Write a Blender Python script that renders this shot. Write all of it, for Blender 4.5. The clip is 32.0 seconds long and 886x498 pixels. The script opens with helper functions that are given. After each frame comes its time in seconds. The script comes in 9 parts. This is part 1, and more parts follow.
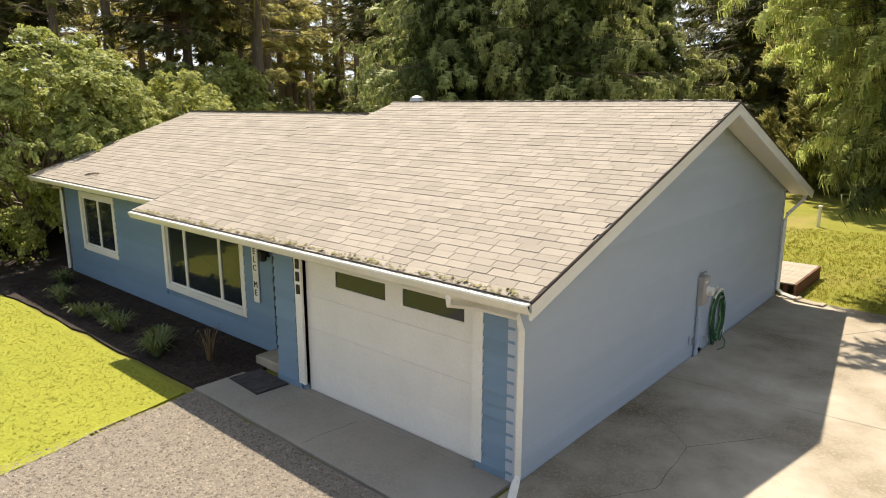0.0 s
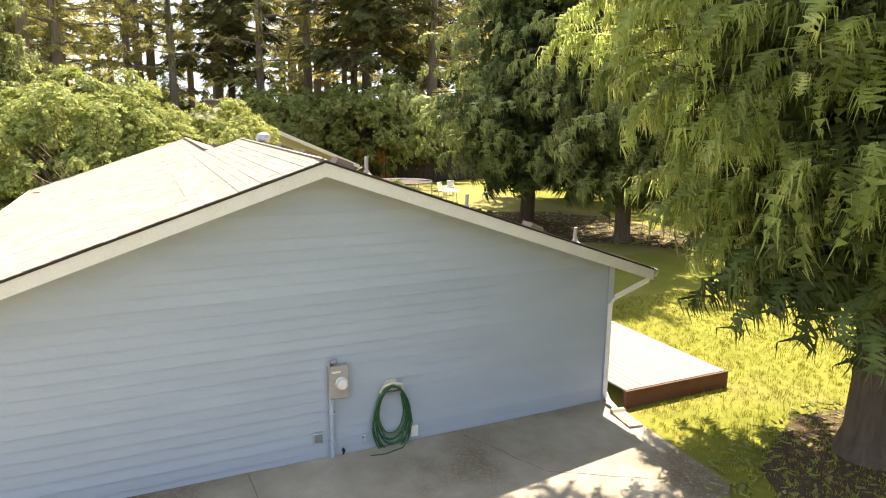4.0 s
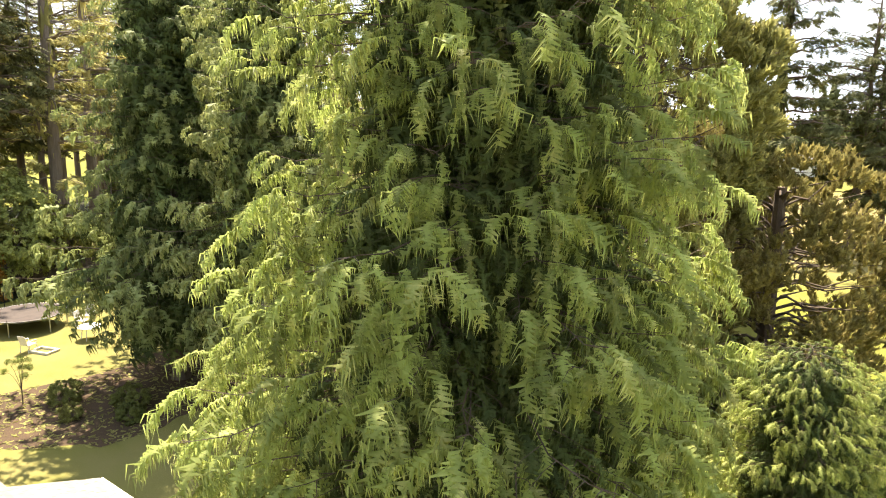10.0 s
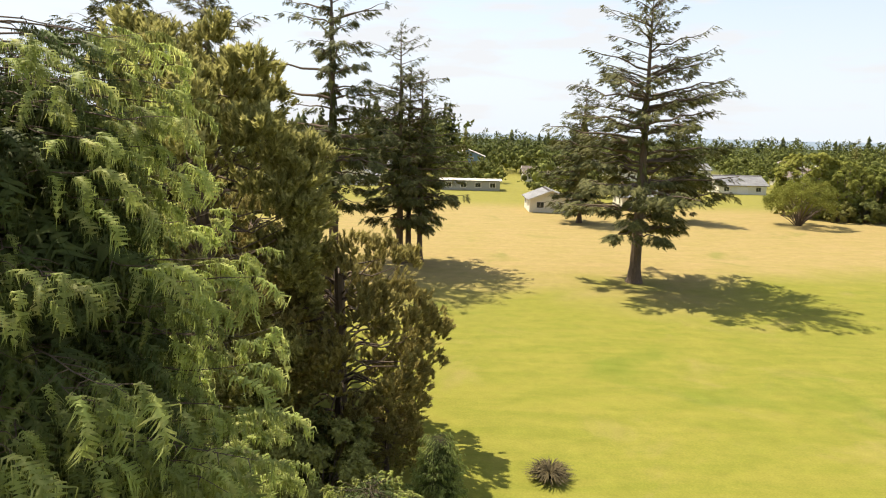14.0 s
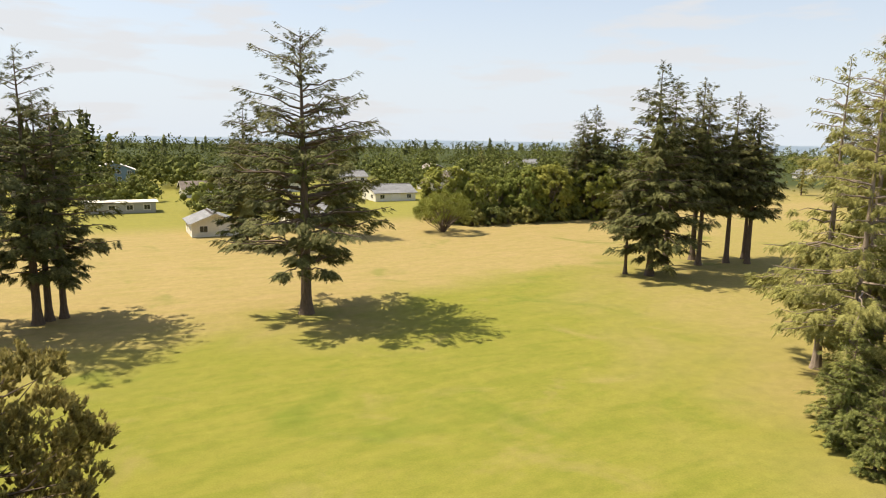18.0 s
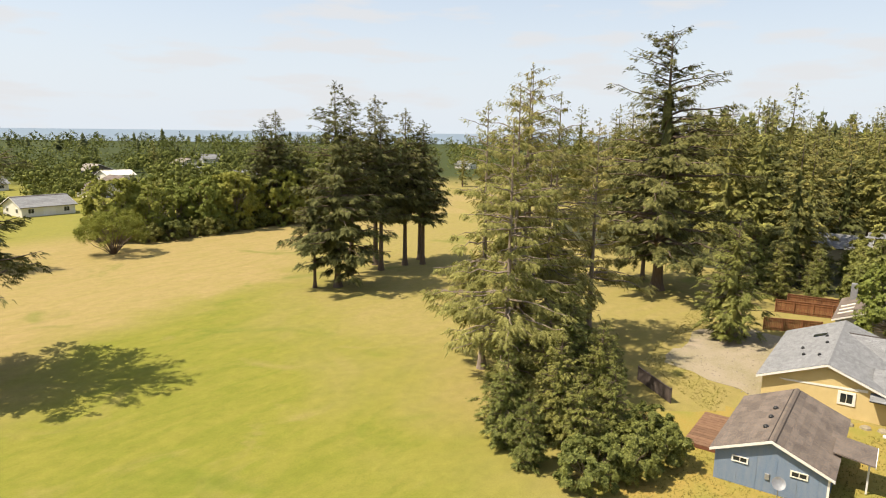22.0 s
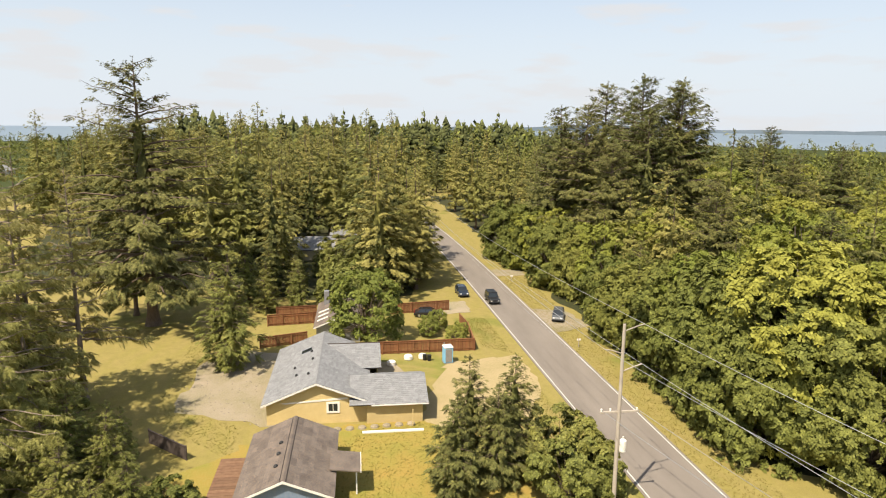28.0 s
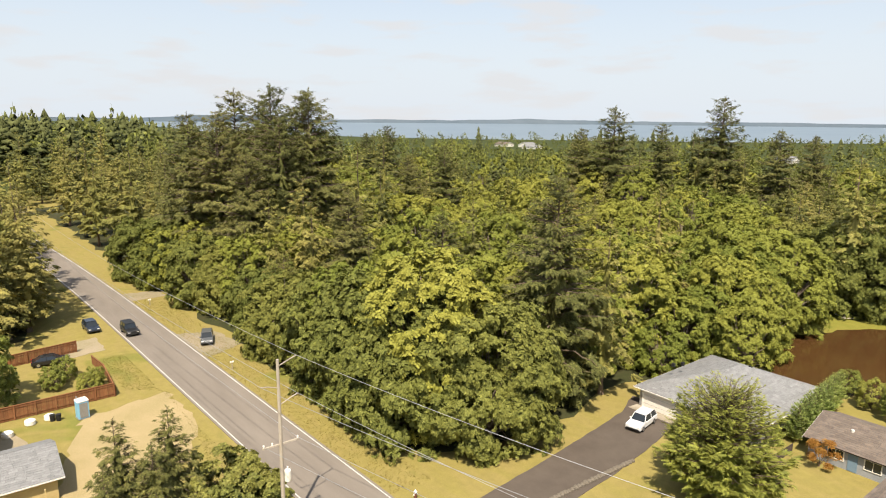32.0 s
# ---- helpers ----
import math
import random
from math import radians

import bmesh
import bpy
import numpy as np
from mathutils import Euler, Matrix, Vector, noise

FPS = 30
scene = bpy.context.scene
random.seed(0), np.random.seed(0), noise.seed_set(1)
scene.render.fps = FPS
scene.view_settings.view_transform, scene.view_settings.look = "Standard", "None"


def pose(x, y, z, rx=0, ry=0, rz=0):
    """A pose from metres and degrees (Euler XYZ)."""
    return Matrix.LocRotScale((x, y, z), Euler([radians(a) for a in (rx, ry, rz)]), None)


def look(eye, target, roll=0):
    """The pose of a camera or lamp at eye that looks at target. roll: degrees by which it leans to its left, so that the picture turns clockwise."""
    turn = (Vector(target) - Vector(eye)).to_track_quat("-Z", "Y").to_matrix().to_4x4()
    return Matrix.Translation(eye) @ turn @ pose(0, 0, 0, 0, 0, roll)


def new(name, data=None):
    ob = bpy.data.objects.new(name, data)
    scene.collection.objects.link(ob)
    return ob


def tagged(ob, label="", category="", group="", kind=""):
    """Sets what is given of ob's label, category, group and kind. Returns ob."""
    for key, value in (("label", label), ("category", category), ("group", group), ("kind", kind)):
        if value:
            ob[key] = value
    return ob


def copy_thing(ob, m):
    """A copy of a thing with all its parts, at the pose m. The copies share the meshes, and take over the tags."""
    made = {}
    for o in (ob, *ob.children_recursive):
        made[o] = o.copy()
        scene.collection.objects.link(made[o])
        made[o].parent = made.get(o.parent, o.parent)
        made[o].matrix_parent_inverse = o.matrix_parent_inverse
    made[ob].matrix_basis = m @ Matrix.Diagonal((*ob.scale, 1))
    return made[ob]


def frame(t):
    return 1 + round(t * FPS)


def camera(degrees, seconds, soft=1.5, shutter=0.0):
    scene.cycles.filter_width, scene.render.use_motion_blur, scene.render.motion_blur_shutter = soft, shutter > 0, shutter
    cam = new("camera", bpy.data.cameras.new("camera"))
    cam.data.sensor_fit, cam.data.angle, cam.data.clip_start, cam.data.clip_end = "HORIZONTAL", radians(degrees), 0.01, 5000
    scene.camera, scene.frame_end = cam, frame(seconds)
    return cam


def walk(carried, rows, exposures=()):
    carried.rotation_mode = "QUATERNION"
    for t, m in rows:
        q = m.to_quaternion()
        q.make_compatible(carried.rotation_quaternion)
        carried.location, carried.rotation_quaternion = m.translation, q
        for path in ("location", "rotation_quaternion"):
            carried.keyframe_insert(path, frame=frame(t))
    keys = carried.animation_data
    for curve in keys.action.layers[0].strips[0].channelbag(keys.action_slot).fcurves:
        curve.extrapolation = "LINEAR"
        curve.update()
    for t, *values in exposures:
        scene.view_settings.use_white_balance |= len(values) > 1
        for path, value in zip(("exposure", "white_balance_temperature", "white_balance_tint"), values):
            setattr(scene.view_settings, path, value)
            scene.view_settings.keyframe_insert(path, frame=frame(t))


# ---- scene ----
cam = camera(67.91, 32.0, 1.1)
PATH = [
    (0, 0.106, -0.019, 4.428, 77.71, -0.04, 41.20),
    (0.5, 1.214, 1.310, 4.312, 77.80, 0.06, 45.57),
    (1, 2.184, 2.708, 4.226, 78.03, 0.05, 49.81),
    (1.5, 3.004, 4.082, 4.133, 78.31, 0.09, 54.13),
    (2, 3.657, 5.445, 3.984, 78.44, 0.12, 58.22),
    (2.5, 4.222, 6.824, 3.756, 78.47, 0.07, 62.24),
    (3, 4.763, 8.171, 3.845, 78.48, -0.28, 63.82),
    (3.5, 5.076, 8.992, 4.432, 78.54, -0.59, 64.20),
    (4, 5.146, 9.132, 5.096, 78.56, -0.61, 65.54),
    (4.5, 5.201, 9.206, 5.781, 78.58, -0.45, 69.30),
    (5, 5.221, 9.283, 6.437, 78.63, -0.47, 71.69),
    (5.5, 5.190, 9.319, 7.058, 78.71, -0.63, 73.11),
    (6, 5.162, 9.336, 7.650, 78.81, -0.84, 72.66),
    (6.5, 5.188, 9.362, 8.217, 78.87, -1.02, 69.41),
    (7, 5.210, 9.400, 8.788, 78.94, -1.23, 64.47),
    (7.5, 5.328, 9.436, 9.331, 78.95, -1.30, 59.51),
    (8, 5.429, 9.494, 9.923, 78.97, -1.27, 54.64),
    (8.5, 5.472, 9.542, 10.468, 78.96, -1.22, 50.10),
    (9, 5.511, 9.550, 11.036, 78.98, -1.25, 45.78),
    (9.5, 5.562, 9.529, 11.629, 79.02, -1.29, 41.43),
    (10, 5.621, 9.484, 12.209, 79.01, -1.22, 36.69),
    (10.5, 5.659, 9.485, 12.780, 79.10, -1.23, 31.82),
    (11, 5.718, 9.497, 13.322, 79.14, -1.20, 26.87),
    (11.5, 5.777, 9.500, 13.847, 79.20, -1.27, 21.93),
    (12, 5.821, 9.519, 14.363, 79.36, -1.31, 17.03),
    (12.5, 5.854, 9.546, 14.877, 79.57, -1.30, 12.66),
    (13, 5.859, 9.611, 15.368, 79.69, -1.35, 8.44),
    (13.5, 5.885, 9.653, 15.884, 79.70, -1.40, 4.64),
    (14, 5.916, 9.663, 16.396, 79.81, -1.35, 1.03),
    (14.5, 5.985, 9.635, 16.963, 79.93, -1.34, -2.58),
    (15, 6.016, 9.646, 17.486, 80.04, -1.26, -6.28),
    (15.5, 6.019, 9.680, 17.984, 80.14, -1.12, -10.08),
    (16, 6.015, 9.709, 18.468, 80.22, -0.99, -13.81),
    (16.5, 6.023, 9.709, 18.946, 80.27, -0.92, -17.34),
    (17, 6.039, 9.717, 19.426, 80.34, -0.92, -20.73),
    (17.5, 6.063, 9.659, 19.907, 80.34, -0.89, -24.08),
    (18, 6.078, 9.689, 20.383, 80.41, -0.90, -27.53),
    (18.5, 6.121, 9.706, 20.892, 80.46, -0.91, -30.92),
    (19, 6.209, 9.687, 21.396, 80.46, -0.91, -34.08),
    (19.5, 6.334, 9.642, 21.931, 80.39, -0.80, -36.74),
    (20, 6.375, 9.647, 22.510, 80.29, -0.70, -39.65),
    (20.5, 6.435, 9.626, 23.083, 80.19, -0.67, -43.23),
    (21, 6.506, 9.599, 23.663, 80.06, -0.76, -46.92),
    (21.5, 6.554, 9.579, 24.252, 79.93, -0.79, -50.70),
    (22, 6.590, 9.624, 24.891, 79.79, -0.84, -54.32),
    (22.5, 6.555, 9.670, 25.494, 79.72, -0.89, -57.20),
    (23, 6.498, 9.699, 26.084, 79.66, -0.85, -59.89),
    (23.5, 6.458, 9.665, 26.629, 79.64, -0.84, -62.64),
    (24, 6.406, 9.622, 27.115, 79.62, -0.79, -65.64),
    (24.5, 6.349, 9.666, 27.664, 79.68, -0.80, -69.49),
    (25, 6.307, 9.686, 28.223, 79.72, -0.82, -73.60),
    (25.5, 6.333, 9.692, 28.731, 79.82, -0.74, -77.74),
    (26, 6.347, 9.683, 29.271, 79.82, -0.71, -81.76),
    (26.5, 6.386, 9.643, 29.818, 79.72, -0.70, -85.64),
    (27, 6.419, 9.590, 30.362, 79.58, -0.67, -89.48),
    (27.5, 6.418, 9.545, 30.894, 79.46, -0.62, -93.37),
    (28, 6.387, 9.507, 31.449, 79.35, -0.58, -97.32),
    (28.5, 6.362, 9.473, 31.939, 79.30, -0.47, -101.29),
    (29, 6.366, 9.452, 32.445, 79.21, -0.44, -105.21),
    (29.5, 6.407, 9.390, 32.960, 79.09, -0.38, -109.08),
    (30, 6.414, 9.337, 33.468, 78.96, -0.37, -112.96),
    (30.5, 6.397, 9.398, 33.936, 78.85, -0.37, -116.85),
    (31, 6.405, 9.484, 34.414, 78.78, -0.38, -120.74),
    (31.5, 6.406, 9.496, 34.904, 78.74, -0.45, -124.51),
    (32, 6.413, 9.511, 35.372, 78.73, -0.46, -128.24),
]
walk(cam, [(t, pose(x, y, z, rx, ry, rz)) for t, x, y, z, rx, ry, rz in PATH],
     exposures=[(0, 1.05), (2, 1.35), (3, 1.6), (4, 1.85), (6.5, 1.28), (8, 1.5), (10, 1.9), (12, 1.3), (14, 0.92), (17, 0.72), (32, 0.72)])

# ---- light: clear summer day with thin cloud, sun behind the house ----
SUN_EL, SUN_AZ = math.atan(1 / 0.631), math.atan2(-0.455, 0.437)   # azimuth from +y towards +x
world = bpy.data.worlds.new("sky")
scene.world = world
world.use_nodes = True
_n, _l = world.node_tree.nodes, world.node_tree.links
_n.clear()
_sky = _n.new("ShaderNodeTexSky")
_sky.sky_type, _sky.sun_disc = 'NISHITA', False
_sky.sun_elevation, _sky.sun_rotation = SUN_EL, SUN_AZ
_sky.air_density, _sky.dust_density, _sky.ozone_density = 1.0, 1.6, 1.0
_tc, _mp = _n.new("ShaderNodeTexCoord"), _n.new("ShaderNodeMapping")
_mp.inputs["Scale"].default_value = (1.0, 1.0, 5.0)
_cl = _n.new("ShaderNodeTexNoise")
_cl.inputs["Scale"].default_value, _cl.inputs["Detail"].default_value, _cl.inputs["Roughness"].default_value = 6.5, 5.0, 0.5
_rp = _n.new("ShaderNodeValToRGB")
_rp.color_ramp.elements[0].position, _rp.color_ramp.elements[1].position = 0.52, 0.63
_rp.color_ramp.elements[0].color, _rp.color_ramp.elements[1].color = (0, 0, 0, 1), (0.8, 0.8, 0.8, 1)
_mx = _n.new("ShaderNodeMixRGB")
_mx.inputs[2].default_value = (4.7, 4.72, 4.8, 1)
# summer haze: the sky pales towards the horizon
_sz, _hz, _mh = _n.new("ShaderNodeSeparateXYZ"), _n.new("ShaderNodeMapRange"), _n.new("ShaderNodeMixRGB")
_hz.interpolation_type = 'SMOOTHSTEP'
_hz.inputs[1].default_value, _hz.inputs[2].default_value, _hz.inputs[3].default_value, _hz.inputs[4].default_value = -0.02, 0.36, 0.95, 0.34
_hc, _hr = _n.new("ShaderNodeMixRGB"), _n.new("ShaderNodeMapRange")   # thin bright veil overhead, near the high sun
_hr.interpolation_type = 'SMOOTHSTEP'
_hr.inputs[1].default_value, _hr.inputs[2].default_value = 0.30, 0.85
_hc.inputs[1].default_value, _hc.inputs[2].default_value = (4.75, 5.1, 5.5, 1), (4.4, 4.9, 5.6, 1)
_l.new(_sz.outputs["Z"], _hr.inputs[0]), _l.new(_hr.outputs[0], _hc.inputs["Fac"]), _l.new(_hc.outputs["Color"], _mh.inputs[2])
_l.new(_tc.outputs["Generated"], _sz.inputs[0]), _l.new(_sz.outputs["Z"], _hz.inputs[0]), _l.new(_hz.outputs[0], _mh.inputs["Fac"])
_l.new(_sky.outputs["Color"], _mh.inputs[1]), _l.new(_mh.outputs["Color"], _mx.inputs[1])
_bg, _wo = _n.new("ShaderNodeBackground"), _n.new("ShaderNodeOutputWorld")
_bg.inputs["Strength"].default_value = 0.102
_l.new(_tc.outputs["Generated"], _mp.inputs["Vector"]), _l.new(_mp.outputs["Vector"], _cl.inputs["Vector"])
_l.new(_cl.outputs["Fac"], _rp.inputs["Fac"]), _l.new(_rp.outputs["Color"], _mx.inputs["Fac"])
_l.new(_mx.outputs["Color"], _bg.inputs["Color"])
_l.new(_bg.outputs["Background"], _wo.inputs["Surface"])
_sd = bpy.data.lights.new("sun", 'SUN')
_sd.energy, _sd.angle, _sd.color = 5.0, radians(0.6), (1.0, 0.89, 0.72)
sun = new("sun", _sd)
sun.matrix_world = look(Vector((-0.455, 0.437, 1)) * 60, (0, 0, 0))
scene.view_settings.exposure = 0.15

# ---- materials ----
def _node(nt, kind, **kw):
    nd = nt.nodes.new(kind)
    for k, v in kw.items():
        nd.inputs[k].default_value = v
    return nd


def mat(name, c1, c2=None, rough=0.8, scale=2.0, fine=30.0, bump=0.15, metal=0.0, spec=0.3, vary=0.12, island=False, stretch=(1, 1, 1), translucent=0.0, c3=None):
    """Two colours blended by coarse noise, a third by fine noise, brightness varied per object or per island, with a fine relief."""
    m = bpy.data.materials.new(name)
    m.use_nodes = True
    nt, L = m.node_tree, m.node_tree.links
    bs = nt.nodes["Principled BSDF"]
    c2 = c2 or tuple(v * 0.75 for v in c1)
    tc, mp = _node(nt, "ShaderNodeTexCoord"), _node(nt, "ShaderNodeMapping")
    mp.inputs["Scale"].default_value = stretch
    L.new(tc.outputs["Object"], mp.inputs["Vector"])
    n1, n2 = _node(nt, "ShaderNodeTexNoise", Scale=scale, Detail=5.0, Roughness=0.6), _node(nt, "ShaderNodeTexNoise", Scale=fine, Detail=4.0, Roughness=0.65)
    for q in (n1, n2):
        L.new(mp.outputs["Vector"], q.inputs["Vector"])
    r1 = _node(nt, "ShaderNodeMapRange")
    r1.inputs[1].default_value, r1.inputs[2].default_value = 0.32, 0.68
    L.new(n1.outputs["Fac"], r1.inputs[0])
    mx = _node(nt, "ShaderNodeMixRGB")
    mx.inputs[1].default_value, mx.inputs[2].default_value = (*c1, 1), (*c2, 1)
    L.new(r1.outputs[0], mx.inputs["Fac"])
    out = mx.outputs["Color"]
    if c3:
        r3 = _node(nt, "ShaderNodeMapRange")
        r3.inputs[1].default_value, r3.inputs[2].default_value = 0.5, 0.72
        L.new(n2.outputs["Fac"], r3.inputs[0])
        m3 = _node(nt, "ShaderNodeMixRGB")
        m3.inputs[2].default_value = (*c3, 1)
        L.new(r3.outputs[0], m3.inputs["Fac"]), L.new(out, m3.inputs[1])
        out = m3.outputs["Color"]
    src = _node(nt, "ShaderNodeNewGeometry").outputs["Random Per Island"] if island else _node(nt, "ShaderNodeObjectInfo").outputs["Random"]
    hv = _node(nt, "ShaderNodeHueSaturation")
    rv, rf = _node(nt, "ShaderNodeMapRange"), _node(nt, "ShaderNodeMapRange")
    rv.inputs[3].default_value, rv.inputs[4].default_value = 1 - vary, 1 + vary
    rf.inputs[3].default_value, rf.inputs[4].default_value = 0.86, 1.14
    ml = _node(nt, "ShaderNodeMath")
    ml.operation = 'MULTIPLY'
    L.new(src, rv.inputs[0]), L.new(n2.outputs["Fac"], rf.inputs[0])
    L.new(rv.outputs[0], ml.inputs[0]), L.new(rf.outputs[0], ml.inputs[1])
    val = ml.outputs[0]
    if translucent:                                   # each plant a little lighter or darker, greener or yellower
        oi, ro, rh, m2 = _node(nt, "ShaderNodeObjectInfo").outputs["Random"], _node(nt, "ShaderNodeMapRange"), _node(nt, "ShaderNodeMapRange"), _node(nt, "ShaderNodeMath")
        m2.operation = 'MULTIPLY'
        ro.inputs[3].default_value, ro.inputs[4].default_value = 0.74, 1.08
        rh.inputs[3].default_value, rh.inputs[4].default_value = 0.515, 0.485
        L.new(oi, ro.inputs[0]), L.new(oi, rh.inputs[0]), L.new(rh.outputs[0], hv.inputs["Hue"])
        L.new(val, m2.inputs[0]), L.new(ro.outputs[0], m2.inputs[1])
        val = m2.outputs[0]
    L.new(val, hv.inputs["Value"]), L.new(out, hv.inputs["Color"])
    L.new(hv.outputs["Color"], bs.inputs["Base Color"])
    bs.inputs["Roughness"].default_value, bs.inputs["Metallic"].default_value = rough, metal
    bs.inputs["Specular IOR Level"].default_value = spec
    if bump:
        bp = _node(nt, "ShaderNodeBump", Strength=bump, Distance=0.02)
        L.new(n2.outputs["Fac"], bp.inputs["Height"]), L.new(bp.outputs["Normal"], bs.inputs["Normal"])
    if translucent:
        tr, ms = _node(nt, "ShaderNodeBsdfTranslucent"), _node(nt, "ShaderNodeMixShader", Fac=translucent)
        L.new(hv.outputs["Color"], tr.inputs["Color"])
        L.new(bs.outputs[0], ms.inputs[1]), L.new(tr.outputs[0], ms.inputs[2])
        L.new(ms.outputs[0], nt.nodes["Material Output"].inputs["Surface"])
    return m


def glass_mat(name, tint=(0.02, 0.025, 0.03)):
    m = bpy.data.materials.new(name)
    m.use_nodes = True
    b = m.node_tree.nodes["Principled BSDF"]
    b.inputs["Base Color"].default_value, b.inputs["Roughness"].default_value = (*tint, 1), 0.03
    b.inputs["Specular IOR Level"].default_value = 0.6
    return m


def ground_mat():
    """Turf: green mown fairway, drier straw-coloured grass farther out and round the plots, with patches at several sizes."""
    m = bpy.data.materials.new("turf")
    m.use_nodes = True
    nt, L = m.node_tree, m.node_tree.links
    bs = nt.nodes["Principled BSDF"]
    tc = _node(nt, "ShaderNodeTexCoord")
    sx = _node(nt, "ShaderNodeSeparateXYZ")
    L.new(tc.outputs["Object"], sx.inputs[0])

    def noise_(s, d=5.0, dist=0.0, st=(1, 1, 1)):
        q, mp = _node(nt, "ShaderNodeTexNoise", Scale=s, Detail=d, Roughness=0.6, Distortion=dist), _node(nt, "ShaderNodeMapping")
        mp.inputs["Scale"].default_value = st
        L.new(tc.outputs["Object"], mp.inputs["Vector"]), L.new(mp.outputs["Vector"], q.inputs["Vector"])
        return q.outputs["Fac"]

    def math_(op, a, b):
        q = _node(nt, "ShaderNodeMath")
        q.operation = op
        for i, v in enumerate((a, b)):
            if isinstance(v, (int, float)):
                q.inputs[i].default_value = v
            else:
                L.new(v, q.inputs[i])
        return q.outputs[0]

    def ramp_(v, a, b):
        q = _node(nt, "ShaderNodeMapRange")
        q.interpolation_type = 'SMOOTHSTEP'
        q.inputs[1].default_value, q.inputs[2].default_value = a, b
        L.new(v, q.inputs[0])
        return q.outputs[0]

    def mix_(f, a, b):
        q = _node(nt, "ShaderNodeMixRGB")
        if isinstance(f, (int, float)):
            q.inputs["Fac"].default_value = f
        else:
            L.new(f, q.inputs["Fac"])
        for i, v in ((1, a), (2, b)):
            if isinstance(v, tuple):
                q.inputs[i].default_value = (*v, 1)
            else:
                L.new(v, q.inputs[i])
        return q.outputs[0]

    big, mid, fine = noise_(0.045, 4, 0.6), noise_(0.35, 5, 0.4, (0.5, 1.6, 1)), noise_(9.0, 6)
    wob = math_('MULTIPLY', math_('SUBTRACT', big, 0.5), 46.0)
    green = mix_(ramp_(mid, 0.3, 0.7), (0.16, 0.166, 0.024), (0.2, 0.188, 0.033))
    straw = mix_(ramp_(mid, 0.3, 0.7), (0.285, 0.213, 0.088), (0.25, 0.2, 0.069))
    # far dry band, across the fairway, and the dry plots beside it
    v = math_('ADD', math_('SUBTRACT', sx.outputs["Y"], math_('MULTIPLY', sx.outputs["X"], 0.28)), wob)
    dry = math_('MULTIPLY', ramp_(v, 62.0, 84.0), math_('MULTIPLY', ramp_(sx.outputs["X"], -45.0, -12.0), math_('SUBTRACT', 1.0, math_('MULTIPLY', ramp_(sx.outputs["Y"], 150.0, 172.0), 0.8))))
    v2 = math_('SUBTRACT', math_('SUBTRACT', sx.outputs["X"], math_('MULTIPLY', sx.outputs["Y"], 0.55)), wob)
    v2 = math_('MULTIPLY', ramp_(v2, 14.0, 40.0), ramp_(sx.outputs["Y"], -140.0, -60.0))
    dry = math_('MAXIMUM', dry, math_('MULTIPLY', v2, 0.72))
    patch = ramp_(noise_(0.11, 5, 1.0), 0.52, 0.74)
    dry = math_('MAXIMUM', dry, math_('MULTIPLY', patch, 0.5))
    col = mix_(dry, green, straw)
    dark = math_('MULTIPLY', ramp_(noise_(0.06, 3, 1.2), 0.58, 0.72), 0.45)
    col = mix_(dark, col, (0.085, 0.13, 0.012))
    ln = _node(nt, "ShaderNodeVectorMath")                # woodland ground far out
    ln.operation = 'LENGTH'
    L.new(tc.outputs["Object"], ln.inputs[0])
    col = mix_(ramp_(ln.outputs["Value"], 300.0, 390.0), col, (0.045, 0.056, 0.017))
    fr = _node(nt, "ShaderNodeMapRange")
    fr.inputs[3].default_value, fr.inputs[4].default_value = 0.72, 1.28
    L.new(fine, fr.inputs[0])
    fr2 = _node(nt, "ShaderNodeMapRange")                 # tussocks and worn spots
    fr2.inputs[1].default_value, fr2.inputs[2].default_value = 0.3, 0.7
    fr2.inputs[3].default_value, fr2.inputs[4].default_value = 0.91, 1.09
    L.new(noise_(0.9, 8, 0.3), fr2.inputs[0])
    hv = _node(nt, "ShaderNodeHueSaturation")
    L.new(math_('MULTIPLY', fr.outputs[0], fr2.outputs[0]), hv.inputs["Value"]), L.new(col, hv.inputs["Color"])
    L.new(hv.outputs[0], bs.inputs["Base Color"])
    bs.inputs["Roughness"].default_value, bs.inputs["Specular IOR Level"].default_value = 0.95, 0.1
    bp = _node(nt, "ShaderNodeBump", Strength=0.5, Distance=0.04)
    L.new(fine, bp.inputs["Height"]), L.new(bp.outputs[0], bs.inputs["Normal"])
    return m


M_TURF = ground_mat()
M_LAWN = mat("lawn_grass", (0.215, 0.215, 0.03), (0.185, 0.195, 0.026), 0.95, 0.7, 22, 0.5, spec=0.1, c3=(0.24, 0.255, 0.042))
M_ASPHALT = mat("asphalt", (0.20, 0.172, 0.146), (0.245, 0.212, 0.18), 0.9, 0.25, 45, 0.25, spec=0.2, stretch=(0.35, 1.4, 1))
M_DRIVE = mat("dark_asphalt", (0.0972, 0.0778, 0.0634), (0.122, 0.0994, 0.0806), 0.9, 0.4, 45, 0.25, spec=0.2)
M_LINE = mat("road_paint", (0.54, 0.533, 0.504), (0.446, 0.432, 0.403), 0.7, 3, 25, 0.1, c3=(0.324, 0.31, 0.288))
M_CONC = mat("concrete", (0.42, 0.375, 0.305), (0.13, 0.10, 0.06), 0.85, 0.42, 24, 0.2, c3=(0.28, 0.235, 0.17))
M_STAIN = mat("old_concrete", (0.259, 0.234, 0.198), (0.194, 0.173, 0.144), 0.85, 0.8, 24, 0.2, c3=(0.238, 0.216, 0.18))
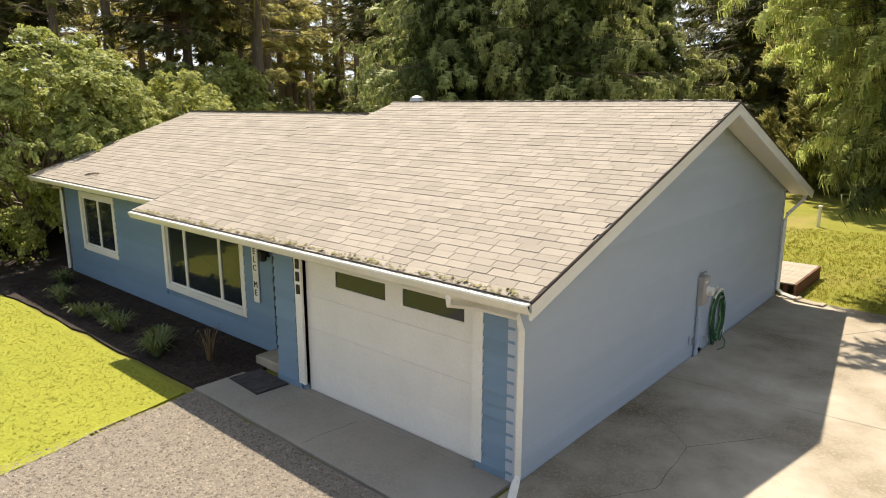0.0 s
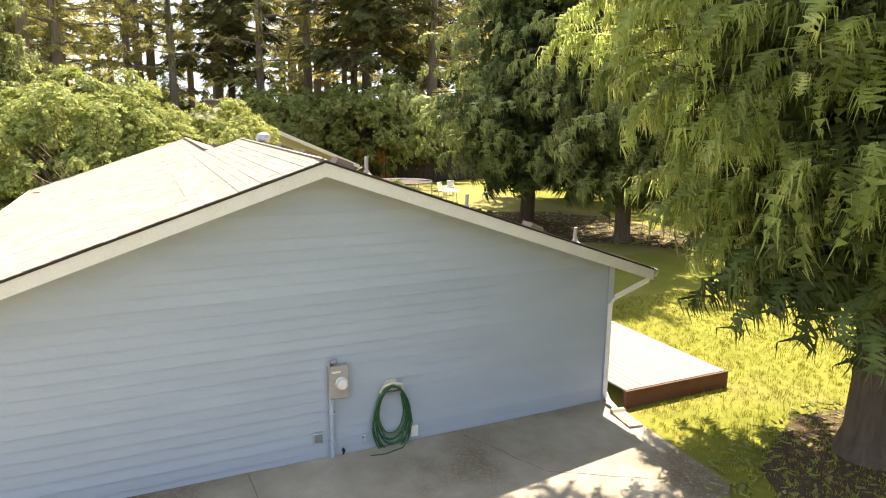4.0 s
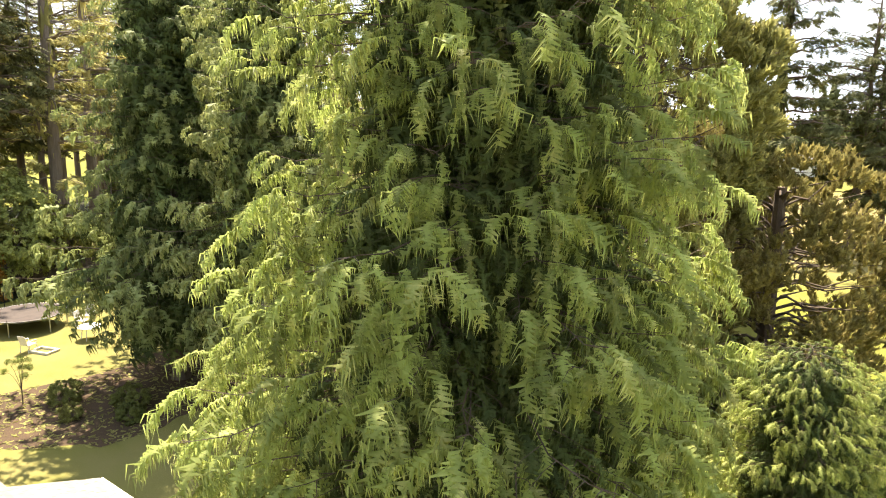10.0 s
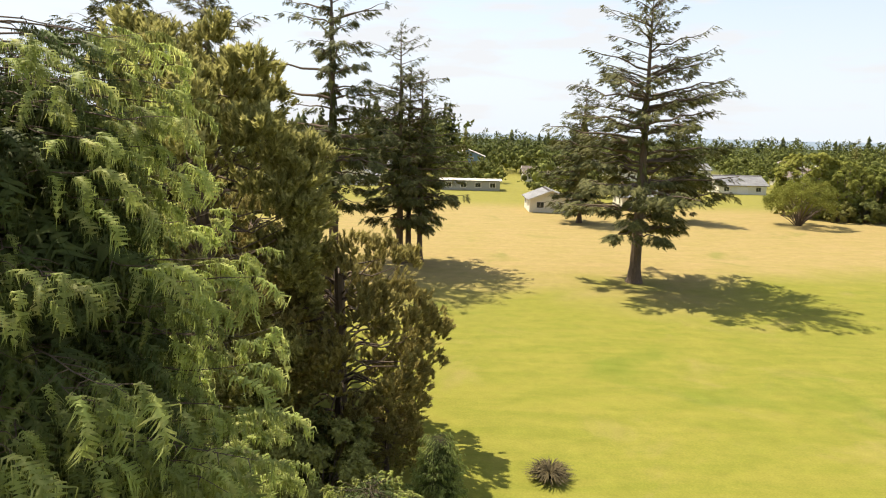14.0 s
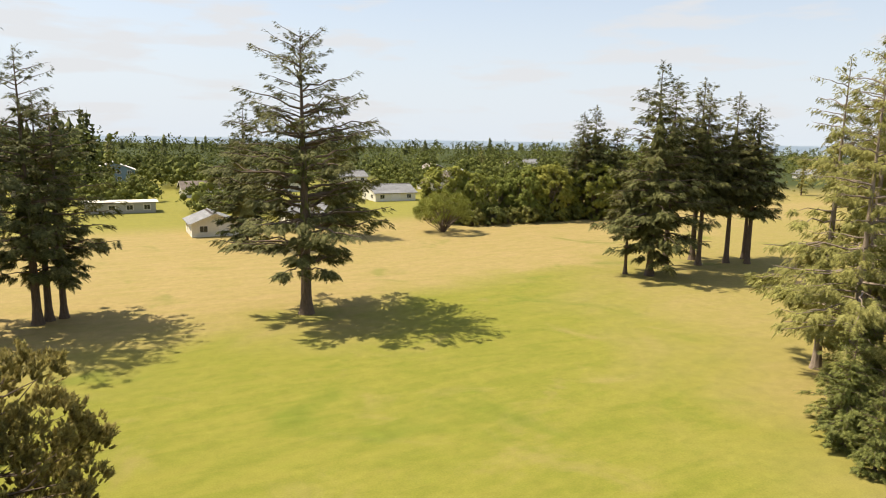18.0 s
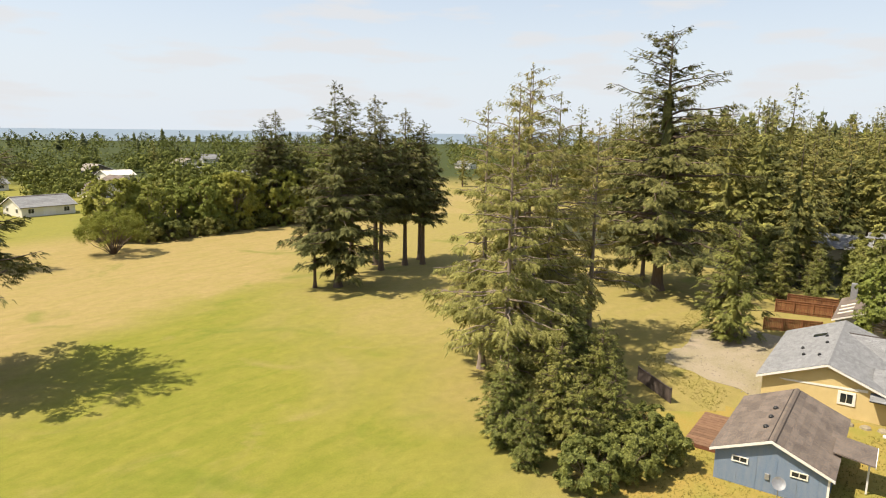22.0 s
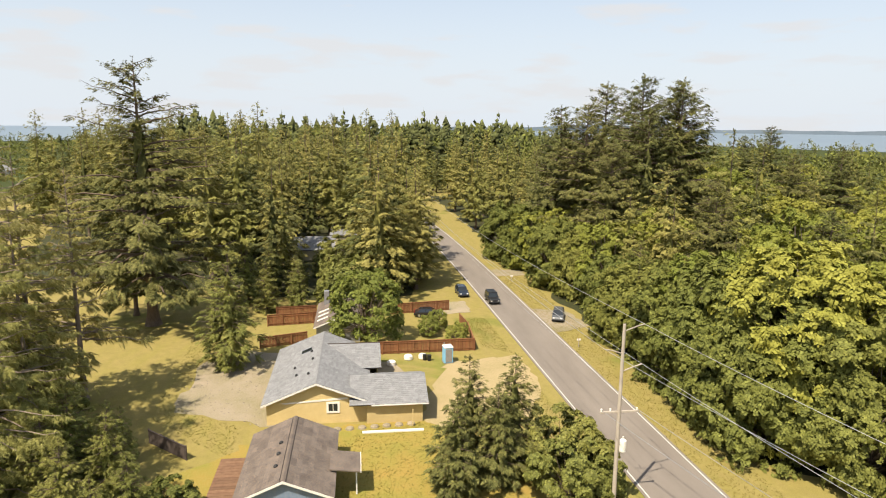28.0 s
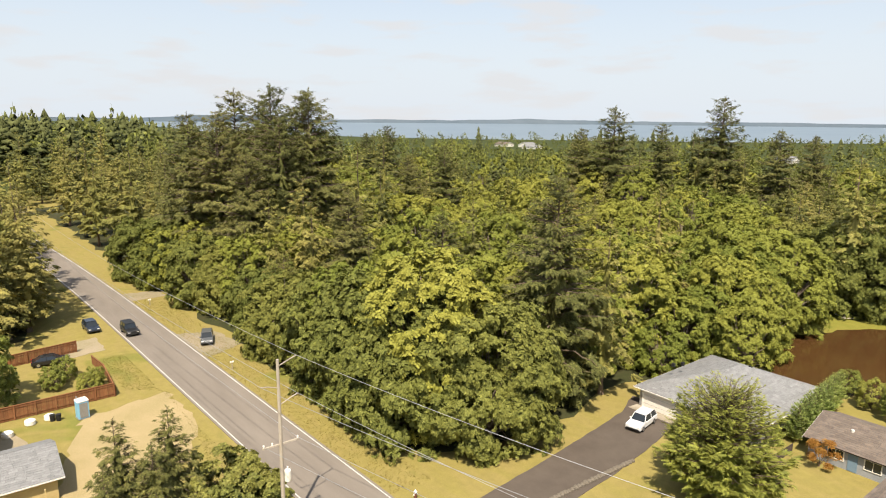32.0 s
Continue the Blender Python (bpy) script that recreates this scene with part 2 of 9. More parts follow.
M_GRAVEL = mat("pea_gravel", (0.194, 0.166, 0.133), (0.144, 0.122, 0.101), 0.9, 6, 60, 0.8, c3=(0.274, 0.238, 0.194))
M_STONE = mat("pebble", (0.23, 0.198, 0.158), (0.144, 0.122, 0.0972), 0.85, 9, 50, 0.2, spec=0.15, vary=0.45, island=True)
M_MULCH = mat("dark_mulch", (0.022, 0.017, 0.014), (0.040, 0.029, 0.022), 0.95, 3, 40, 0.9, c3=(0.055, 0.04, 0.03))
M_DIRT = mat("bare_earth", (0.288, 0.234, 0.166), (0.194, 0.169, 0.0864), 0.95, 0.22, 12, 0.5, c3=(0.331, 0.274, 0.202))
M_SAND = mat("sandy_fill", (0.317, 0.245, 0.13), (0.245, 0.198, 0.09), 0.95, 0.22, 9, 0.4, c3=(0.36, 0.281, 0.158))
M_DUFF = mat("needle_litter", (0.0828, 0.0475, 0.0288), (0.054, 0.0331, 0.0202), 0.95, 0.8, 20, 0.6, c3=(0.115, 0.09, 0.0324))
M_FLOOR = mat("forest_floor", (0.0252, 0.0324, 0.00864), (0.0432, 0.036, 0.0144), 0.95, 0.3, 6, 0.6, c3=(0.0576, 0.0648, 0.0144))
M_SHINGLE = mat("weathered_shingle", (0.28, 0.246, 0.205), (0.238, 0.209, 0.173), 0.9, 1.2, 55, 0.35, vary=0.11, c3=(0.245, 0.212, 0.176))
M_SHINGLE_I = mat("weathered_shingle_field", (0.28, 0.246, 0.205), (0.238, 0.209, 0.173), 0.9, 1.2, 55, 0.35, vary=0.11, island=True, c3=(0.245, 0.212, 0.176))
M_UNDER = mat("roof_underlay", (0.05, 0.04, 0.035), None, 0.95, 3, 30, 0.2)
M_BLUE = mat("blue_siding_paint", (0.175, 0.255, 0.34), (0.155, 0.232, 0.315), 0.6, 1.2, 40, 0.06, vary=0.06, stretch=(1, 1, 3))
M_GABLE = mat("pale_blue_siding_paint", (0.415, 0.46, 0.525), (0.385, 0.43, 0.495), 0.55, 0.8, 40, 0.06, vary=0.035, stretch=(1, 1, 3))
M_WHITE = mat("white_paint", (0.77, 0.735, 0.675), (0.71, 0.675, 0.615), 0.5, 2, 30, 0.04, vary=0.03)
M_CREAM = mat("cream_trim_paint", (0.72, 0.68, 0.58), (0.66, 0.62, 0.52), 0.5, 2, 30, 0.05, vary=0.03)
M_GLASS = glass_mat("window_glass")
M_BLACK = mat("black_paint", (0.015, 0.015, 0.016), (0.02, 0.02, 0.02), 0.5, 3, 30, 0.03)
M_GREY = mat("grey_metal", (0.36, 0.36, 0.36), (0.30, 0.30, 0.31), 0.45, 4, 40, 0.05, metal=0.5)
M_STEEL = mat("galvanised_steel", (0.55, 0.55, 0.55), (0.45, 0.45, 0.46), 0.4, 5, 40, 0.05, metal=0.8)
M_DECK = mat("deck_board", (0.36, 0.31, 0.248), (0.302, 0.256, 0.202), 0.75, 2, 20, 0.2, stretch=(1, 8, 1))
M_RUST = mat("red_stain", (0.166, 0.0684, 0.0396), (0.13, 0.0504, 0.0302), 0.75, 3, 20, 0.15)
M_FENCE = mat("cedar_fence", (0.238, 0.104, 0.0446), (0.18, 0.0756, 0.0331), 0.8, 2, 18, 0.2, vary=0.2, stretch=(3, 3, 0.6))
M_OLDFENCE = mat("grey_fence", (0.0936, 0.072, 0.0612), (0.0648, 0.0504, 0.0432), 0.9, 2, 18, 0.2, vary=0.2)
M_GREYROOF = mat("grey_shingle", (0.216, 0.216, 0.216), (0.166, 0.166, 0.169), 0.9, 1.5, 16, 0.3, vary=0.12, island=True, c3=(0.302, 0.302, 0.302))
M_BROWNROOF = mat("brown_grey_roof", (0.169, 0.137, 0.114), (0.104, 0.0864, 0.0756), 0.9, 0.9, 9, 0.3, vary=0.16, island=True, c3=(0.209, 0.148, 0.101))
M_YELLOW = mat("yellow_sheathing", (0.56, 0.43, 0.20), (0.48, 0.36, 0.16), 0.8, 0.8, 20, 0.1, c3=(0.54, 0.44, 0.25))
M_CREAMWALL = mat("cream_stucco", (0.475, 0.418, 0.274), (0.432, 0.374, 0.238), 0.8, 1.0, 30, 0.1)
M_BLUESHED = mat("worn_blue_boards", (0.137, 0.198, 0.288), (0.187, 0.23, 0.295), 0.75, 1.6, 20, 0.15, stretch=(3, 3, 0.5), c3=(0.245, 0.266, 0.302))
M_BARK = mat("bark", (0.17, 0.125, 0.09), (0.10, 0.074, 0.054), 0.95, 3, 20, 0.8, stretch=(3, 3, 0.5))
M_GREYBARK = mat("grey_bark", (0.26, 0.205, 0.16), (0.165, 0.13, 0.10), 0.95, 3, 20, 0.8, stretch=(3, 3, 0.5))
M_CEDAR = mat("cedar_fronds", (0.385, 0.45, 0.125), (0.26, 0.315, 0.088), 0.6, 0.9, 2.3, 0, spec=0.15, vary=0.42, island=True, translucent=0.5, c3=(0.6, 0.6, 0.22))
M_CEDAR2 = mat("dark_cedar_fronds", (0.450, 0.463, 0.163), (0.275, 0.300, 0.100), 0.6, 1.2, 3.0, 0, spec=0.15, vary=0.4, island=True, translucent=0.38, c3=(0.54, 0.53, 0.22))
# older inner fronds: darker copy of the cedar, crown shade in its colour
M_SHADECEDAR = mat("old_shaded_cedar", (0.15, 0.185, 0.053), (0.095, 0.12, 0.038), 0.7, 0.9, 2.3, 0, spec=0.15, vary=0.4, island=True, translucent=0.2, c3=(0.16, 0.16, 0.055))
M_SPRUCE = mat("spruce_needles", (0.265, 0.245, 0.062), (0.185, 0.176, 0.047), 0.7, 0.3, 2.0, 0, spec=0.2, vary=0.35, island=True, translucent=0.12, c3=(0.32, 0.285, 0.08))
M_SPRUCE2 = mat("dark_spruce_needles", (0.14, 0.142, 0.039), (0.095, 0.1, 0.029), 0.7, 0.3, 2.0, 0, spec=0.2, vary=0.35, island=True, translucent=0.12, c3=(0.25, 0.235, 0.068))
M_DRYPINE = mat("bronzed_needles", (0.34, 0.32, 0.095), (0.28, 0.26, 0.08), 0.75, 0.35, 2.0, 0, spec=0.15, vary=0.35, island=True, translucent=0.32, c3=(0.48, 0.44, 0.16))
M_ALDER = mat("alder_leaves", (0.20, 0.215, 0.038), (0.25, 0.258, 0.046), 0.65, 0.25, 2.0, 0, spec=0.12, vary=0.2, island=True, translucent=0.14, c3=(0.3, 0.315, 0.065))
M_WILLOW = mat("silver_green_leaves", (0.44, 0.46, 0.135), (0.31, 0.335, 0.09), 0.6, 0.5, 2.5, 0, spec=0.12, vary=0.3, island=True, translucent=0.42, c3=(0.52, 0.53, 0.18))
M_ORANGE = mat("orange_leaves", (0.396, 0.223, 0.0432), (0.374, 0.173, 0.036), 0.7, 2, 4, 0, vary=0.3, island=True, translucent=0.3)
M_GRASS = mat("long_grass", (0.259, 0.205, 0.054), (0.194, 0.18, 0.036), 0.9, 0.4, 3, 0, vary=0.2, island=True, translucent=0.2)
M_WATER = mat("sea_water", (0.115, 0.158, 0.202), (0.144, 0.187, 0.223), 0.35, 0.004, 0.02, 0, spec=0.3)
M_POND = mat("brown_pond", (0.0612, 0.0302, 0.0108), (0.054, 0.0259, 0.0101), 0.12, 0.05, 0.8, 0.03, spec=0.25)
# distance haze is put into the hills' blue-grey colour
M_HILL = mat("hazed_hills", (0.144, 0.184, 0.223), (0.173, 0.209, 0.245), 1.0, 0.002, 0.01, 0, spec=0.0)
M_YARD = mat("dry_lawn", (0.252, 0.216, 0.0792), (0.187, 0.18, 0.0432), 0.95, 0.35, 22, 0.5, spec=0.1, c3=(0.302, 0.259, 0.0936))
M_CYPRESS = mat("cypress_fronds", (0.26, 0.275, 0.05), (0.17, 0.19, 0.038), 0.6, 0.6, 3.0, 0, spec=0.2, vary=0.3, island=True, translucent=0.18, c3=(0.36, 0.355, 0.075))
M_FARFIR = mat("far_spruce", (0.105, 0.112, 0.04), (0.075, 0.084, 0.032), 0.9, 0.02, 0.3, 0, spec=0.1, vary=0.4, island=True)
M_FARLEAF = mat("far_leaves", (0.15, 0.16, 0.038), (0.105, 0.115, 0.03), 0.9, 0.02, 0.3, 0, spec=0.1, vary=0.6, island=True)
M_BRONZE = mat("golden_bronze_needles", (0.46, 0.36, 0.13), (0.33, 0.25, 0.09), 0.75, 0.6, 3.0, 0, spec=0.15, vary=0.35, island=True, translucent=0.38, c3=(0.48, 0.41, 0.16))
M_CANDLE = mat("olive_pine_needles", (0.34, 0.335, 0.105), (0.24, 0.24, 0.075), 0.75, 0.6, 3.0, 0, spec=0.15, vary=0.35, island=True, translucent=0.45, c3=(0.55, 0.52, 0.2))
M_SPRUCE3 = mat("shaded_spruce_needles", (0.145, 0.145, 0.045), (0.1, 0.102, 0.034), 0.7, 0.3, 2.0, 0, spec=0.15, vary=0.35, island=True, translucent=0.16, c3=(0.225, 0.215, 0.068))
M_SHRUB = mat("dark_shrub_leaves", (0.23, 0.235, 0.055), (0.16, 0.17, 0.042), 0.6, 0.5, 3.0, 0, spec=0.2, vary=0.35, island=True, translucent=0.3, c3=(0.32, 0.31, 0.08))
M_ROUGH = mat("dry_rough_grass", (0.302, 0.205, 0.054), (0.209, 0.194, 0.0396), 0.95, 0.25, 6, 0.5, spec=0.1, c3=(0.259, 0.216, 0.072))
M_OLDDECK = mat("worn_deck_board", (0.194, 0.112, 0.0648), (0.144, 0.0792, 0.0468), 0.85, 2, 14, 0.2, vary=0.2)
M_GREYWALL = mat("pale_grey_boards", (0.302, 0.31, 0.324), (0.245, 0.259, 0.281), 0.7, 1.5, 20, 0.1)
M_MAPLE = mat("maple_leaves", (0.138, 0.15, 0.036), (0.17, 0.178, 0.04), 0.65, 0.3, 2.0, 0, spec=0.12, vary=0.2, island=True, translucent=0.14, c3=(0.29, 0.295, 0.07))
M_PINE = mat("pine_needles", (0.5, 0.46, 0.155), (0.38, 0.35, 0.12), 0.75, 0.35, 2.0, 0, spec=0.15, vary=0.35, island=True, translucent=0.5, c3=(0.58, 0.54, 0.22))

# ---- building helpers ----
UP = Vector((0, 0, 1))


def mesh_of(name, v, f, material):
    me = bpy.data.meshes.new(name)
    me.from_pydata([tuple(p) for p in v], [], [tuple(q) for q in f])
    me.materials.append(material)
    me.update()
    return me


def part(name, bm, material, parent, label=""):
    """Links a bmesh (or a mesh) as one object under a thing or a part."""
    if isinstance(bm, bmesh.types.BMesh):
        me = bpy.data.meshes.new(name)
        bm.to_mesh(me)
        bm.free()
        me.materials.append(material)
    else:
        me = bm
    ob = new(name, me)
    ob.parent = parent
    return tagged(ob, label)


def thing(name, at=(0, 0, 0), label="", category="", group="", kind="", turn=0.0):
    ob = new(name)
    ob.empty_display_size = 0.2
    ob.matrix_world = pose(*at, 0, 0, turn)
    return tagged(ob, label, category, group, kind)


def single(name, bm, material, label="", category="", group="", kind="", at=(0, 0, 0), turn=0.0):
    ob = part(name, bm, material, None)
    ob.matrix_world = pose(*at, 0, 0, turn)
    return tagged(ob, label, category, group, kind)


def box(bm, x0, y0, z0, x1, y1, z1, bevel=0.0):
    r = bmesh.ops.create_cube(bm, size=1.0)
    for v in r["verts"]:
        v.co = Vector(((x0 + x1) / 2 + v.co.x * (x1 - x0), (y0 + y1) / 2 + v.co.y * (y1 - y0), (z0 + z1) / 2 + v.co.z * (z1 - z0)))
    if bevel:
        es = list({e for v in r["verts"] for e in v.link_edges})
        bmesh.ops.bevel(bm, geom=es, offset=bevel, segments=1, affect='EDGES', profile=0.5)
    return bm


def boxm(x0, y0, z0, x1, y1, z1, bevel=0.0):
    return box(bmesh.new(), x0, y0, z0, x1, y1, z1, bevel)


def prism(bm, pts, a, b, axis='x'):
    """A prism over the polygon pts (two coordinates each) from a to b along axis."""
    def co(p, t):
        return {'x': (t, p[0], p[1]), 'y': (p[0], t, p[1]), 'z': (p[0], p[1], t)}[axis]
    lo, hi = [bm.verts.new(co(p, a)) for p in pts], [bm.verts.new(co(p, b)) for p in pts]
    n = len(pts)
    bm.faces.new(lo[::-1]), bm.faces.new(hi)
    for i in range(n):
        bm.faces.new((lo[i], lo[(i + 1) % n], hi[(i + 1) % n], hi[i]))
    bmesh.ops.recalc_face_normals(bm, faces=bm.faces[:])
    return bm


def prismm(pts, a, b, axis='x'):
    return prism(bmesh.new(), pts, a, b, axis)


def tube(bm, pts, radii, sides=8):
    """A tube through pts with a radius at each."""
    pts = [Vector(p) for p in pts]
    if isinstance(radii, (int, float)):
        radii = [radii] * len(pts)
    rings = []
    for i, p in enumerate(pts):
        d = (pts[min(i + 1, len(pts) - 1)] - pts[max(i - 1, 0)]).normalized()
        a = d.cross(UP if abs(d.z) < 0.9 else Vector((1, 0, 0))).normalized()
        b = d.cross(a)
        rings.append([bm.verts.new(p + radii[i] * (math.cos(t) * a + math.sin(t) * b)) for t in (2 * math.pi * k / sides for k in range(sides))])
    for r0, r1 in zip(rings, rings[1:]):
        for k in range(sides):
            bm.faces.new((r0[k], r0[(k + 1) % sides], r1[(k + 1) % sides], r1[k]))
    bm.faces.new(rings[0][::-1]), bm.faces.new(rings[-1])
    bmesh.ops.recalc_face_normals(bm, faces=bm.faces[:])
    return bm


def tubem(pts, radii, sides=8):
    return tube(bmesh.new(), pts, radii, sides)


def lathe(bm, prof, sides=16, at=(0, 0, 0)):
    """A body of revolution over (radius, height) pairs."""
    rings = [[bm.verts.new((at[0] + r * math.cos(2 * math.pi * k / sides), at[1] + r * math.sin(2 * math.pi * k / sides), at[2] + z)) for k in range(sides)] for r, z in prof]
    for r0, r1 in zip(rings, rings[1:]):
        for k in range(sides):
            bm.faces.new((r0[k], r0[(k + 1) % sides], r1[(k + 1) % sides], r1[k]))
    bm.faces.new(rings[0][::-1]), bm.faces.new(rings[-1])
    return bm


def sheet(name, pts, z, material, label, category="ground", kind="structure", cell=0, thick=0.05):
    """A flat patch of ground with a real edge, over the outline pts."""
    bm = prismm(pts, z - thick, z, 'z')
    return single(name, bm, material, label, category, kind=kind)


def wavy(pts, amp=0.25, step=0.8, seed=1):
    """An outline made uneven."""
    rnd, out = random.Random(seed), []
    for (x0, y0), (x1, y1) in zip(pts, pts[1:] + pts[:1]):
        L = math.hypot(x1 - x0, y1 - y0)
        n = max(1, int(L / step))
        for i in range(n):
            t = i / n
            out.append((x0 + t * (x1 - x0) + rnd.uniform(-amp, amp), y0 + t * (y1 - y0) + rnd.uniform(-amp, amp)))
    return out


# ---- plants: sprays and leaves set in numpy ----
def soup(name, P, B, S, TV, TF, material):
    """A mesh of copies of one small form (verts TV, triangles TF), at places P, with frames B (rows: along, side, up) and sizes S."""
    n, m, k = len(P), len(TV), len(TF)
    V = P[:, None, :] + S[:, None, None] * np.einsum('mj,njk->nmk', TV, B)
    F = (TF[None] + (np.arange(n) * m)[:, None, None]).reshape(-1, 3)
    me = bpy.data.meshes.new(name)
    me.vertices.add(n * m), me.loops.add(n * k * 3), me.polygons.add(n * k)
    me.vertices.foreach_set("co", V.reshape(-1).astype(np.float32))
    me.loops.foreach_set("vertex_index", F.reshape(-1).astype(np.int32))
    me.polygons.foreach_set("loop_start", (np.arange(n * k) * 3).astype(np.int32))
    me.polygons.foreach_set("loop_total", np.full(n * k, 3, np.int32))
    me.materials.append(material)
    me.update(calc_edges=True)
    return me


def spray_form(pairs, width, droop, sweep=0.55):
    """A flat frond: a midrib with pairs of pointed side shoots that hang a little."""
    V, F = [], []
    for i in range(pairs + 1):
        x = i / pairs
        V.append((x, 0, -droop * x * x))
    for i in range(pairs):
        x = (i + 0.5) / pairs
        l = width * (1 - 0.75 * x) * (0.75 + 0.5 * ((i * 7) % 3) / 3)
        for s in (-1, 1):
            V.append((x + sweep * l, s * l, -droop * (x + sweep * l) ** 2 - 0.25 * l))
            F.append((i, i + 1, len(V) - 1) if s > 0 else (i + 1, i, len(V) - 1))
    return np.array(V), np.array(F)


def leaf_form(n, seed, size=0.42):
    """A clump of n pointed leaves turned every way."""
    r = np.random.RandomState(seed)
    V, F = [], []
    for i in range(n):
        c = r.normal(0, 0.38, 3)
        a, b = r.normal(0, 1, 3), r.normal(0, 1, 3)
        a[2] *= 0.3
        b[2] *= 0.35
        c[2] *= 0.5
        a /= np.linalg.norm(a)
        b -= a * a.dot(b)
        b /= np.linalg.norm(b)
        s = size * r.uniform(0.7, 1.3)
        k = len(V)
        V += [c - a * s * 0.5, c + b * s * 0.3, c + a * s * 0.5, c - b * s * 0.3]
        F += [(k, k + 1, k + 2), (k, k + 2, k + 3)]
    return np.array(V), np.array(F)


def tuft_form(n, seed):
    """A bottlebrush of needles round a shoot."""
    r = np.random.RandomState(seed)
    V, F = [], []
    for i in range(n):
        a, x = i * 2.4, i / n
        d = np.array((0.55 + 0.25 * r.rand(), math.cos(a) * 0.5, math.sin(a) * 0.5 + 0.1))
        b = np.array((0.75 * x, 0, 0.12 * x))
        s = np.cross(d, (0.3, 0.5, 0.8)) * 0.16
        k = len(V)
        V += [b - s, b + s, b + d * 0.55]
        F.append((k, k + 1, k + 2))
    return np.array(V), np.array(F)


def feather_form(pairs, width, droop, sweep, slim, seed):
    """A hanging feather: a midrib with slim, uneven side shoots."""
    r = np.random.RandomState(seed)
    V, F = [], []
    arch = lambda x, y=0.0: (x, y, -droop * x * x - 0.35 * abs(y))
    for i in range(pairs):
        x = (i + 0.4) / pairs
        for s in (-1, 1):
            l = width * (1 - 0.7 * x) * r.uniform(0.6, 1.4)
            k, x1 = len(V), x + r.uniform(-0.3, 0.3) / pairs
            V += [arch(x1), arch(x1 + slim / pairs), arch(x1 + sweep * l, s * l)]
            F.append((k, k + 1, k + 2) if s > 0 else (k + 1, k, k + 2))
    k = len(V)
    V += [arch(0), arch(0.55, 0.03), arch(1.05), arch(0.55, -0.03)]
    F += [(k, k + 1, k + 2), (k, k + 2, k + 3)]
    return np.array(V), np.array(F)


TUFT_FORM = tuft_form(16, 2)
CEDAR_FORM = spray_form(8, 0.40, 0.45)
SPRUCE_FORM = feather_form(6, 0.42, 0.26, 0.5, 0.95, 8)
SPRUCE_FINE = feather_form(8, 0.40, 0.32, 0.55, 0.75, 8)
FAR_FORM = spray_form(3, 0.55, 0.25, 0.4)
_ico = bmesh.new()
bmesh.ops.create_icosphere(_ico, subdivisions=2, radius=1.0)
_jr = random.Random(6)
for _v in _ico.verts:
    _v.co *= _jr.uniform(0.74, 1.08)
CORE = np.array([tuple(v.co) for v in _ico.verts]), np.array([[v.index for v in f.verts] for f in _ico.faces])
def tiers_form(n, seed):
    """A far conifer, one unit high: ragged skirts one above the other."""
    r = np.random.RandomState(seed)
    V, F = [], []
    for i in range(n):
        z, q, k = 0.12 + 0.80 * i / n, (0.22 * (1 - i / n) ** 0.6 + 0.015) * r.uniform(0.75, 1.2), len(V)
        cx, cy = r.normal(0, 0.018, 2)
        V.append((cx * 0.5, cy * 0.5, z + 1.5 / n))
        for j in range(12):
            a, g = j * 0.5236 + r.uniform(-0.2, 0.2), q * (r.uniform(0.75, 1.3) if j % 2 else r.uniform(0.5, 0.8))
            V.append((cx + g * math.cos(a), cy + g * math.sin(a), z + r.uniform(-0.5, 0.4) / n + (0 if j % 2 else 0.25 / n)))
        F += [(k, k + 1 + j, k + 1 + (j + 1) % 12) for j in range(12)]
    return np.array(V), np.array(F)


def leafy_spray(pairs, seed):
    """A leafy spray, one unit long: broad pointed leaves on both sides of an arching twig."""
    r = np.random.RandomState(seed)
    V, F = [], []
    for i in range(2 * pairs + 1):
        x, sd = (i // 2 + 0.4) / pairs, (1, -1)[i % 2] if i < 2 * pairs else 0
        b = np.array((x * 0.75 - 0.35, 0.04 * sd, 0.10 - 0.30 * (x - 0.3) ** 2))
        d = np.array((0.65 + 0.5 * (sd == 0), sd * r.uniform(0.7, 1.1), r.uniform(-0.65, 0.2)))
        d *= r.uniform(0.36, 0.52) / np.linalg.norm(d)
        w = np.cross(d, (r.uniform(-0.5, 0.5), r.uniform(-0.5, 0.5), 1.0)) * r.uniform(0.34, 0.46)
        k = len(V)
        V += [b, b + d * 0.45 + w, b + d, b + d * 0.45 - w]
        F += [(k, k + 2, k + 1), (k, k + 3, k + 2)]
    return np.array(V), np.array(F)


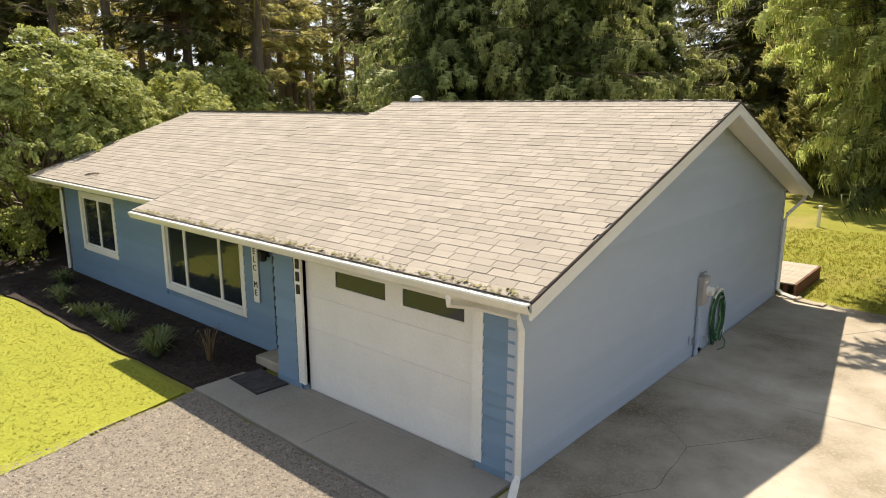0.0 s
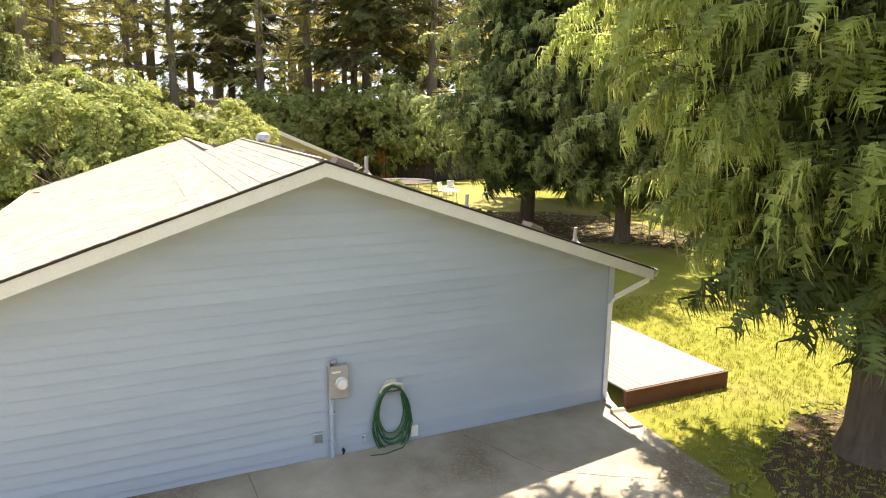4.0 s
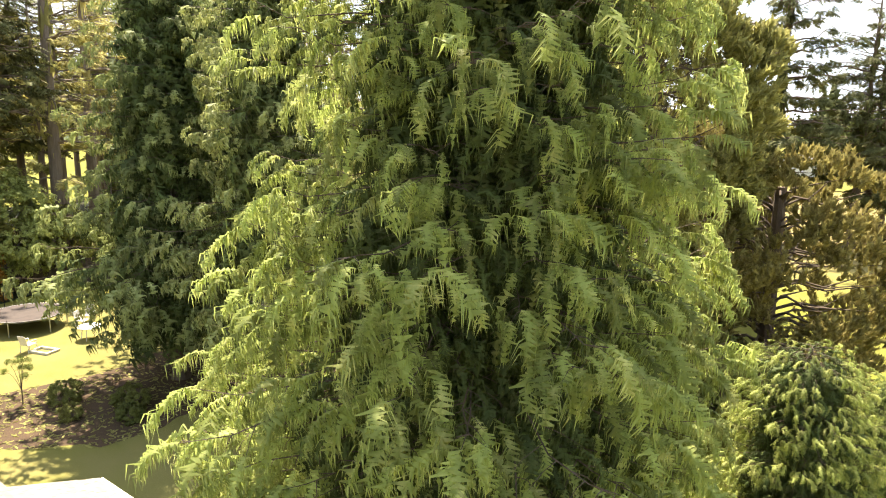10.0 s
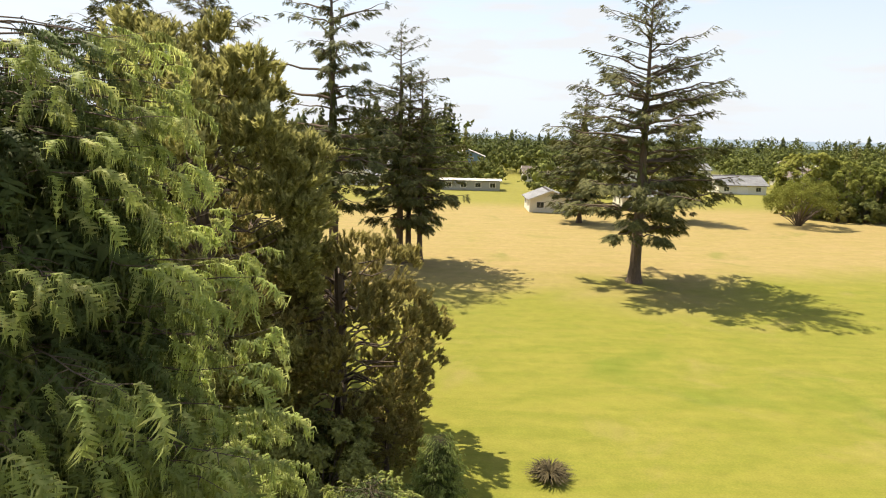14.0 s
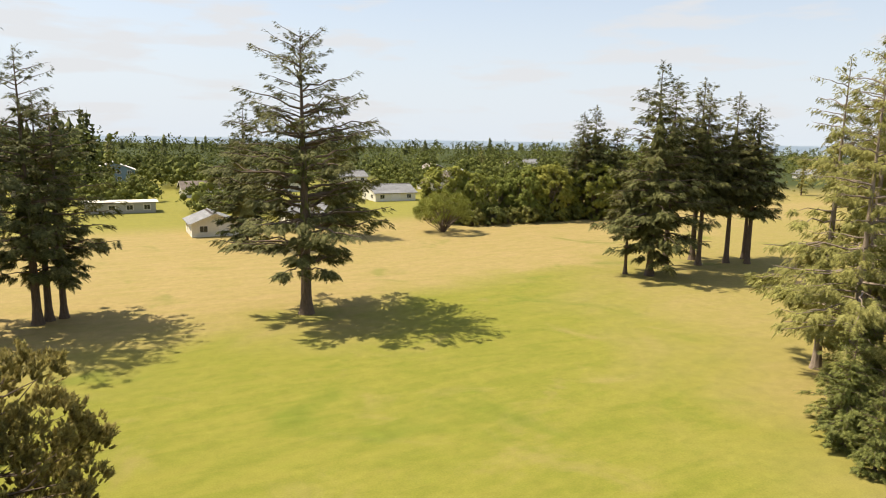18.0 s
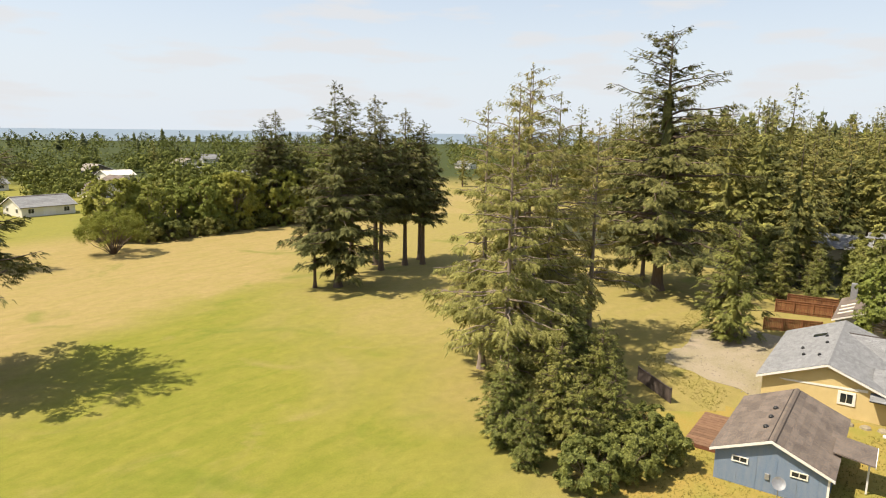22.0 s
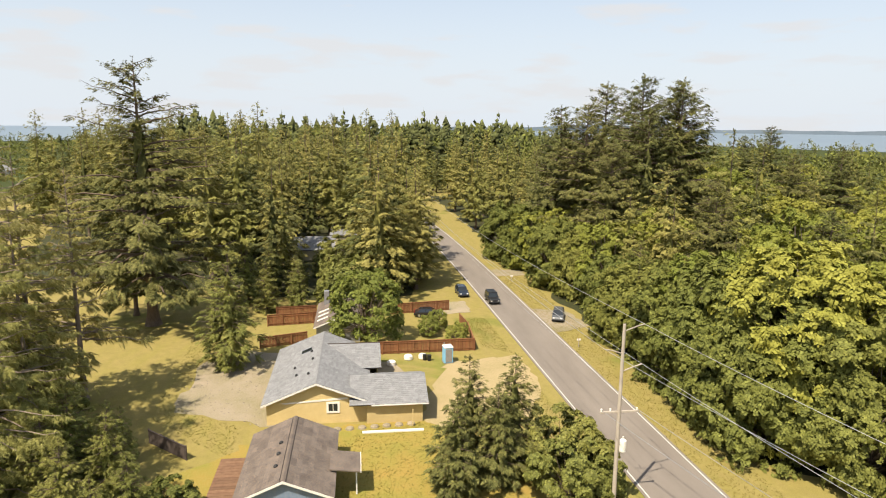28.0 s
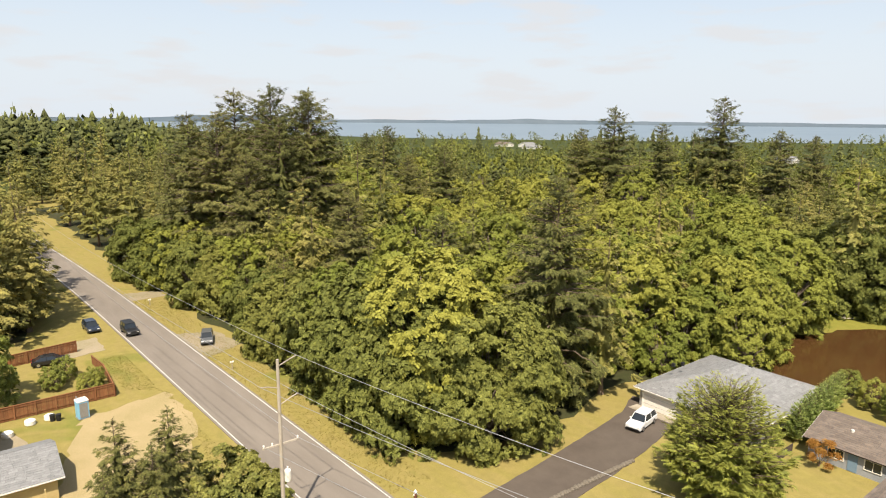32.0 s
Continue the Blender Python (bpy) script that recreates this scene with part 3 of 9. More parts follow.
def far_fir_form(whorls, seed):
    """A distant spruce, one unit high: uneven whorls of drooping pointed boughs."""
    r = np.random.RandomState(seed)
    V, F = [], []
    for i in range(whorls):
        x = (i + 0.5) / whorls
        for j in range(7 if x < 0.8 else 4):
            a, l = r.uniform(0, 6.283), (0.21 * (1 - x) ** 0.7 + 0.018) * r.choice((0.6, 0.85, 1.0, 1.3))
            z = 0.08 + 0.90 * x + r.uniform(-0.02, 0.02)
            d, w, k = np.array((math.cos(a), math.sin(a), 0)), np.array((-math.sin(a), math.cos(a), 0)) * (l * 0.3 + 0.008), len(V)
            up = (0, 0, 1)
            V += [np.array((0, 0, z + 0.02)), d * l * 0.55 + w + np.multiply(up, z - 0.02), d * l + np.multiply(up, z - 0.03 + 0.05 * x), d * l * 0.55 - w + np.multiply(up, z - 0.02), d * l * 0.6 + np.multiply(up, z - 0.055)]
            F += [(k, k + 1, k + 2), (k, k + 2, k + 3), (k + 1, k + 4, k + 2), (k + 2, k + 4, k + 3)]
    k = len(V)
    V += [np.array((0.006, 0, 0.9)), np.array((-0.003, 0.006, 0.9)), np.array((-0.003, -0.006, 0.9)), np.array((0, 0, 1.04))]
    F += [(k, k + 1, k + 3), (k + 1, k + 2, k + 3), (k + 2, k, k + 3)]
    return np.array(V), np.array(F)


LEAF_FORM = leaf_form(12, 3, 0.28)
SPRAY_FORM = leafy_spray(4, 8)
LEAF_FAR = leaf_form(4, 5, 0.62)


def frames(D, N):
    """Frames from directions D and rough normals N."""
    D = D / np.linalg.norm(D, axis=1)[:, None]
    Sd = np.cross(N, D)
    Sd /= np.linalg.norm(Sd, axis=1)[:, None] + 1e-9
    return np.stack([D, Sd, np.cross(D, Sd)], axis=1)


def limb_soup(name, curves, radii, material, sides=4):
    """Thin tapering limbs along the curves, joined."""
    V, F = [], []
    for c, r in zip(curves, radii):
        k0 = len(V)
        n = len(c)
        for i in range(n):
            d = c[min(i + 1, n - 1)] - c[max(i - 1, 0)]
            d = d / (np.linalg.norm(d) + 1e-9)
            a = np.cross(d, (0.1, 0.2, 1.0))
            a /= np.linalg.norm(a) + 1e-9
            b = np.cross(d, a)
            rr = r * (1 - 0.85 * i / (n - 1))
            for s in range(sides):
                t = 2 * math.pi * s / sides
                V.append(c[i] + rr * (math.cos(t) * a + math.sin(t) * b))
        for i in range(n - 1):
            for s in range(sides):
                p, q = k0 + i * sides + s, k0 + i * sides + (s + 1) % sides
                F.append((p, q, q + sides, p + sides))
    return mesh_of(name, V, F, material)


def conifer(name, H, R, seed, leaf, bark, form, whorls, per, sprays, size, base=0.12, droop=0.25, lift=0.15, gap=0.25, hang=0.35, shape=0.85, trunk_r=None, limbs=True, label="", tip=True, lean=0.0, core=0.34, taper=0.74):
    """A conifer: tapered trunk, whorls of limbs and sprays along them. shape: how the crown narrows; gap: how ragged it is; hang: how far sprays turn down."""
    r = np.random.RandomState(seed)
    root = thing(name, label=label, category="tree")
    tr = trunk_r or H * 0.012
    zs = [0, 0.02, 0.06, 0.25, 0.5, 0.75, 1.0]
    cx = np.cumsum(r.normal(0, 0.002 * H, len(zs))) * np.array(zs) + lean * np.array(zs) ** 2
    cy = np.cumsum(r.normal(0, 0.002 * H, len(zs))) * np.array(zs)

    def axis(u):
        return np.array([np.interp(u, zs, cx), np.interp(u, zs, cy), u * H])
    part("trunk", tubem([axis(u) - (np.array((0, 0, 0.15)) if u == 0 else 0) for u in zs], [tr * 1.7, tr * 1.3, tr, tr * 0.82, tr * 0.55, tr * 0.3, 0.02], 10), bark, root)
    P, D, N, S, curves, radii = [], [], [], [], [], []
    for w in range(whorls):
        u = base + (0.985 - base) * (max(0.0, w + r.uniform(-0.35, 0.35)) / whorls) ** 0.78
        u = min(max(u, base), 0.985)
        rel = (u - base) / (1 - base)
        prof = R * min(1.0, (1 - rel) ** shape + 0.02) * min(1.0, 0.55 + rel * 3.0)
        for b in range(max(2, int(per * (1 - 0.45 * rel)))):
            if r.rand() < gap * 0.5:
                continue
            L = prof * r.uniform(1 - gap * 1.5, 1 + gap * 0.6)
            if L < 0.15:
                continue
            az = r.uniform(0, 2 * math.pi)
            out = np.array((math.cos(az), math.sin(az), 0))
            o = axis(u)
            up = lift + 0.55 * rel ** 2
            ts = np.linspace(0, 1, 7)
            c = o + L * ts[:, None] * out + np.stack([0 * ts, 0 * ts, L * (up * ts - droop * 2.2 * ts ** 2 + droop * 1.25 * ts ** 3)], 1)
            c[1:] += r.normal(0, 0.02 * L, (6, 3))
            curves.append(c), radii.append(max(0.012, 0.018 * L))
            k = max(6, int(sprays * (0.32 + 0.68 * L / R)))
            nb = max(3, k // 6)
            t = np.clip(np.repeat(r.uniform(0.25 - 0.2 * rel, 1.0, nb) ** 0.7, k // nb + 1)[:k] + r.normal(0, 0.03 + 0.05 * rel, k), 0.2 - 0.15 * rel, 1.0)
            t[-1] = 0.98
            pos = np.stack([np.interp(t, ts, c[:, j]) for j in range(3)], 1)
            side = np.cross(out, (0, 0, 1.0))
            sgn = np.clip(np.repeat(r.uniform(-1, 1, nb), k // nb + 1)[:k] + r.normal(0, 0.15, k), -1.1, 1.1)
            spread = 0.22 * L * (1.15 - t) + 0.1 * size
            pos += (sgn * spread)[:, None] * side + r.normal(0, 0.05 * size + 0.015 * L, (k, 3))
            pos[:, 2] -= np.abs(sgn) * spread * 0.3 + hang * 0.25 * size * r.rand(k)
            dd = out[None] * r.uniform(0.5, 1.1, k)[:, None] + side[None] * (sgn * 0.9)[:, None]
            dd[:, 2] = -hang * r.uniform(0.3, 1.9, k) + 0.1 + up * 0.4
            P.append(pos), D.append(dd), S.append(size * r.uniform(0.65, 1.3, k) * (1 - taper * rel))
            nn = np.tile((0, 0, 1.0), (k, 1)) + r.normal(0, 0.38, (k, 3)) + 0.3 * out
            N.append(nn)
    if tip:
        k = 14
        u = r.uniform(0.95, 1.0, k)
        P.append(np.stack([axis(q) for q in u])), S.append(size * r.uniform(0.22, 0.4, k))
        a = r.uniform(0, 6.3, k)
        D.append(np.stack([np.cos(a) * 0.6, np.sin(a) * 0.6, np.full(k, 0.8)], 1)), N.append(np.tile((0.1, 0.2, 1.0), (k, 1)) + r.normal(0, 0.3, (k, 3)))
    P, D, N, S = np.concatenate(P), np.concatenate(D), np.concatenate(N), np.concatenate(S)
    tv, tf = tiers_form(9, seed)
    tv = tv[:, :] * (1, 1, H * (0.80 - base)) + (0, 0, base * H)
    ax = np.array([axis(q) for q in np.clip(tv[:, 2] / H, 0, 1)])
    tv = np.column_stack([ax[:, :2] + tv[:, :2] * R * core / 0.21, tv[:, 2]])
    part("inner_needles", mesh_of("inner_needles", tv, tf, leaf), leaf, root)
    if limbs:
        part("bough_frame", limb_soup("bough_frame", curves, radii, bark), bark, root)
    part("crown", soup("crown", P, frames(D, N), S, form[0], form[1], leaf), leaf, root)
    return root


def broadleaf(name, H, R, seed, leaf, bark, form, lobes, clumps, size, base=0.25, trunk_r=None, label="", category="tree", flat=1.0, low=False, shoots=False, billow=(0.15, 0.27)):
    """A broadleaf tree or shrub: forked trunk and a crown of leafy lobes with an uneven outline."""
    r = np.random.RandomState(seed)
    root = thing(name, label=label, category=category)
    tr = trunk_r or H * 0.02
    C, Q = [], []
    zc, hz = H * (0.5 + base * 0.5), H * (0.5 - base * 0.5)
    for i in range(lobes):
        el = math.asin(min(0.98, -0.30 + 1.28 * (i + 0.5) / lobes)) if not low else math.asin(max(-0.97, min(0.98, -0.97 + 1.94 * (i + 0.5) / lobes)))
        a = i * 2.39996 + r.normal(0, 0.3)
        q = R * r.uniform(*billow)
        f = r.uniform(0.72 if el > 0 else 0.9, 1.10) * (1 - 0.4 * q / R)
        hc = math.cos(el) ** 0.8 if el > 0 else max(math.cos(el) ** 0.8, 0.86)
        C.append((R * f * hc * math.cos(a), R * f * hc * math.sin(a), zc + (hz * flat - q * 0.4) * f * math.sin(el))), Q.append(q)
    curves, radii = [], []
    top = np.array((0, 0, 0.86 * H if shoots else base * H + 0.12 * H))
    part("trunk", tubem([(0, 0, -0.15), (0.02 * R, 0, base * H * 0.5), tuple(top)], [tr * 1.3, tr, tr * 0.7], 8), bark, root)
    for c in C:
        e = np.array(c)
        s = np.array((0, 0, base * H * r.uniform(0.5, 1.0) if not shoots else min(0.84 * H, e[2] * r.uniform(0.75, 0.95))))
        m = ((s if shoots else top) + e) / 2 + r.normal(0, 0.05 * R, 3)
        curves.append(np.array([s, (s + m) / 2 + (0, 0, 0.03 * H), m, (m + e) / 2, e])), radii.append(tr * (0.2 if shoots else 0.4))
    part("bough_frame", limb_soup("bough_frame", curves, radii, bark), bark, root)
    P, S, N = [], [], []
    share = sum(q * q for q in Q)
    for c, q in zip(C, Q):                                # each lobe carries drooping pads of leaves one above the other
        o = np.array((c[0], c[1], (c[2] - zc) * R / hz))
        o /= np.linalg.norm(o) + 1e-9
        pads = max(5, int(r.uniform(8, 13)))
        k = max(4, int(clumps * q * q / share / pads))
        for j in range(pads):
            d = r.normal(0, 0.8, 3) + o * 0.7 + (0, 0, 0.35)
            d /= np.linalg.norm(d)
            pq, pc = q * r.uniform(0.34, 0.62), np.array(c) + d * q * r.uniform(0.5, 1.25) * (1, 1, 0.8)
            n = d * 0.6 + o * 0.3 + (0, 0, 0.7) + r.normal(0, 0.15, 3)
            n /= np.linalg.norm(n)
            fr = frames(np.cross(n, (0.3, 0.9, 0.2))[None], n[None])[0]
            rad, an = r.rand(k) ** 0.55 * r.uniform(0.8, 1.2, k), r.uniform(0, 6.283, k)
            l = np.stack([rad * np.cos(an), rad * np.sin(an), -0.45 * rad * rad + r.normal(0, 0.10, k)], 1)
            P.append(pc + pq * l @ fr), N.append(n + 0.5 * (l * (1, 1, 0)) @ fr + r.normal(0, 0.32, (k, 3))), S.append(size * r.uniform(0.65, 1.25, k))
    P, S, N = np.concatenate(P), np.concatenate(S), np.concatenate(N)
    a = r.uniform(0, 2 * math.pi, len(P))
    D = np.cross(N, np.stack([np.cos(a), np.sin(a), 0.3 * np.sin(3 * a)], 1))
    if shoots:                                        # shoots stand out of the heads
        D, N = N + np.array((0, 0, 0.5)), D
    part("crown", soup("crown", P, frames(D, N), S, form[0], form[1], leaf), leaf, root)
    return root


def far_tree_form(lobes, heads, seed, solid=True, leaf=0.135):
    """A far leafy tree, one unit high: lobes covered with leaf clumps."""
    r = np.random.RandomState(seed)
    V, F, n = [], [], 0
    lv, lf = LEAF_FAR
    for i in range(lobes):
        el, a = math.asin(-0.5 + 1.45 * i / lobes), i * 2.4
        c = np.array((0.33 * math.cos(el) * math.cos(a), 0.33 * math.cos(el) * math.sin(a), 0.48 + 0.34 * math.sin(el)))
        if solid:
            V.append(CORE[0] * 0.10 + c), F.append(CORE[1] + n)
            n += len(CORE[0])
        for j in range(heads):
            d = r.normal(0, 1, 3) + (0, 0, 0.4)
            d /= np.linalg.norm(d)
            fr = frames(np.cross(d, r.normal(0, 1, 3))[None], d[None])[0]
            V.append(c + d * 0.17 * r.uniform(0.6, 1.2) + leaf * r.uniform(0.7, 1.3) * lv @ fr), F.append(lf + n)
            n += len(lv)
    return np.concatenate(V), np.concatenate(F)


def frond_form(segs, width, reach, arch, drop, fall, seed):
    """A drooping frond of cedar: an arching midrib with three rows of slim strands on each side that spread out and then hang. One connected piece."""
    r = np.random.RandomState(seed)
    V, F = [], []
    for i in range(segs + 1):
        x = i / segs
        V.append((reach * (1 - (1 - x) ** 1.6), 0.03 * math.sin(5 * x + seed), arch * x - drop * x * x))
    for i in range(segs):
        a, x = np.array(V[i]), (i + 0.5) / segs
        for s in (-1, 1):
            for row in (0, 1, 2):
                l = width * (0.45 + 1.5 * x * (1.15 - x)) * r.uniform(0.35, 1.6) * (1.0, 0.9, 0.75)[row]
                m = a + np.array((0.7 * l * r.uniform(-0.4, 1.6), s * l * (0.9, 0.6, 0.25)[row] * r.uniform(0.6, 1.25), -l * (0.06, 0.32, 0.6)[row]))
                t = m + np.array((0.4 * l * r.uniform(-0.8, 1.4), s * l * r.uniform(-0.35, 0.5), -l * fall * r.uniform(0.6, 1.4)))
                w, k = np.array((0.20 / segs, r.uniform(-0.12, 0.12) / segs, r.uniform(-0.15, 0.05) / segs)), len(V)
                V += [tuple(m - w), tuple(m + w), tuple(t)]
                q = [(i, k + 1, k), (k, k + 1, k + 2)] + ([(i, i + 1, k + 1)] if row == 0 else [])
                F += q if s > 0 else [f[::-1] for f in q]
    k = len(V)
    V.append(tuple(np.array(V[segs]) + (0.1, 0, -0.22 * fall)))
    F.append((segs - 1, segs, k))
    return np.array(V), np.array(F)


FRONDS = [frond_form(11, 0.22, 0.90, 0.30, 0.60, 1.5, 3), frond_form(12, 0.20, 0.95, 0.34, 0.95, 1.5, 4), frond_form(12, 0.17, 0.40, 0.12, 1.25, 1.5, 5)]
FRONDS_FAR = [frond_form(6, 0.26, 0.9, 0.25, 0.70, 1.6, 6), frond_form(6, 0.22, 0.5, 0.2, 1.0, 1.6, 7)]


def mixed_soup(name, sets, material):
    """One mesh out of several forms: rows of places, frames, sizes, verts and triangles."""
    V, F, n = [], [], 0
    for P, B, S, TV, TF in sets:
        V.append((P[:, None, :] + S[:, None, None] * np.einsum('mj,njk->nmk', TV, B)).reshape(-1, 3))
        F.append((TF[None] + (np.arange(len(P)) * len(TV))[:, None, None]).reshape(-1, 3) + n)
        n += len(V[-1])
    V, F = np.concatenate(V), np.concatenate(F)
    me = bpy.data.meshes.new(name)
    me.vertices.add(len(V)), me.loops.add(len(F) * 3), me.polygons.add(len(F))
    me.vertices.foreach_set("co", V.reshape(-1).astype(np.float32))
    me.loops.foreach_set("vertex_index", F.reshape(-1).astype(np.int32))
    me.polygons.foreach_set("loop_start", (np.arange(len(F)) * 3).astype(np.int32))
    me.polygons.foreach_set("loop_total", np.full(len(F), 3, np.int32))
    me.materials.append(material)
    me.update(calc_edges=True)
    return me


def weeping(name, H, R, seed, leaf, shade_m, bark, boughs, step, size, base=0.04, trunk_r=0.35, label="", forms=FRONDS, shape=0.55, inner=900, rag=0.22, foot=0.58, clump=0.5):
    """A weeping cedar: arching boughs with fronds of hanging strands along both sides and at their tips."""
    r = np.random.RandomState(seed)
    root = thing(name, label=label, category="tree")
    part("trunk", tubem([(0, 0, -0.15), (0, 0, 0.4), (0.1, 0.05, H * 0.3), (0.05, 0.1, H * 0.7), (0, 0, H * 0.94)], [trunk_r * 1.6, trunk_r * 1.1, trunk_r * 0.8, trunk_r * 0.4, 0.03], 10), bark, root)
    P, D, N, S, K, Q, curves, radii = [], [], [], [], [], [], [], []
    for i in range(boughs):
        u = base + (0.97 - base) * ((i + r.rand()) / boughs) ** 1.12
        rel = (u - base) / (1 - base)
        L = R * (1 - rel) ** shape * min(1, foot + rel * 2.4) * r.uniform(0.88 - rag, 0.88 + rag) + 0.25
        az = i * 2.39996 + r.normal(0, 0.3)
        L *= 1.0 + clump * noise.noise(Vector((1.5 * math.cos(az), 1.5 * math.sin(az), 8.0 * u + seed)))
        out = np.array((math.cos(az), math.sin(az), 0))
        side = np.array((-out[1], out[0], 0))
        ts = np.linspace(0, 1, 8)
        c = np.array((0, 0, u * H)) + L * ts[:, None] * out + np.outer(L * (0.16 * ts - 0.70 * ts ** 2 + 0.52 * ts ** 3), (0, 0, 1)) + np.outer(0.12 * L * r.normal() * ts ** 2, side)
        c[1:] += r.normal(0, 0.012 * L, (7, 3))
        curves.append(c), radii.append(0.006 + 0.005 * L)
        k = max(3, int(L * 0.85 / step))
        for j in range(k + 1):
            t = 1.0 if j == k else 0.18 + 0.80 * (j + r.rand()) / k
            o = np.array([np.interp(t, ts, c[:, q]) for q in range(3)])
            sg = 0.0 if j == k else (1 if j % 2 else -1) * r.uniform(0.1, 1.0) * (1.0 - 0.7 * t ** 3)
            o2 = o + side * sg * (0.20 * L * (1.15 - 0.6 * t) + 0.06) + out * abs(sg) * 0.10 * L + np.array((0, 0, -abs(sg) * 0.07 * L))
            if abs(sg) > 0.3:
                curves.append(np.stack([o, (o + o2) / 2 + (0, 0, 0.05), o2])), radii.append(0.010)
            head = out * r.uniform(0.6, 1.1) + side * sg * 1.1 + side * r.normal(0, 0.25)
            P.append(o2 - 0.12 * size * head), D.append(head + np.array((0, 0, r.uniform(-0.5, 0.12)))), N.append(np.array((0, 0, 1.0)) + r.normal(0, 0.16, 3))
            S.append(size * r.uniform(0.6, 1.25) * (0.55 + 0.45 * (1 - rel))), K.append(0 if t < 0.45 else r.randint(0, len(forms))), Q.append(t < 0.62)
    for i in range(inner):                                             # older fronds close to the stem, coloured dark for crown shade
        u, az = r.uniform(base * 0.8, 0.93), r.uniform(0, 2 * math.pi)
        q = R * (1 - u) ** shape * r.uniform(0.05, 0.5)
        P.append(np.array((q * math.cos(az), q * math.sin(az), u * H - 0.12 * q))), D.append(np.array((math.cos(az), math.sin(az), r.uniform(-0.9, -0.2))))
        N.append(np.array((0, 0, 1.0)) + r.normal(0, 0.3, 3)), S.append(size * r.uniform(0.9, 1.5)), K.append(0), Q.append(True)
    P, D, N, S, K, Q = np.array(P), np.array(D), np.array(N), np.array(S), np.array(K), np.array(Q)
    B = frames(D, N)
    part("bough_frame", limb_soup("bough_frame", curves, radii, bark), bark, root)
    # inner fronds get the colour darkened for shade, outer ones the bright leaf
    for nm, flag, m_ in (("old_fronds", Q, shade_m), ("crown", ~Q, leaf)):
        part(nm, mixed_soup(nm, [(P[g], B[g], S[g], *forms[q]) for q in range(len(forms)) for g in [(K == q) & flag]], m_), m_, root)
    return root


def put(proto, x, y, s=1.0, turn=0.0, z=0.0, label="", group="", sz=None):
    """A copy of a plant at a place, turned and scaled."""
    ob = copy_thing(proto, Matrix.Translation((x, y, z)) @ Matrix.Rotation(radians(turn), 4, 'Z') @ Matrix.Diagonal((s, s, sz or s, 1)))
    return tagged(ob, label, "", group)


def shelve(proto, x, y, s=1.0, turn=0.0, z=0.0, group=""):
    """Moves the first of a kind to its place."""
    proto.matrix_basis = Matrix.Translation((x, y, z)) @ Matrix.Rotation(radians(turn), 4, 'Z') @ Matrix.Diagonal((s, s, s, 1))
    return tagged(proto, group=group)

# ---- ground, roads and paving ----
def road_y(x):
    """The middle of the road."""
    return -18.5 + 0.030 * (x - 52) + (0.00032 * (x - 130) ** 2 if x > 130 else 0)


_bm = bmesh.new()
_xs = [-4800, -1500, -500, -200, -100, -60, -30, 0, 20, 40, 60, 80, 100, 130, 160, 200, 300, 500, 900, 1600, 3000, 4800]
_g = [[_bm.verts.new((x, y, -0.02 + 0.25 * noise.noise(Vector((x * 0.02, y * 0.02, 3))) * (1 if 25 < y < 200 and abs(x) < 300 else 0))) for x in _xs] for y in _xs]
for j in range(len(_xs) - 1):
    for i in range(len(_xs) - 1):
        _bm.faces.new((_g[j][i], _g[j][i + 1], _g[j + 1][i + 1], _g[j + 1][i]))
single("ground", _bm, M_TURF, "mown grass, green and straw yellow in patches", "ground", kind="structure")


def ribbon(name, f0, f1, xs, z, material, label, category="road", thick=0.06):
    bm = bmesh.new()
    q = [[bm.verts.new((x, f(x), zz)) for x in xs] for f, zz in ((f0, z - thick), (f0, z), (f1, z), (f1, z - thick))]
    for a, b in zip(q, q[1:]):
        for i in range(len(xs) - 1):
            bm.faces.new((a[i], a[i + 1], b[i + 1], b[i]))
    bmesh.ops.recalc_face_normals(bm, faces=bm.faces[:])
    return single(name, bm, material, label, category, kind="structure")


_rx = [-60 + 8 * i for i in range(47)]
ribbon("road", lambda x: road_y(x) - 3.65, lambda x: road_y(x) + 3.65, _rx, 0.05, M_ASPHALT, "worn grey asphalt road with white edge lines")
ribbon("road_line_1", lambda x: road_y(x) - 3.38, lambda x: road_y(x) - 3.24, _rx, 0.056, M_LINE, "worn white edge line on the road", "road marking", 0.004)
ribbon("road_line_2", lambda x: road_y(x) + 3.24, lambda x: road_y(x) + 3.38, _rx, 0.056, M_LINE, "worn white edge line on the road", "road marking", 0.004)
sheet("pavement_driveway", wavy([(-3.9, -12), (3.4, -12), (3.4, 8), (0.9, 14.5), (-0.9, 16.4), (-3.9, 16.6)], 0.03, 1.2, 2), 0.012, M_CONC, "stained concrete driveway beside the house", "driveway")
sheet("pavement_walk", [(-9.3, 4.72), (-3.95, 4.68), (-3.95, 5.85), (-8.4, 5.85), (-9.3, 5.6)], 0.03, M_STAIN, "grey concrete apron before the garage door", "pavement")
sheet("ground_gravel", wavy([(-9.25, 4.7), (-3.95, 4.66), (-3.95, -11.5), (-9.9, -11.5), (-8.7, 1.9)], 0.05, 0.7, 3), 0.010, M_GRAVEL, "grey pea gravel parking strip", "gravel")
sheet("ground_lawn", wavy([(-9.3, 4.62), (-8.75, 1.8), (-9.9, -11.5), (-26, -11.5), (-26, 3.6), (-16.5, 4.5)], 0.05, 0.6, 4), 0.015, M_LAWN, "bright mown front lawn", "lawn")
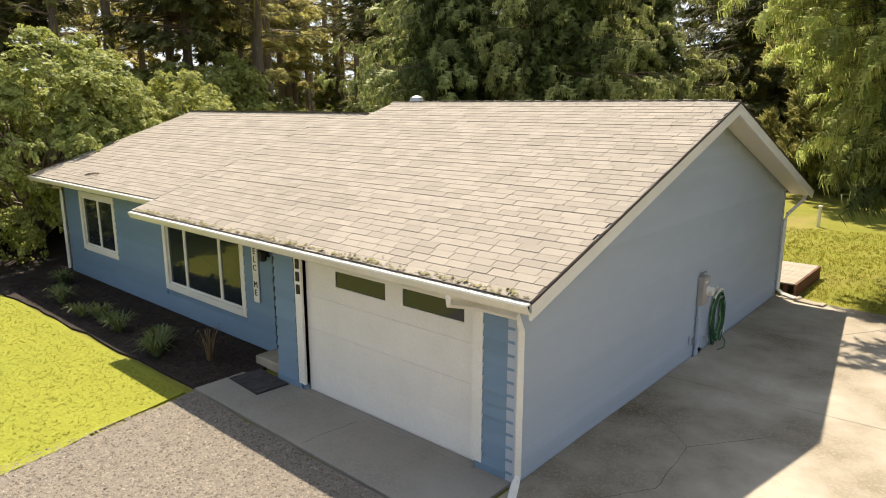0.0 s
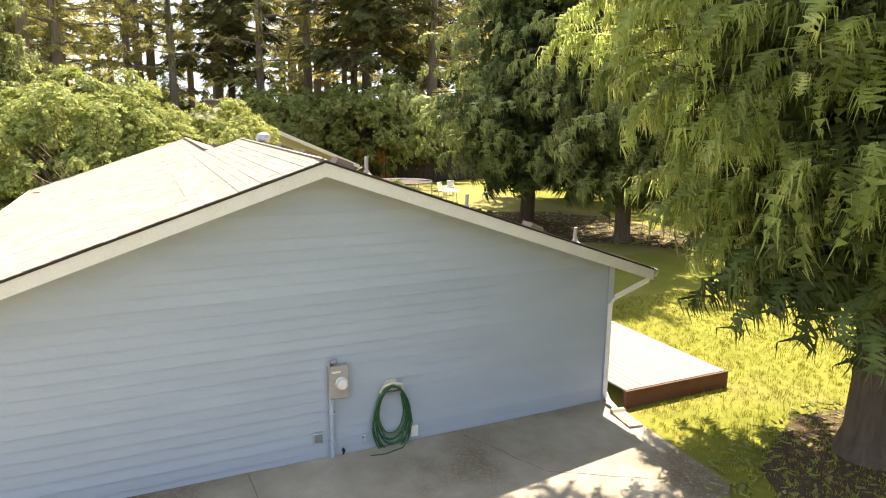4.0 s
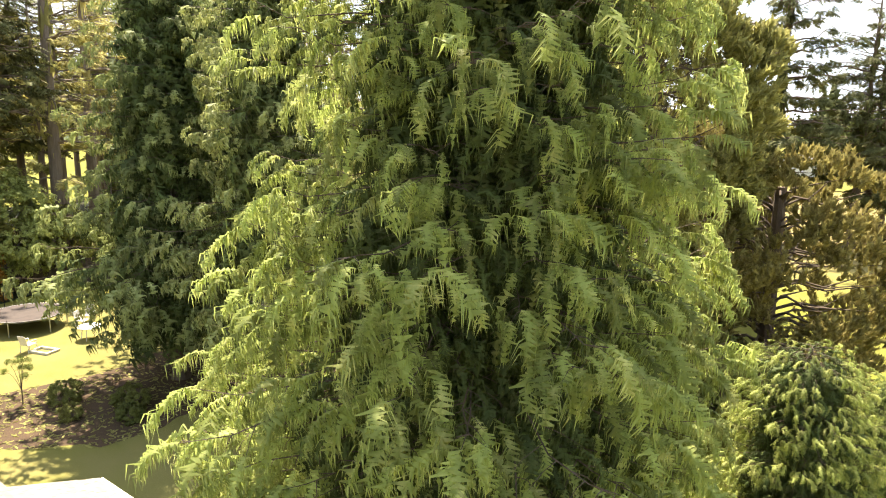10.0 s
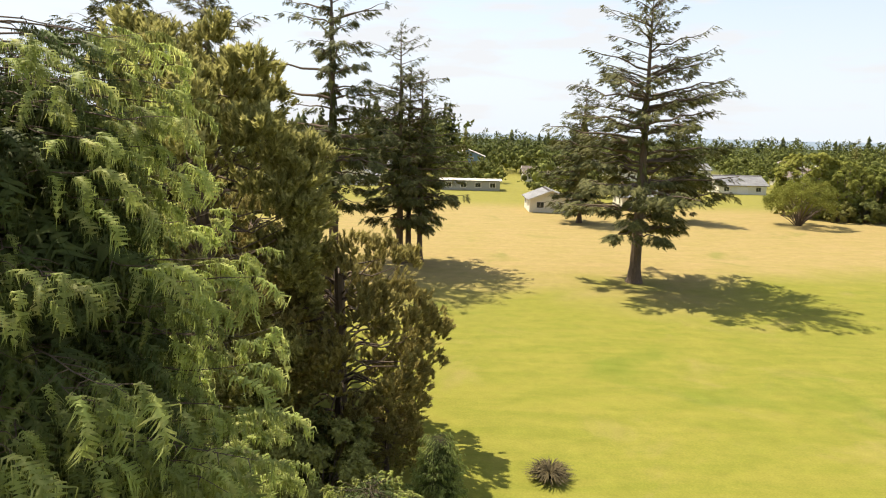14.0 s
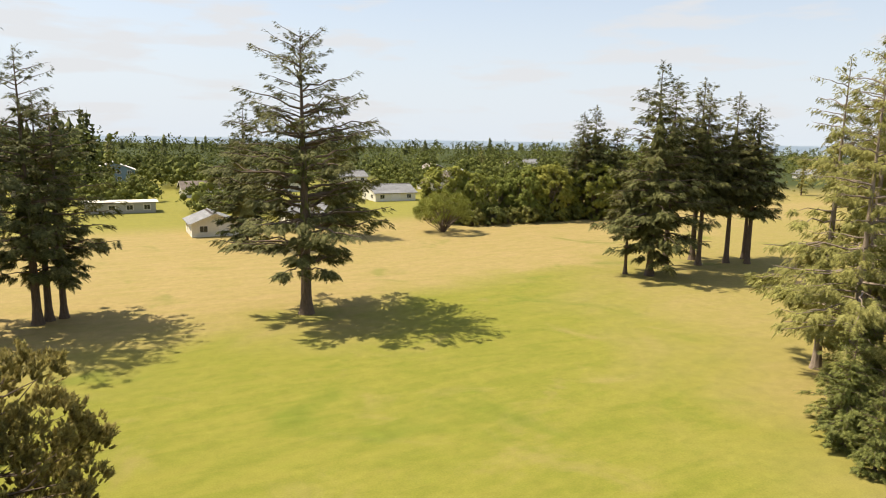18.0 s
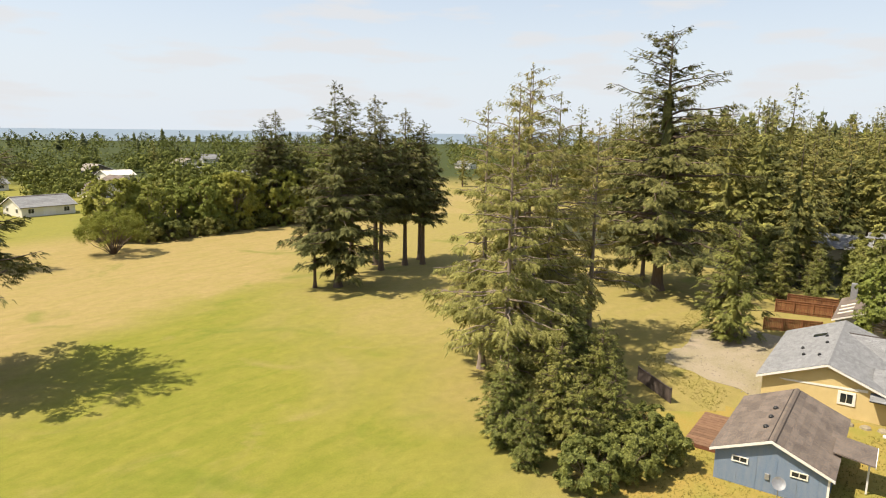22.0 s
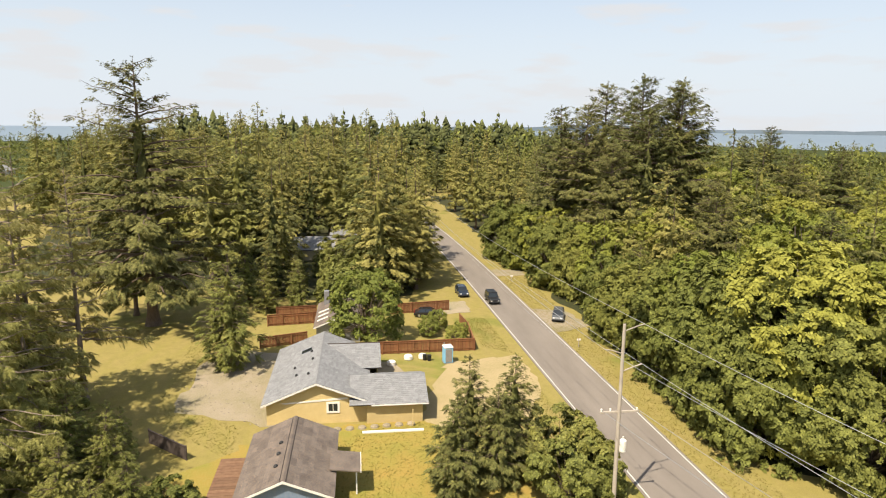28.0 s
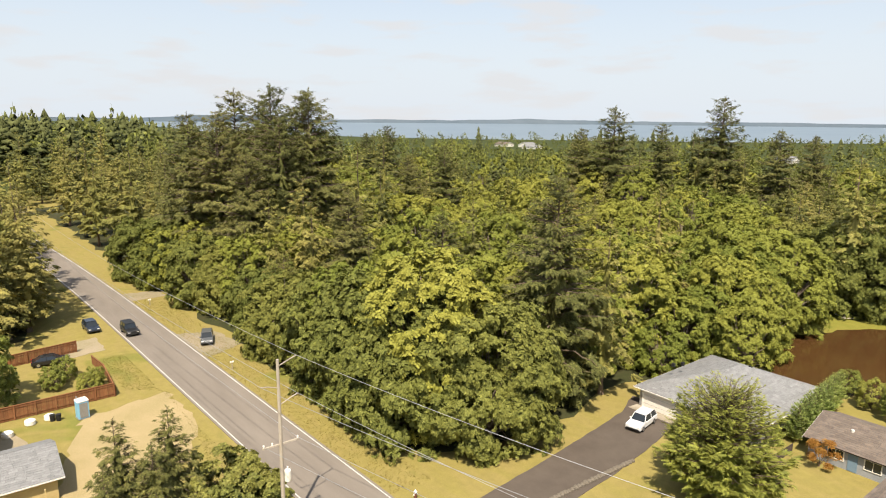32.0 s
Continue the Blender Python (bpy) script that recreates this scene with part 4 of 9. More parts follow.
sheet("ground_bed", wavy([(-9.2, 4.72), (-9.2, 6.5), (-19.2, 6.6), (-24, 8), (-26, 3.7), (-16.5, 4.55)], 0.05, 0.5, 5), 0.025, M_MULCH, "dark mulch bed along the front wall", "planting bed")
sheet("ground_litter", wavy([(-0.6, 16.6), (1.4, 14.2), (4.6, 14.8), (5.4, 18.5), (3.4, 22), (-1, 23), (-2.2, 20)], 0.35, 0.8, 6), 0.008, M_DUFF, "brown needle litter under the cedar", "ground")
sheet("ground_rough", wavy([(47, 25), (45, 8), (50, -6), (60, -9), (73, -1), (73, 8.6), (69, 21), (62, 28), (53, 28)], 0.7, 1.2, 9), 0.005, M_ROUGH, "dry orange-brown rough grass round the small house", "grass")
sheet("ground_yard", wavy([(-41, 26), (-36, 12), (-20, 13.5), (-15.5, 14.5), (-12, 19), (-14, 27), (-20, 32), (-38, 31)], 0.5, 1.0, 8), 0.004, M_YARD, "dry mown lawn of the neighbouring yard", "lawn")
sheet("ground_litter_2", wavy([(-26, 19.5), (-20.8, 17.6), (-17.5, 20.5), (-18.5, 25), (-14, 28), (-15, 32), (-25, 30)], 0.6, 1.2, 7), 0.008, M_DUFF, "brown needle litter under the trees", "ground")
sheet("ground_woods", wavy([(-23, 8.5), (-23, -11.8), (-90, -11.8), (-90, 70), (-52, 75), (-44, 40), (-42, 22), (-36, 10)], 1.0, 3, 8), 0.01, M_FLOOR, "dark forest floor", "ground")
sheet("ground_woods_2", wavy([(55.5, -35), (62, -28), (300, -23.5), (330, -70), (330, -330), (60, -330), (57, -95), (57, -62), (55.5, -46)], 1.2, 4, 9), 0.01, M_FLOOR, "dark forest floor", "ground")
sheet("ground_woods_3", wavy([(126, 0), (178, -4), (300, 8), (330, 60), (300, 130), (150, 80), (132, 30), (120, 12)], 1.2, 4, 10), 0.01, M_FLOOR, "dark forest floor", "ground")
sheet("ground_dirt", wavy([(73, 20), (79, 31), (93, 30), (97, 26), (96, 18), (91, 5), (76, 3)], 0.8, 1.6, 11), 0.012, M_DIRT, "bare grey-brown earth building plot", "ground")
sheet("ground_sand", wavy([(74, 3), (90, -2), (92, -12), (88, -12.6), (80, -12.6), (73, -9), (68, 0)], 0.6, 1.2, 12), 0.016, M_SAND, "yellow sandy fill before the unfinished house", "ground")
sheet("pavement_drive_2", wavy([(49.5, -22.2), (41.5, -22.4), (42.8, -34), (43.6, -44), (45.0, -52), (47, -60.5), (54.2, -60), (52, -55), (50.4, -44), (49.2, -34), (48.6, -28)], 0.12, 1.5, 13), 0.02, M_DRIVE, "dark asphalt driveway", "driveway")
sheet("pavement_drive_3", wavy([(114, -9.6), (121, -9.4), (120, -3), (117, -1), (113.5, -1.2), (113, -5)], 0.25, 1, 14), 0.02, M_DIRT, "gravel drive beside the fence", "driveway")
sheet("pavement_drive_4", wavy([(101, -20.6), (115, -20.2), (113, -26), (104, -27)], 0.3, 1, 15), 0.02, M_DIRT, "gravel parking spot off the road", "driveway")
sheet("pavement_drive_5", wavy([(140, -19.3), (147, -18.9), (146, -26), (141, -26)], 0.3, 1, 16), 0.02, M_DIRT, "gravel drive off the road", "driveway")
sheet("water_pond", wavy([(33, -84), (43, -80), (51, -85), (54, -100), (47, -117), (20, -140), (-20, -150), (-30, -120), (10, -100)], 0.8, 2.5, 17), 0.0, M_POND, "brown still pond", "pond", thick=0.3)
sheet("water_sea", [(150, 1500), (800, 900), (1400, 300), (2600, -150), (4800, -400), (4800, 4800), (-2500, 4800), (-700, 2300)], 0.3, M_WATER, "pale blue sea on the horizon", "sea")
sheet("water_bay", [(900, -700), (1400, -500), (4700, -900), (4700, -4700), (-2000, -4700), (300, -1300)], 0.3, M_WATER, "pale bay in the distance", "sea")
_bm = bmesh.new()
_rnd, _q = random.Random(5), []
for i in range(61):
    a = radians(92 + i * 1.6)
    _q.append((4500 * math.sin(a), 4500 * math.cos(a), 18 + 38 * max(0, noise.noise(Vector((i * 0.13, 4, 1)))) + 6 * _rnd.random()))
_lo, _hi = [_bm.verts.new((x, y, 0)) for x, y, z in _q], [_bm.verts.new(p) for p in _q]
_bk = [_bm.verts.new((x * 1.04, y * 1.04, 0)) for x, y, z in _q]
for i in range(60):
    _bm.faces.new((_lo[i], _lo[i + 1], _hi[i + 1], _hi[i])), _bm.faces.new((_hi[i], _hi[i + 1], _bk[i + 1], _bk[i]))
single("backdrop_hills", _bm, M_HILL, "low hills beyond the bay, tinted haze blue", "hills", kind="structure")


# ---- the blue house ----
SL, RY, RZ = 0.34, 11.35, 4.50     # roof slope, ridge line and height


def roof_z(y):
    return RZ - SL * abs(y - RY)


house = thing("house", (0, 0, 0), "blue lap-sided bungalow with attached garage and weathered shingle roof", "house")
WX0, WX1, WY0, WY1, FX0, FY0, FY1 = -12.1, -3.92, 5.88, 16.6, -19.0, 6.48, 14.9


def gable_poly(y0, y1, drop=0.14):
    return [(y0, -0.2), (y1, -0.2), (y1, roof_z(y1) - drop), (RY, RZ - drop), (y0, roof_z(y0) - drop)]


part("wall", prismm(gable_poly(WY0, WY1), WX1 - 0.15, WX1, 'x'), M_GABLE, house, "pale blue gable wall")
part("wall", boxm(-8.62, WY0 + 0.15, -0.2, -8.47, 7.4, 2.4), M_BLUE, house)
part("wall", boxm(-8.62, 7.4, -0.2, -8.47, 9.5, 2.75), M_BLUE, house)


def wall_x(x0, x1, y, holes, z0=-0.2, z1=2.42, th=0.15, s=1):
    """A wall along x with rectangular openings (x0, x1, z0, z1), one closed shell."""
    xs = sorted({x0, x1, *[v for h in holes for v in h[:2]]})
    zs = sorted({z0, z1, *[v for h in holes for v in h[2:]]})
    bm = bmesh.new()
    gv = {}

    def vert(i, j, k):
        if (i, j, k) not in gv:
            gv[i, j, k] = bm.verts.new((xs[i], y + k * s * th, zs[j]))
        return gv[i, j, k]

    def solid(i, j):
        if not (0 <= i < len(xs) - 1 and 0 <= j < len(zs) - 1):
            return False
        cx, cz = (xs[i] + xs[i + 1]) / 2, (zs[j] + zs[j + 1]) / 2
        return not any(h[0] < cx < h[1] and h[2] < cz < h[3] for h in holes)
    for i in range(len(xs) - 1):
        for j in range(len(zs) - 1):
            if solid(i, j):
                for k in (0, 1):
                    bm.faces.new([vert(*q, k) for q in ((i, j), (i + 1, j), (i + 1, j + 1), (i, j + 1))])
                for di, dj, a, b in ((-1, 0, (i, j), (i, j + 1)), (1, 0, (i + 1, j), (i + 1, j + 1)), (0, -1, (i, j), (i + 1, j)), (0, 1, (i, j + 1), (i + 1, j + 1))):
                    if not solid(i + di, j + dj):
                        bm.faces.new((vert(*a, 0), vert(*b, 0), vert(*b, 1), vert(*a, 1)))
    bmesh.ops.recalc_face_normals(bm, faces=bm.faces[:])
    return bm


part("wall", wall_x(-8.62, WX1 - 0.15, WY0, [(-7.9, -4.55, -0.2, 2.16)], -0.2, 2.3), M_BLUE, house)
WIN_A, WIN_B, DOOR = (-13.45, -10.58, 0.66, 1.98), (-17.85, -16.05, 0.92, 2.16), (-9.42, -8.62, 0.18, 2.12)
part("wall", wall_x(FX0, -8.62, FY0, [WIN_A, WIN_B, DOOR], z1=2.5), M_BLUE, house)
part("wall", boxm(FX0, FY1 - 0.15, -0.2, -11.4, FY1, 2.6), M_BLUE, house)
part("wall", boxm(-11.5, WY1 - 0.15, -0.2, WX1 - 0.15, WY1, 2.6), M_BLUE, house)
part("wall", prismm([(FY0 + 0.15, -0.2), (FY1 - 0.15, -0.2), (FY1 - 0.15, 2.6), (10.6, 4.1), (FY0 + 0.15, 2.6)], FX0, FX0 + 0.15, 'x'), M_BLUE, house)
part("wall", prismm([(FY1 - 0.15, -0.2), (WY1 - 0.15, -0.2), (WY1 - 0.15, roof_z(WY1) - 0.16), (RY, 4.3), (10.8, 4.1)], -11.5, -11.35, 'x'), M_BLUE, house)


def lap_x(x0, x1, y, z0, z1, holes, material, parent, e=0.165):
    """Lap siding boards on a wall that faces -y."""
    n = int((z1 - z0) / e)
    for i in range(n):
        za, zb, cur = z0 + i * e, z0 + (i + 1) * e, x0
        spans = []
        for hx0, hx1, hz0, hz1 in sorted(holes):
            if zb > hz0 + 0.02 and za < hz1 - 0.02:
                spans.append((cur, hx0))
                cur = hx1
        spans.append((cur, x1))
        for a, b in spans:
            if b - a > 0.03:
                part("siding_board", prismm([(y, za), (y - 0.036, za), (y - 0.034, za + 0.010), (y - 0.006, zb), (y, zb)], a, b, 'x'), material, parent)


_frm = 0.13
lap_x(FX0 + 0.02, -9.55, FY0, -0.1, 2.4, [(WIN_A[0] - _frm, WIN_A[1] + _frm, WIN_A[2] - _frm, WIN_A[3] + _frm), (WIN_B[0] - _frm, WIN_B[1] + _frm, WIN_B[2] - _frm, WIN_B[3] + _frm)], M_BLUE, house)
lap_x(-8.62, -8.1, WY0, 0.12, 2.3, [], M_BLUE, house)
lap_x(-4.42, WX1 - 0.02, WY0, 0.12, 2.3, [], M_BLUE, house)
for i in range(26):
    za, zb = -0.06 + i * 0.165, -0.06 + (i + 1) * 0.165
    lo, hi = WY0, WY1
    if zb > roof_z(WY0) - 0.2:
        d = (RZ - 0.18 - zb) / SL
        lo, hi = RY - d, RY + d
    if hi - lo < 0.3:
        break
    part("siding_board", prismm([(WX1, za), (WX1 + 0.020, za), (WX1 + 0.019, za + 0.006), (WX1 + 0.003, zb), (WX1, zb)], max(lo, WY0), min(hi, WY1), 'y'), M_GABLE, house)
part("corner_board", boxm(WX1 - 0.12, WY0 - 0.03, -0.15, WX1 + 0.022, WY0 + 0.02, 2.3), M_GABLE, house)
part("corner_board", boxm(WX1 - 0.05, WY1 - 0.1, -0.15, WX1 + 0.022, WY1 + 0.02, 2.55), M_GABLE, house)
part("base_board", boxm(-8.65, WY0 - 0.032, -0.15, -8.0, WY0, 0.12), M_BLUE, house)
part("base_board", boxm(-4.5, WY0 - 0.032, -0.15, WX1 - 0.125, WY0, 0.12), M_BLUE, house)

# roof slabs, ridge caps and shingles
part("roof_deck", prismm([(5.45, roof_z(5.45) - 0.13), (5.45, roof_z(5.45) - 0.01), (RY, RZ - 0.01), (RY, RZ - 0.13)], -11.4, -3.48, 'x'), M_UNDER, house)
part("roof_deck", prismm([(5.45, roof_z(5.45) - 0.13), (5.45, roof_z(5.45) - 0.01), (10.6, roof_z(10.6) - 0.01), (10.6, roof_z(10.6) - 0.13)], -12.5, -11.4, 'x'), M_UNDER, house)
part("roof_deck", prismm([(17.08, roof_z(17.08) - 0.13), (17.08, roof_z(17.08) - 0.01), (RY, RZ - 0.01), (RY, RZ - 0.13)], -11.4, -3.48, 'x'), M_UNDER, house)
FRZ = roof_z(10.6)


def far_z(y):
    return FRZ - SL * abs(y - 10.6)


part("roof_deck", prismm([(5.92, far_z(5.92) - 0.13), (5.92, far_z(5.92) - 0.01), (10.6, FRZ - 0.01), (10.6, FRZ - 0.13)], -19.5, -12.5, 'x'), M_UNDER, house)
part("roof_deck", prismm([(15.3, far_z(15.3) - 0.13), (15.3, far_z(15.3) - 0.01), (10.6, FRZ - 0.01), (10.6, FRZ - 0.13)], -19.5, -11.4, 'x'), M_UNDER, house)

_up = (WX1, WY0)
EXPO, TABW = 0.15, 0.315
_tab = mesh_of("shingle", [(0, 0, 0.010), (TABW - 0.008, 0, 0.010), (TABW - 0.008, EXPO + 0.01, 0.005), (0, EXPO + 0.01, 0.005), (0, 0, 0), (TABW - 0.008, 0, 0)],
               [(0, 1, 2, 3), (4, 5, 1, 0), (4, 0, 3), (5, 2, 1)], M_SHINGLE)
_ca, _sa = 1 / math.hypot(1, SL), SL / math.hypot(1, SL)


def shingle_slope(x_range, y_eave, y_ridge, zf, picked, parent, seed, expo=EXPO, field_name="shingle_field"):
    """Courses of shingle tabs from eave to ridge; those inside the box 'picked' are parts, the rest one field."""
    rnd, sgn = random.Random(seed), 1 if y_ridge > y_eave else -1
    run = abs(y_ridge - y_eave) / _ca
    V, F = [], []
    for c in range(int(run / expo) + 1):
        y = y_eave + sgn * c * expo * _ca
        if c * expo > run - 0.05:
            break
        x0, x1 = x_range(y)
        x = x0 - rnd.uniform(0, TABW)
        wob = rnd.uniform(-0.006, 0.006)
        while x < x1:
            a, b = max(x, x0), min(x + TABW - 0.008, x1)
            if b - a > 0.03:
                lift = rnd.uniform(0, 0.004)
                z = zf(y) + lift + wob * 0.3
                if picked and b - a > TABW - 0.02 and picked[0] < a < picked[1] and picked[2] < y < picked[3]:
                    ob = new("shingle", _tab)
                    ob.parent = parent
                    ob.matrix_world = Matrix(((1, 0, 0, a), (0, sgn * _ca, -sgn * _sa, y), (0, _sa, _ca, z), (0, 0, 0, 1))) if sgn > 0 else Matrix(((-1, 0, 0, b), (0, -_ca, _sa, y), (0, _sa, _ca, z), (0, 0, 0, 1)))
                else:
                    k = len(V)
                    n = (0, -sgn * _sa, _ca)
                    d = (0, sgn * _ca, _sa)
                    for px, q, h in ((a, 0, 0.010), (b, 0, 0.010), (b, expo + 0.01, 0.005), (a, expo + 0.01, 0.005), (a, 0, 0), (b, 0, 0)):
                        V.append((px, y + d[1] * q + n[1] * h, z + d[2] * q + n[2] * h))
                    fs = [(0, 1, 2, 3), (4, 5, 1, 0), (4, 0, 3), (5, 2, 1)]
                    F += [tuple(k + i for i in (f if sgn > 0 else f[::-1])) for f in fs]
            x += TABW
    return tagged(part(field_name, mesh_of(field_name, V, F, M_SHINGLE_I), None, parent), kind="stuff")


shingle_slope(lambda y: (-12.52 if y < 10.55 else -11.4, -3.45), 5.40, RY, roof_z, (-7.4, -3.5, 5.3, 9.0), house, 1)
shingle_slope(lambda y: (-11.4, -3.45), 17.12, RY, roof_z, None, house, 2)
shingle_slope(lambda y: (-19.55, -12.53), 5.88, 10.6, far_z, None, house, 3)
shingle_slope(lambda y: (-19.55, -11.41), 15.34, 10.6, far_z, None, house, 4)
_cap = prismm([(-0.16, -0.16 * SL + 0.012), (0, 0.03), (0.16, -0.16 * SL + 0.012), (0.16, -0.16 * SL), (0, 0.014), (-0.16, -0.16 * SL)], 0, 0.29, 'x')
_capm = bpy.data.meshes.new("ridge_cap")
_cap.to_mesh(_capm), _cap.free(), _capm.materials.append(M_SHINGLE)
for xa, xb, yy, zz in ((-11.4, -3.5, RY, RZ), (-19.55, -11.5, 10.6, FRZ)):
    for i in range(int((xb - xa) / 0.25)):
        ob = new("ridge_cap", _capm)
        ob.parent = house
        ob.matrix_world = Matrix.Translation((xa + i * 0.25, yy, zz + 0.006)) @ Matrix.Rotation(radians(2.2), 4, 'Y')


def rake(x, ya, yb, za, zb, depth, th, material, label=""):
    part("rake_board", prismm([(ya, za - depth), (ya, za), (yb, zb), (yb, zb - depth)], x, x + th, 'x'), material, house, label)


rake(-3.48, 5.42, RY, roof_z(5.42) - 0.012, RZ - 0.012, 0.2, 0.035, M_WHITE, "white rake board")
rake(-3.48, 17.1, RY, roof_z(17.1) - 0.012, RZ - 0.012, 0.2, 0.035, M_WHITE, "white rake board")
rake(-19.55, 5.9, 10.6, far_z(5.9) - 0.012, FRZ - 0.012, 0.2, 0.035, M_WHITE)
rake(-19.55, 15.3, 10.6, far_z(15.3) - 0.012, FRZ - 0.012, 0.2, 0.035, M_WHITE)
for a, b in ((5.5, RY), (17.0, RY)):
    part("soffit", prismm([(a, roof_z(a) - 0.17), (a, roof_z(a) - 0.15), (b, roof_z(b) - 0.15), (b, roof_z(b) - 0.17)], WX1 + 0.03, -3.49, 'x'), M_CREAM, house)
part("drip_edge", prismm([(5.40, roof_z(5.40)), (RY, RZ), (RY, RZ - 0.03), (5.40, roof_z(5.4) - 0.03)], -3.46, -3.435, 'x'), M_UNDER, house)
part("drip_edge", prismm([(17.12, roof_z(17.12)), (RY, RZ), (RY, RZ - 0.03), (17.12, roof_z(17.12) - 0.03)], -3.46, -3.435, 'x'), M_UNDER, house)


def gutter(x0, x1, y, z, s):
    prof = [(y, z), (y - s * 0.115, z), (y - s * 0.125, z - 0.02), (y - s * 0.09, z - 0.1), (y - s * 0.06, z - 0.125), (y, z - 0.125), (y, z - 0.1), (y - s * 0.05, z - 0.1), (y - s * 0.1, z - 0.02), (y, z - 0.012)]
    part("gutter", prismm(prof, x0, x1, 'x'), M_CREAM, house, "cream painted gutter")


gutter(-12.5, -3.45, 5.44, roof_z(5.44) - 0.03, 1)
gutter(-19.55, -12.52, 5.92, far_z(5.92) - 0.03, 1)
gutter(-11.4, -3.45, 17.09, roof_z(17.09) - 0.03, -1)
part("soffit", boxm(-12.5, 5.46, roof_z(5.46) - 0.16, WX1, FY0, roof_z(5.46) - 0.14), M_CREAM, house)
part("soffit", boxm(-19.5, 5.94, far_z(5.92) - 0.16, -12.5, FY0, far_z(5.92) - 0.14), M_CREAM, house)


def spout(pts, parent, r=0.05):
    """A square downspout with elbows."""
    return part("downspout", tubem(pts, r, 4), M_WHITE, parent, "white painted downspout")


_gz = roof_z(5.44) - 0.15
spout([(-4.55, 5.38, _gz + 0.02), (-4.55, 5.40, _gz - 0.10), (-4.4, 5.70, _gz - 0.17), (-3.86, 5.78, _gz - 0.2), (-3.82, 5.79, _gz - 0.35), (-3.82, 5.79, 0.22), (-3.80, 5.72, 0.12), (-3.68, 5.45, 0.04)], house)
spout([(-3.6, 17.15, roof_z(17.1) - 0.1), (-3.62, 17.12, roof_z(17.1) - 0.26), (-3.8, 16.6, roof_z(17.1) - 0.55), (-3.84, 16.52, roof_z(17.1) - 0.7), (-3.84, 16.52, 0.2), (-3.72, 16.5, 0.1), (-3.4, 16.45, 0.05)], house)
spout([(-19.4, 5.85, far_z(5.92) - 0.13), (-19.35, 5.95, far_z(5.92) - 0.26), (-19.1, 6.4, far_z(5.92) - 0.35), (-19.06, 6.42, far_z(5.92) - 0.5), (-19.06, 6.42, 0.1)], house)


def window_at(w, y, panes, parent, th=0.05):
    """A window that faces -y: outer trim, sash bars and panes."""
    x0, x1, z0, z1 = w
    win = part("window", boxm(x0 - _frm, y - 0.036, z0 - _frm, x0, y + 0.02, z1 + _frm), M_WHITE, parent)
    part("window_trim", boxm(x1, y - 0.036, z0 - _frm, x1 + _frm, y + 0.02, z1 + _frm), M_WHITE, win)
    part("window_trim", boxm(x0, y - 0.036, z1, x1, y + 0.02, z1 + _frm), M_WHITE, win)
    part("window_sill", boxm(x0, y - 0.045, z0 - _frm, x1, y + 0.02, z0), M_WHITE, win)
    cuts = [x0] + [x0 + (x1 - x0) * p for p in panes] + [x1]
    for i, (a, b) in enumerate(zip(cuts, cuts[1:])):
        part("sash", boxm(a, y, z0, a + 0.045, y + th, z1, 0.006), M_WHITE, win)
        part("sash", boxm(b - 0.045, y, z0, b, y + th, z1, 0.006), M_WHITE, win)
        part("sash", boxm(a + 0.045, y, z0, b - 0.045, y + th, z0 + 0.04), M_WHITE, win)
        part("sash", boxm(a + 0.045, y, z1 - 0.04, b - 0.045, y + th, z1), M_WHITE, win)
        part("pane", boxm(a + 0.045, y + 0.02, z0 + 0.04, b - 0.045, y + 0.03, z1 - 0.04), M_GLASS, win)
    return win


window_at(WIN_A, FY0, (0.26, 0.73), house)
window_at(WIN_B, FY0, (0.5,), house)

# garage door, four flush sections with two long lights
gd = part("garage_door", boxm(-7.9, WY0 + 0.06, 0.0, -4.55, WY0 + 0.1, 0.531), M_WHITE, house, "white sectional garage door")
for i in range(1, 3):
    part("door_section", boxm(-7.9, WY0 + 0.058, 0.002 + i * 0.53, -4.55, WY0 + 0.1, 0.5295 + i * 0.53, 0.0015), M_WHITE, gd)
_bm = wall_x(-7.9, -4.55, WY0 + 0.058, [(-7.2, -6.15, 1.83, 2.07), (-5.82, -4.76, 1.83, 2.07)], 1.592, 2.16, 0.042)
part("door_section", _bm, M_WHITE, gd)
for a in (-7.2, -5.82):
    part("pane", boxm(a, WY0 + 0.075, 1.83, a + 1.06, WY0 + 0.085, 2.07), M_GLASS, gd)
part("door_trim", boxm(-8.06, WY0 - 0.04, 0.12, -7.9, WY0 + 0.06, 2.3), M_WHITE, house)
part("door_trim", boxm(-4.55, WY0 - 0.04, 0.12, -4.4, WY0 + 0.06, 2.3), M_WHITE, house)
part("door_trim", boxm(-7.9, WY0 - 0.04, 2.16, -4.55, WY0 + 0.058, 2.34), M_WHITE, house)
part("threshold", boxm(-7.95, WY0 - 0.1, 0.0, -4.5, WY0 + 0.05, 0.045, 0.01), M_STAIN, house)
# number plaque: three dark strokes
for i in range(3):
    z = 2.0 - i * 0.2
    part("number_mark", boxm(-8.02, WY0 - 0.052, z, -7.93, WY0 - 0.04, z + 0.15, 0.01), M_BLACK, house)
# front door in its recess
fd = part("front_door", boxm(DOOR[0] + 0.04, FY0 + 0.05, DOOR[2], DOOR[1], FY0 + 0.1, DOOR[3]), M_BLACK, house, "black front door")
part("door_handle", tubem([(DOOR[0] + 0.62, FY0 + 0.05, 1.12), (DOOR[0] + 0.62, FY0 - 0.0, 1.12), (DOOR[0] + 0.62, FY0 - 0.01, 1.28), (DOOR[0] + 0.62, FY0 + 0.05, 1.3)], 0.014, 6), M_STEEL, fd)
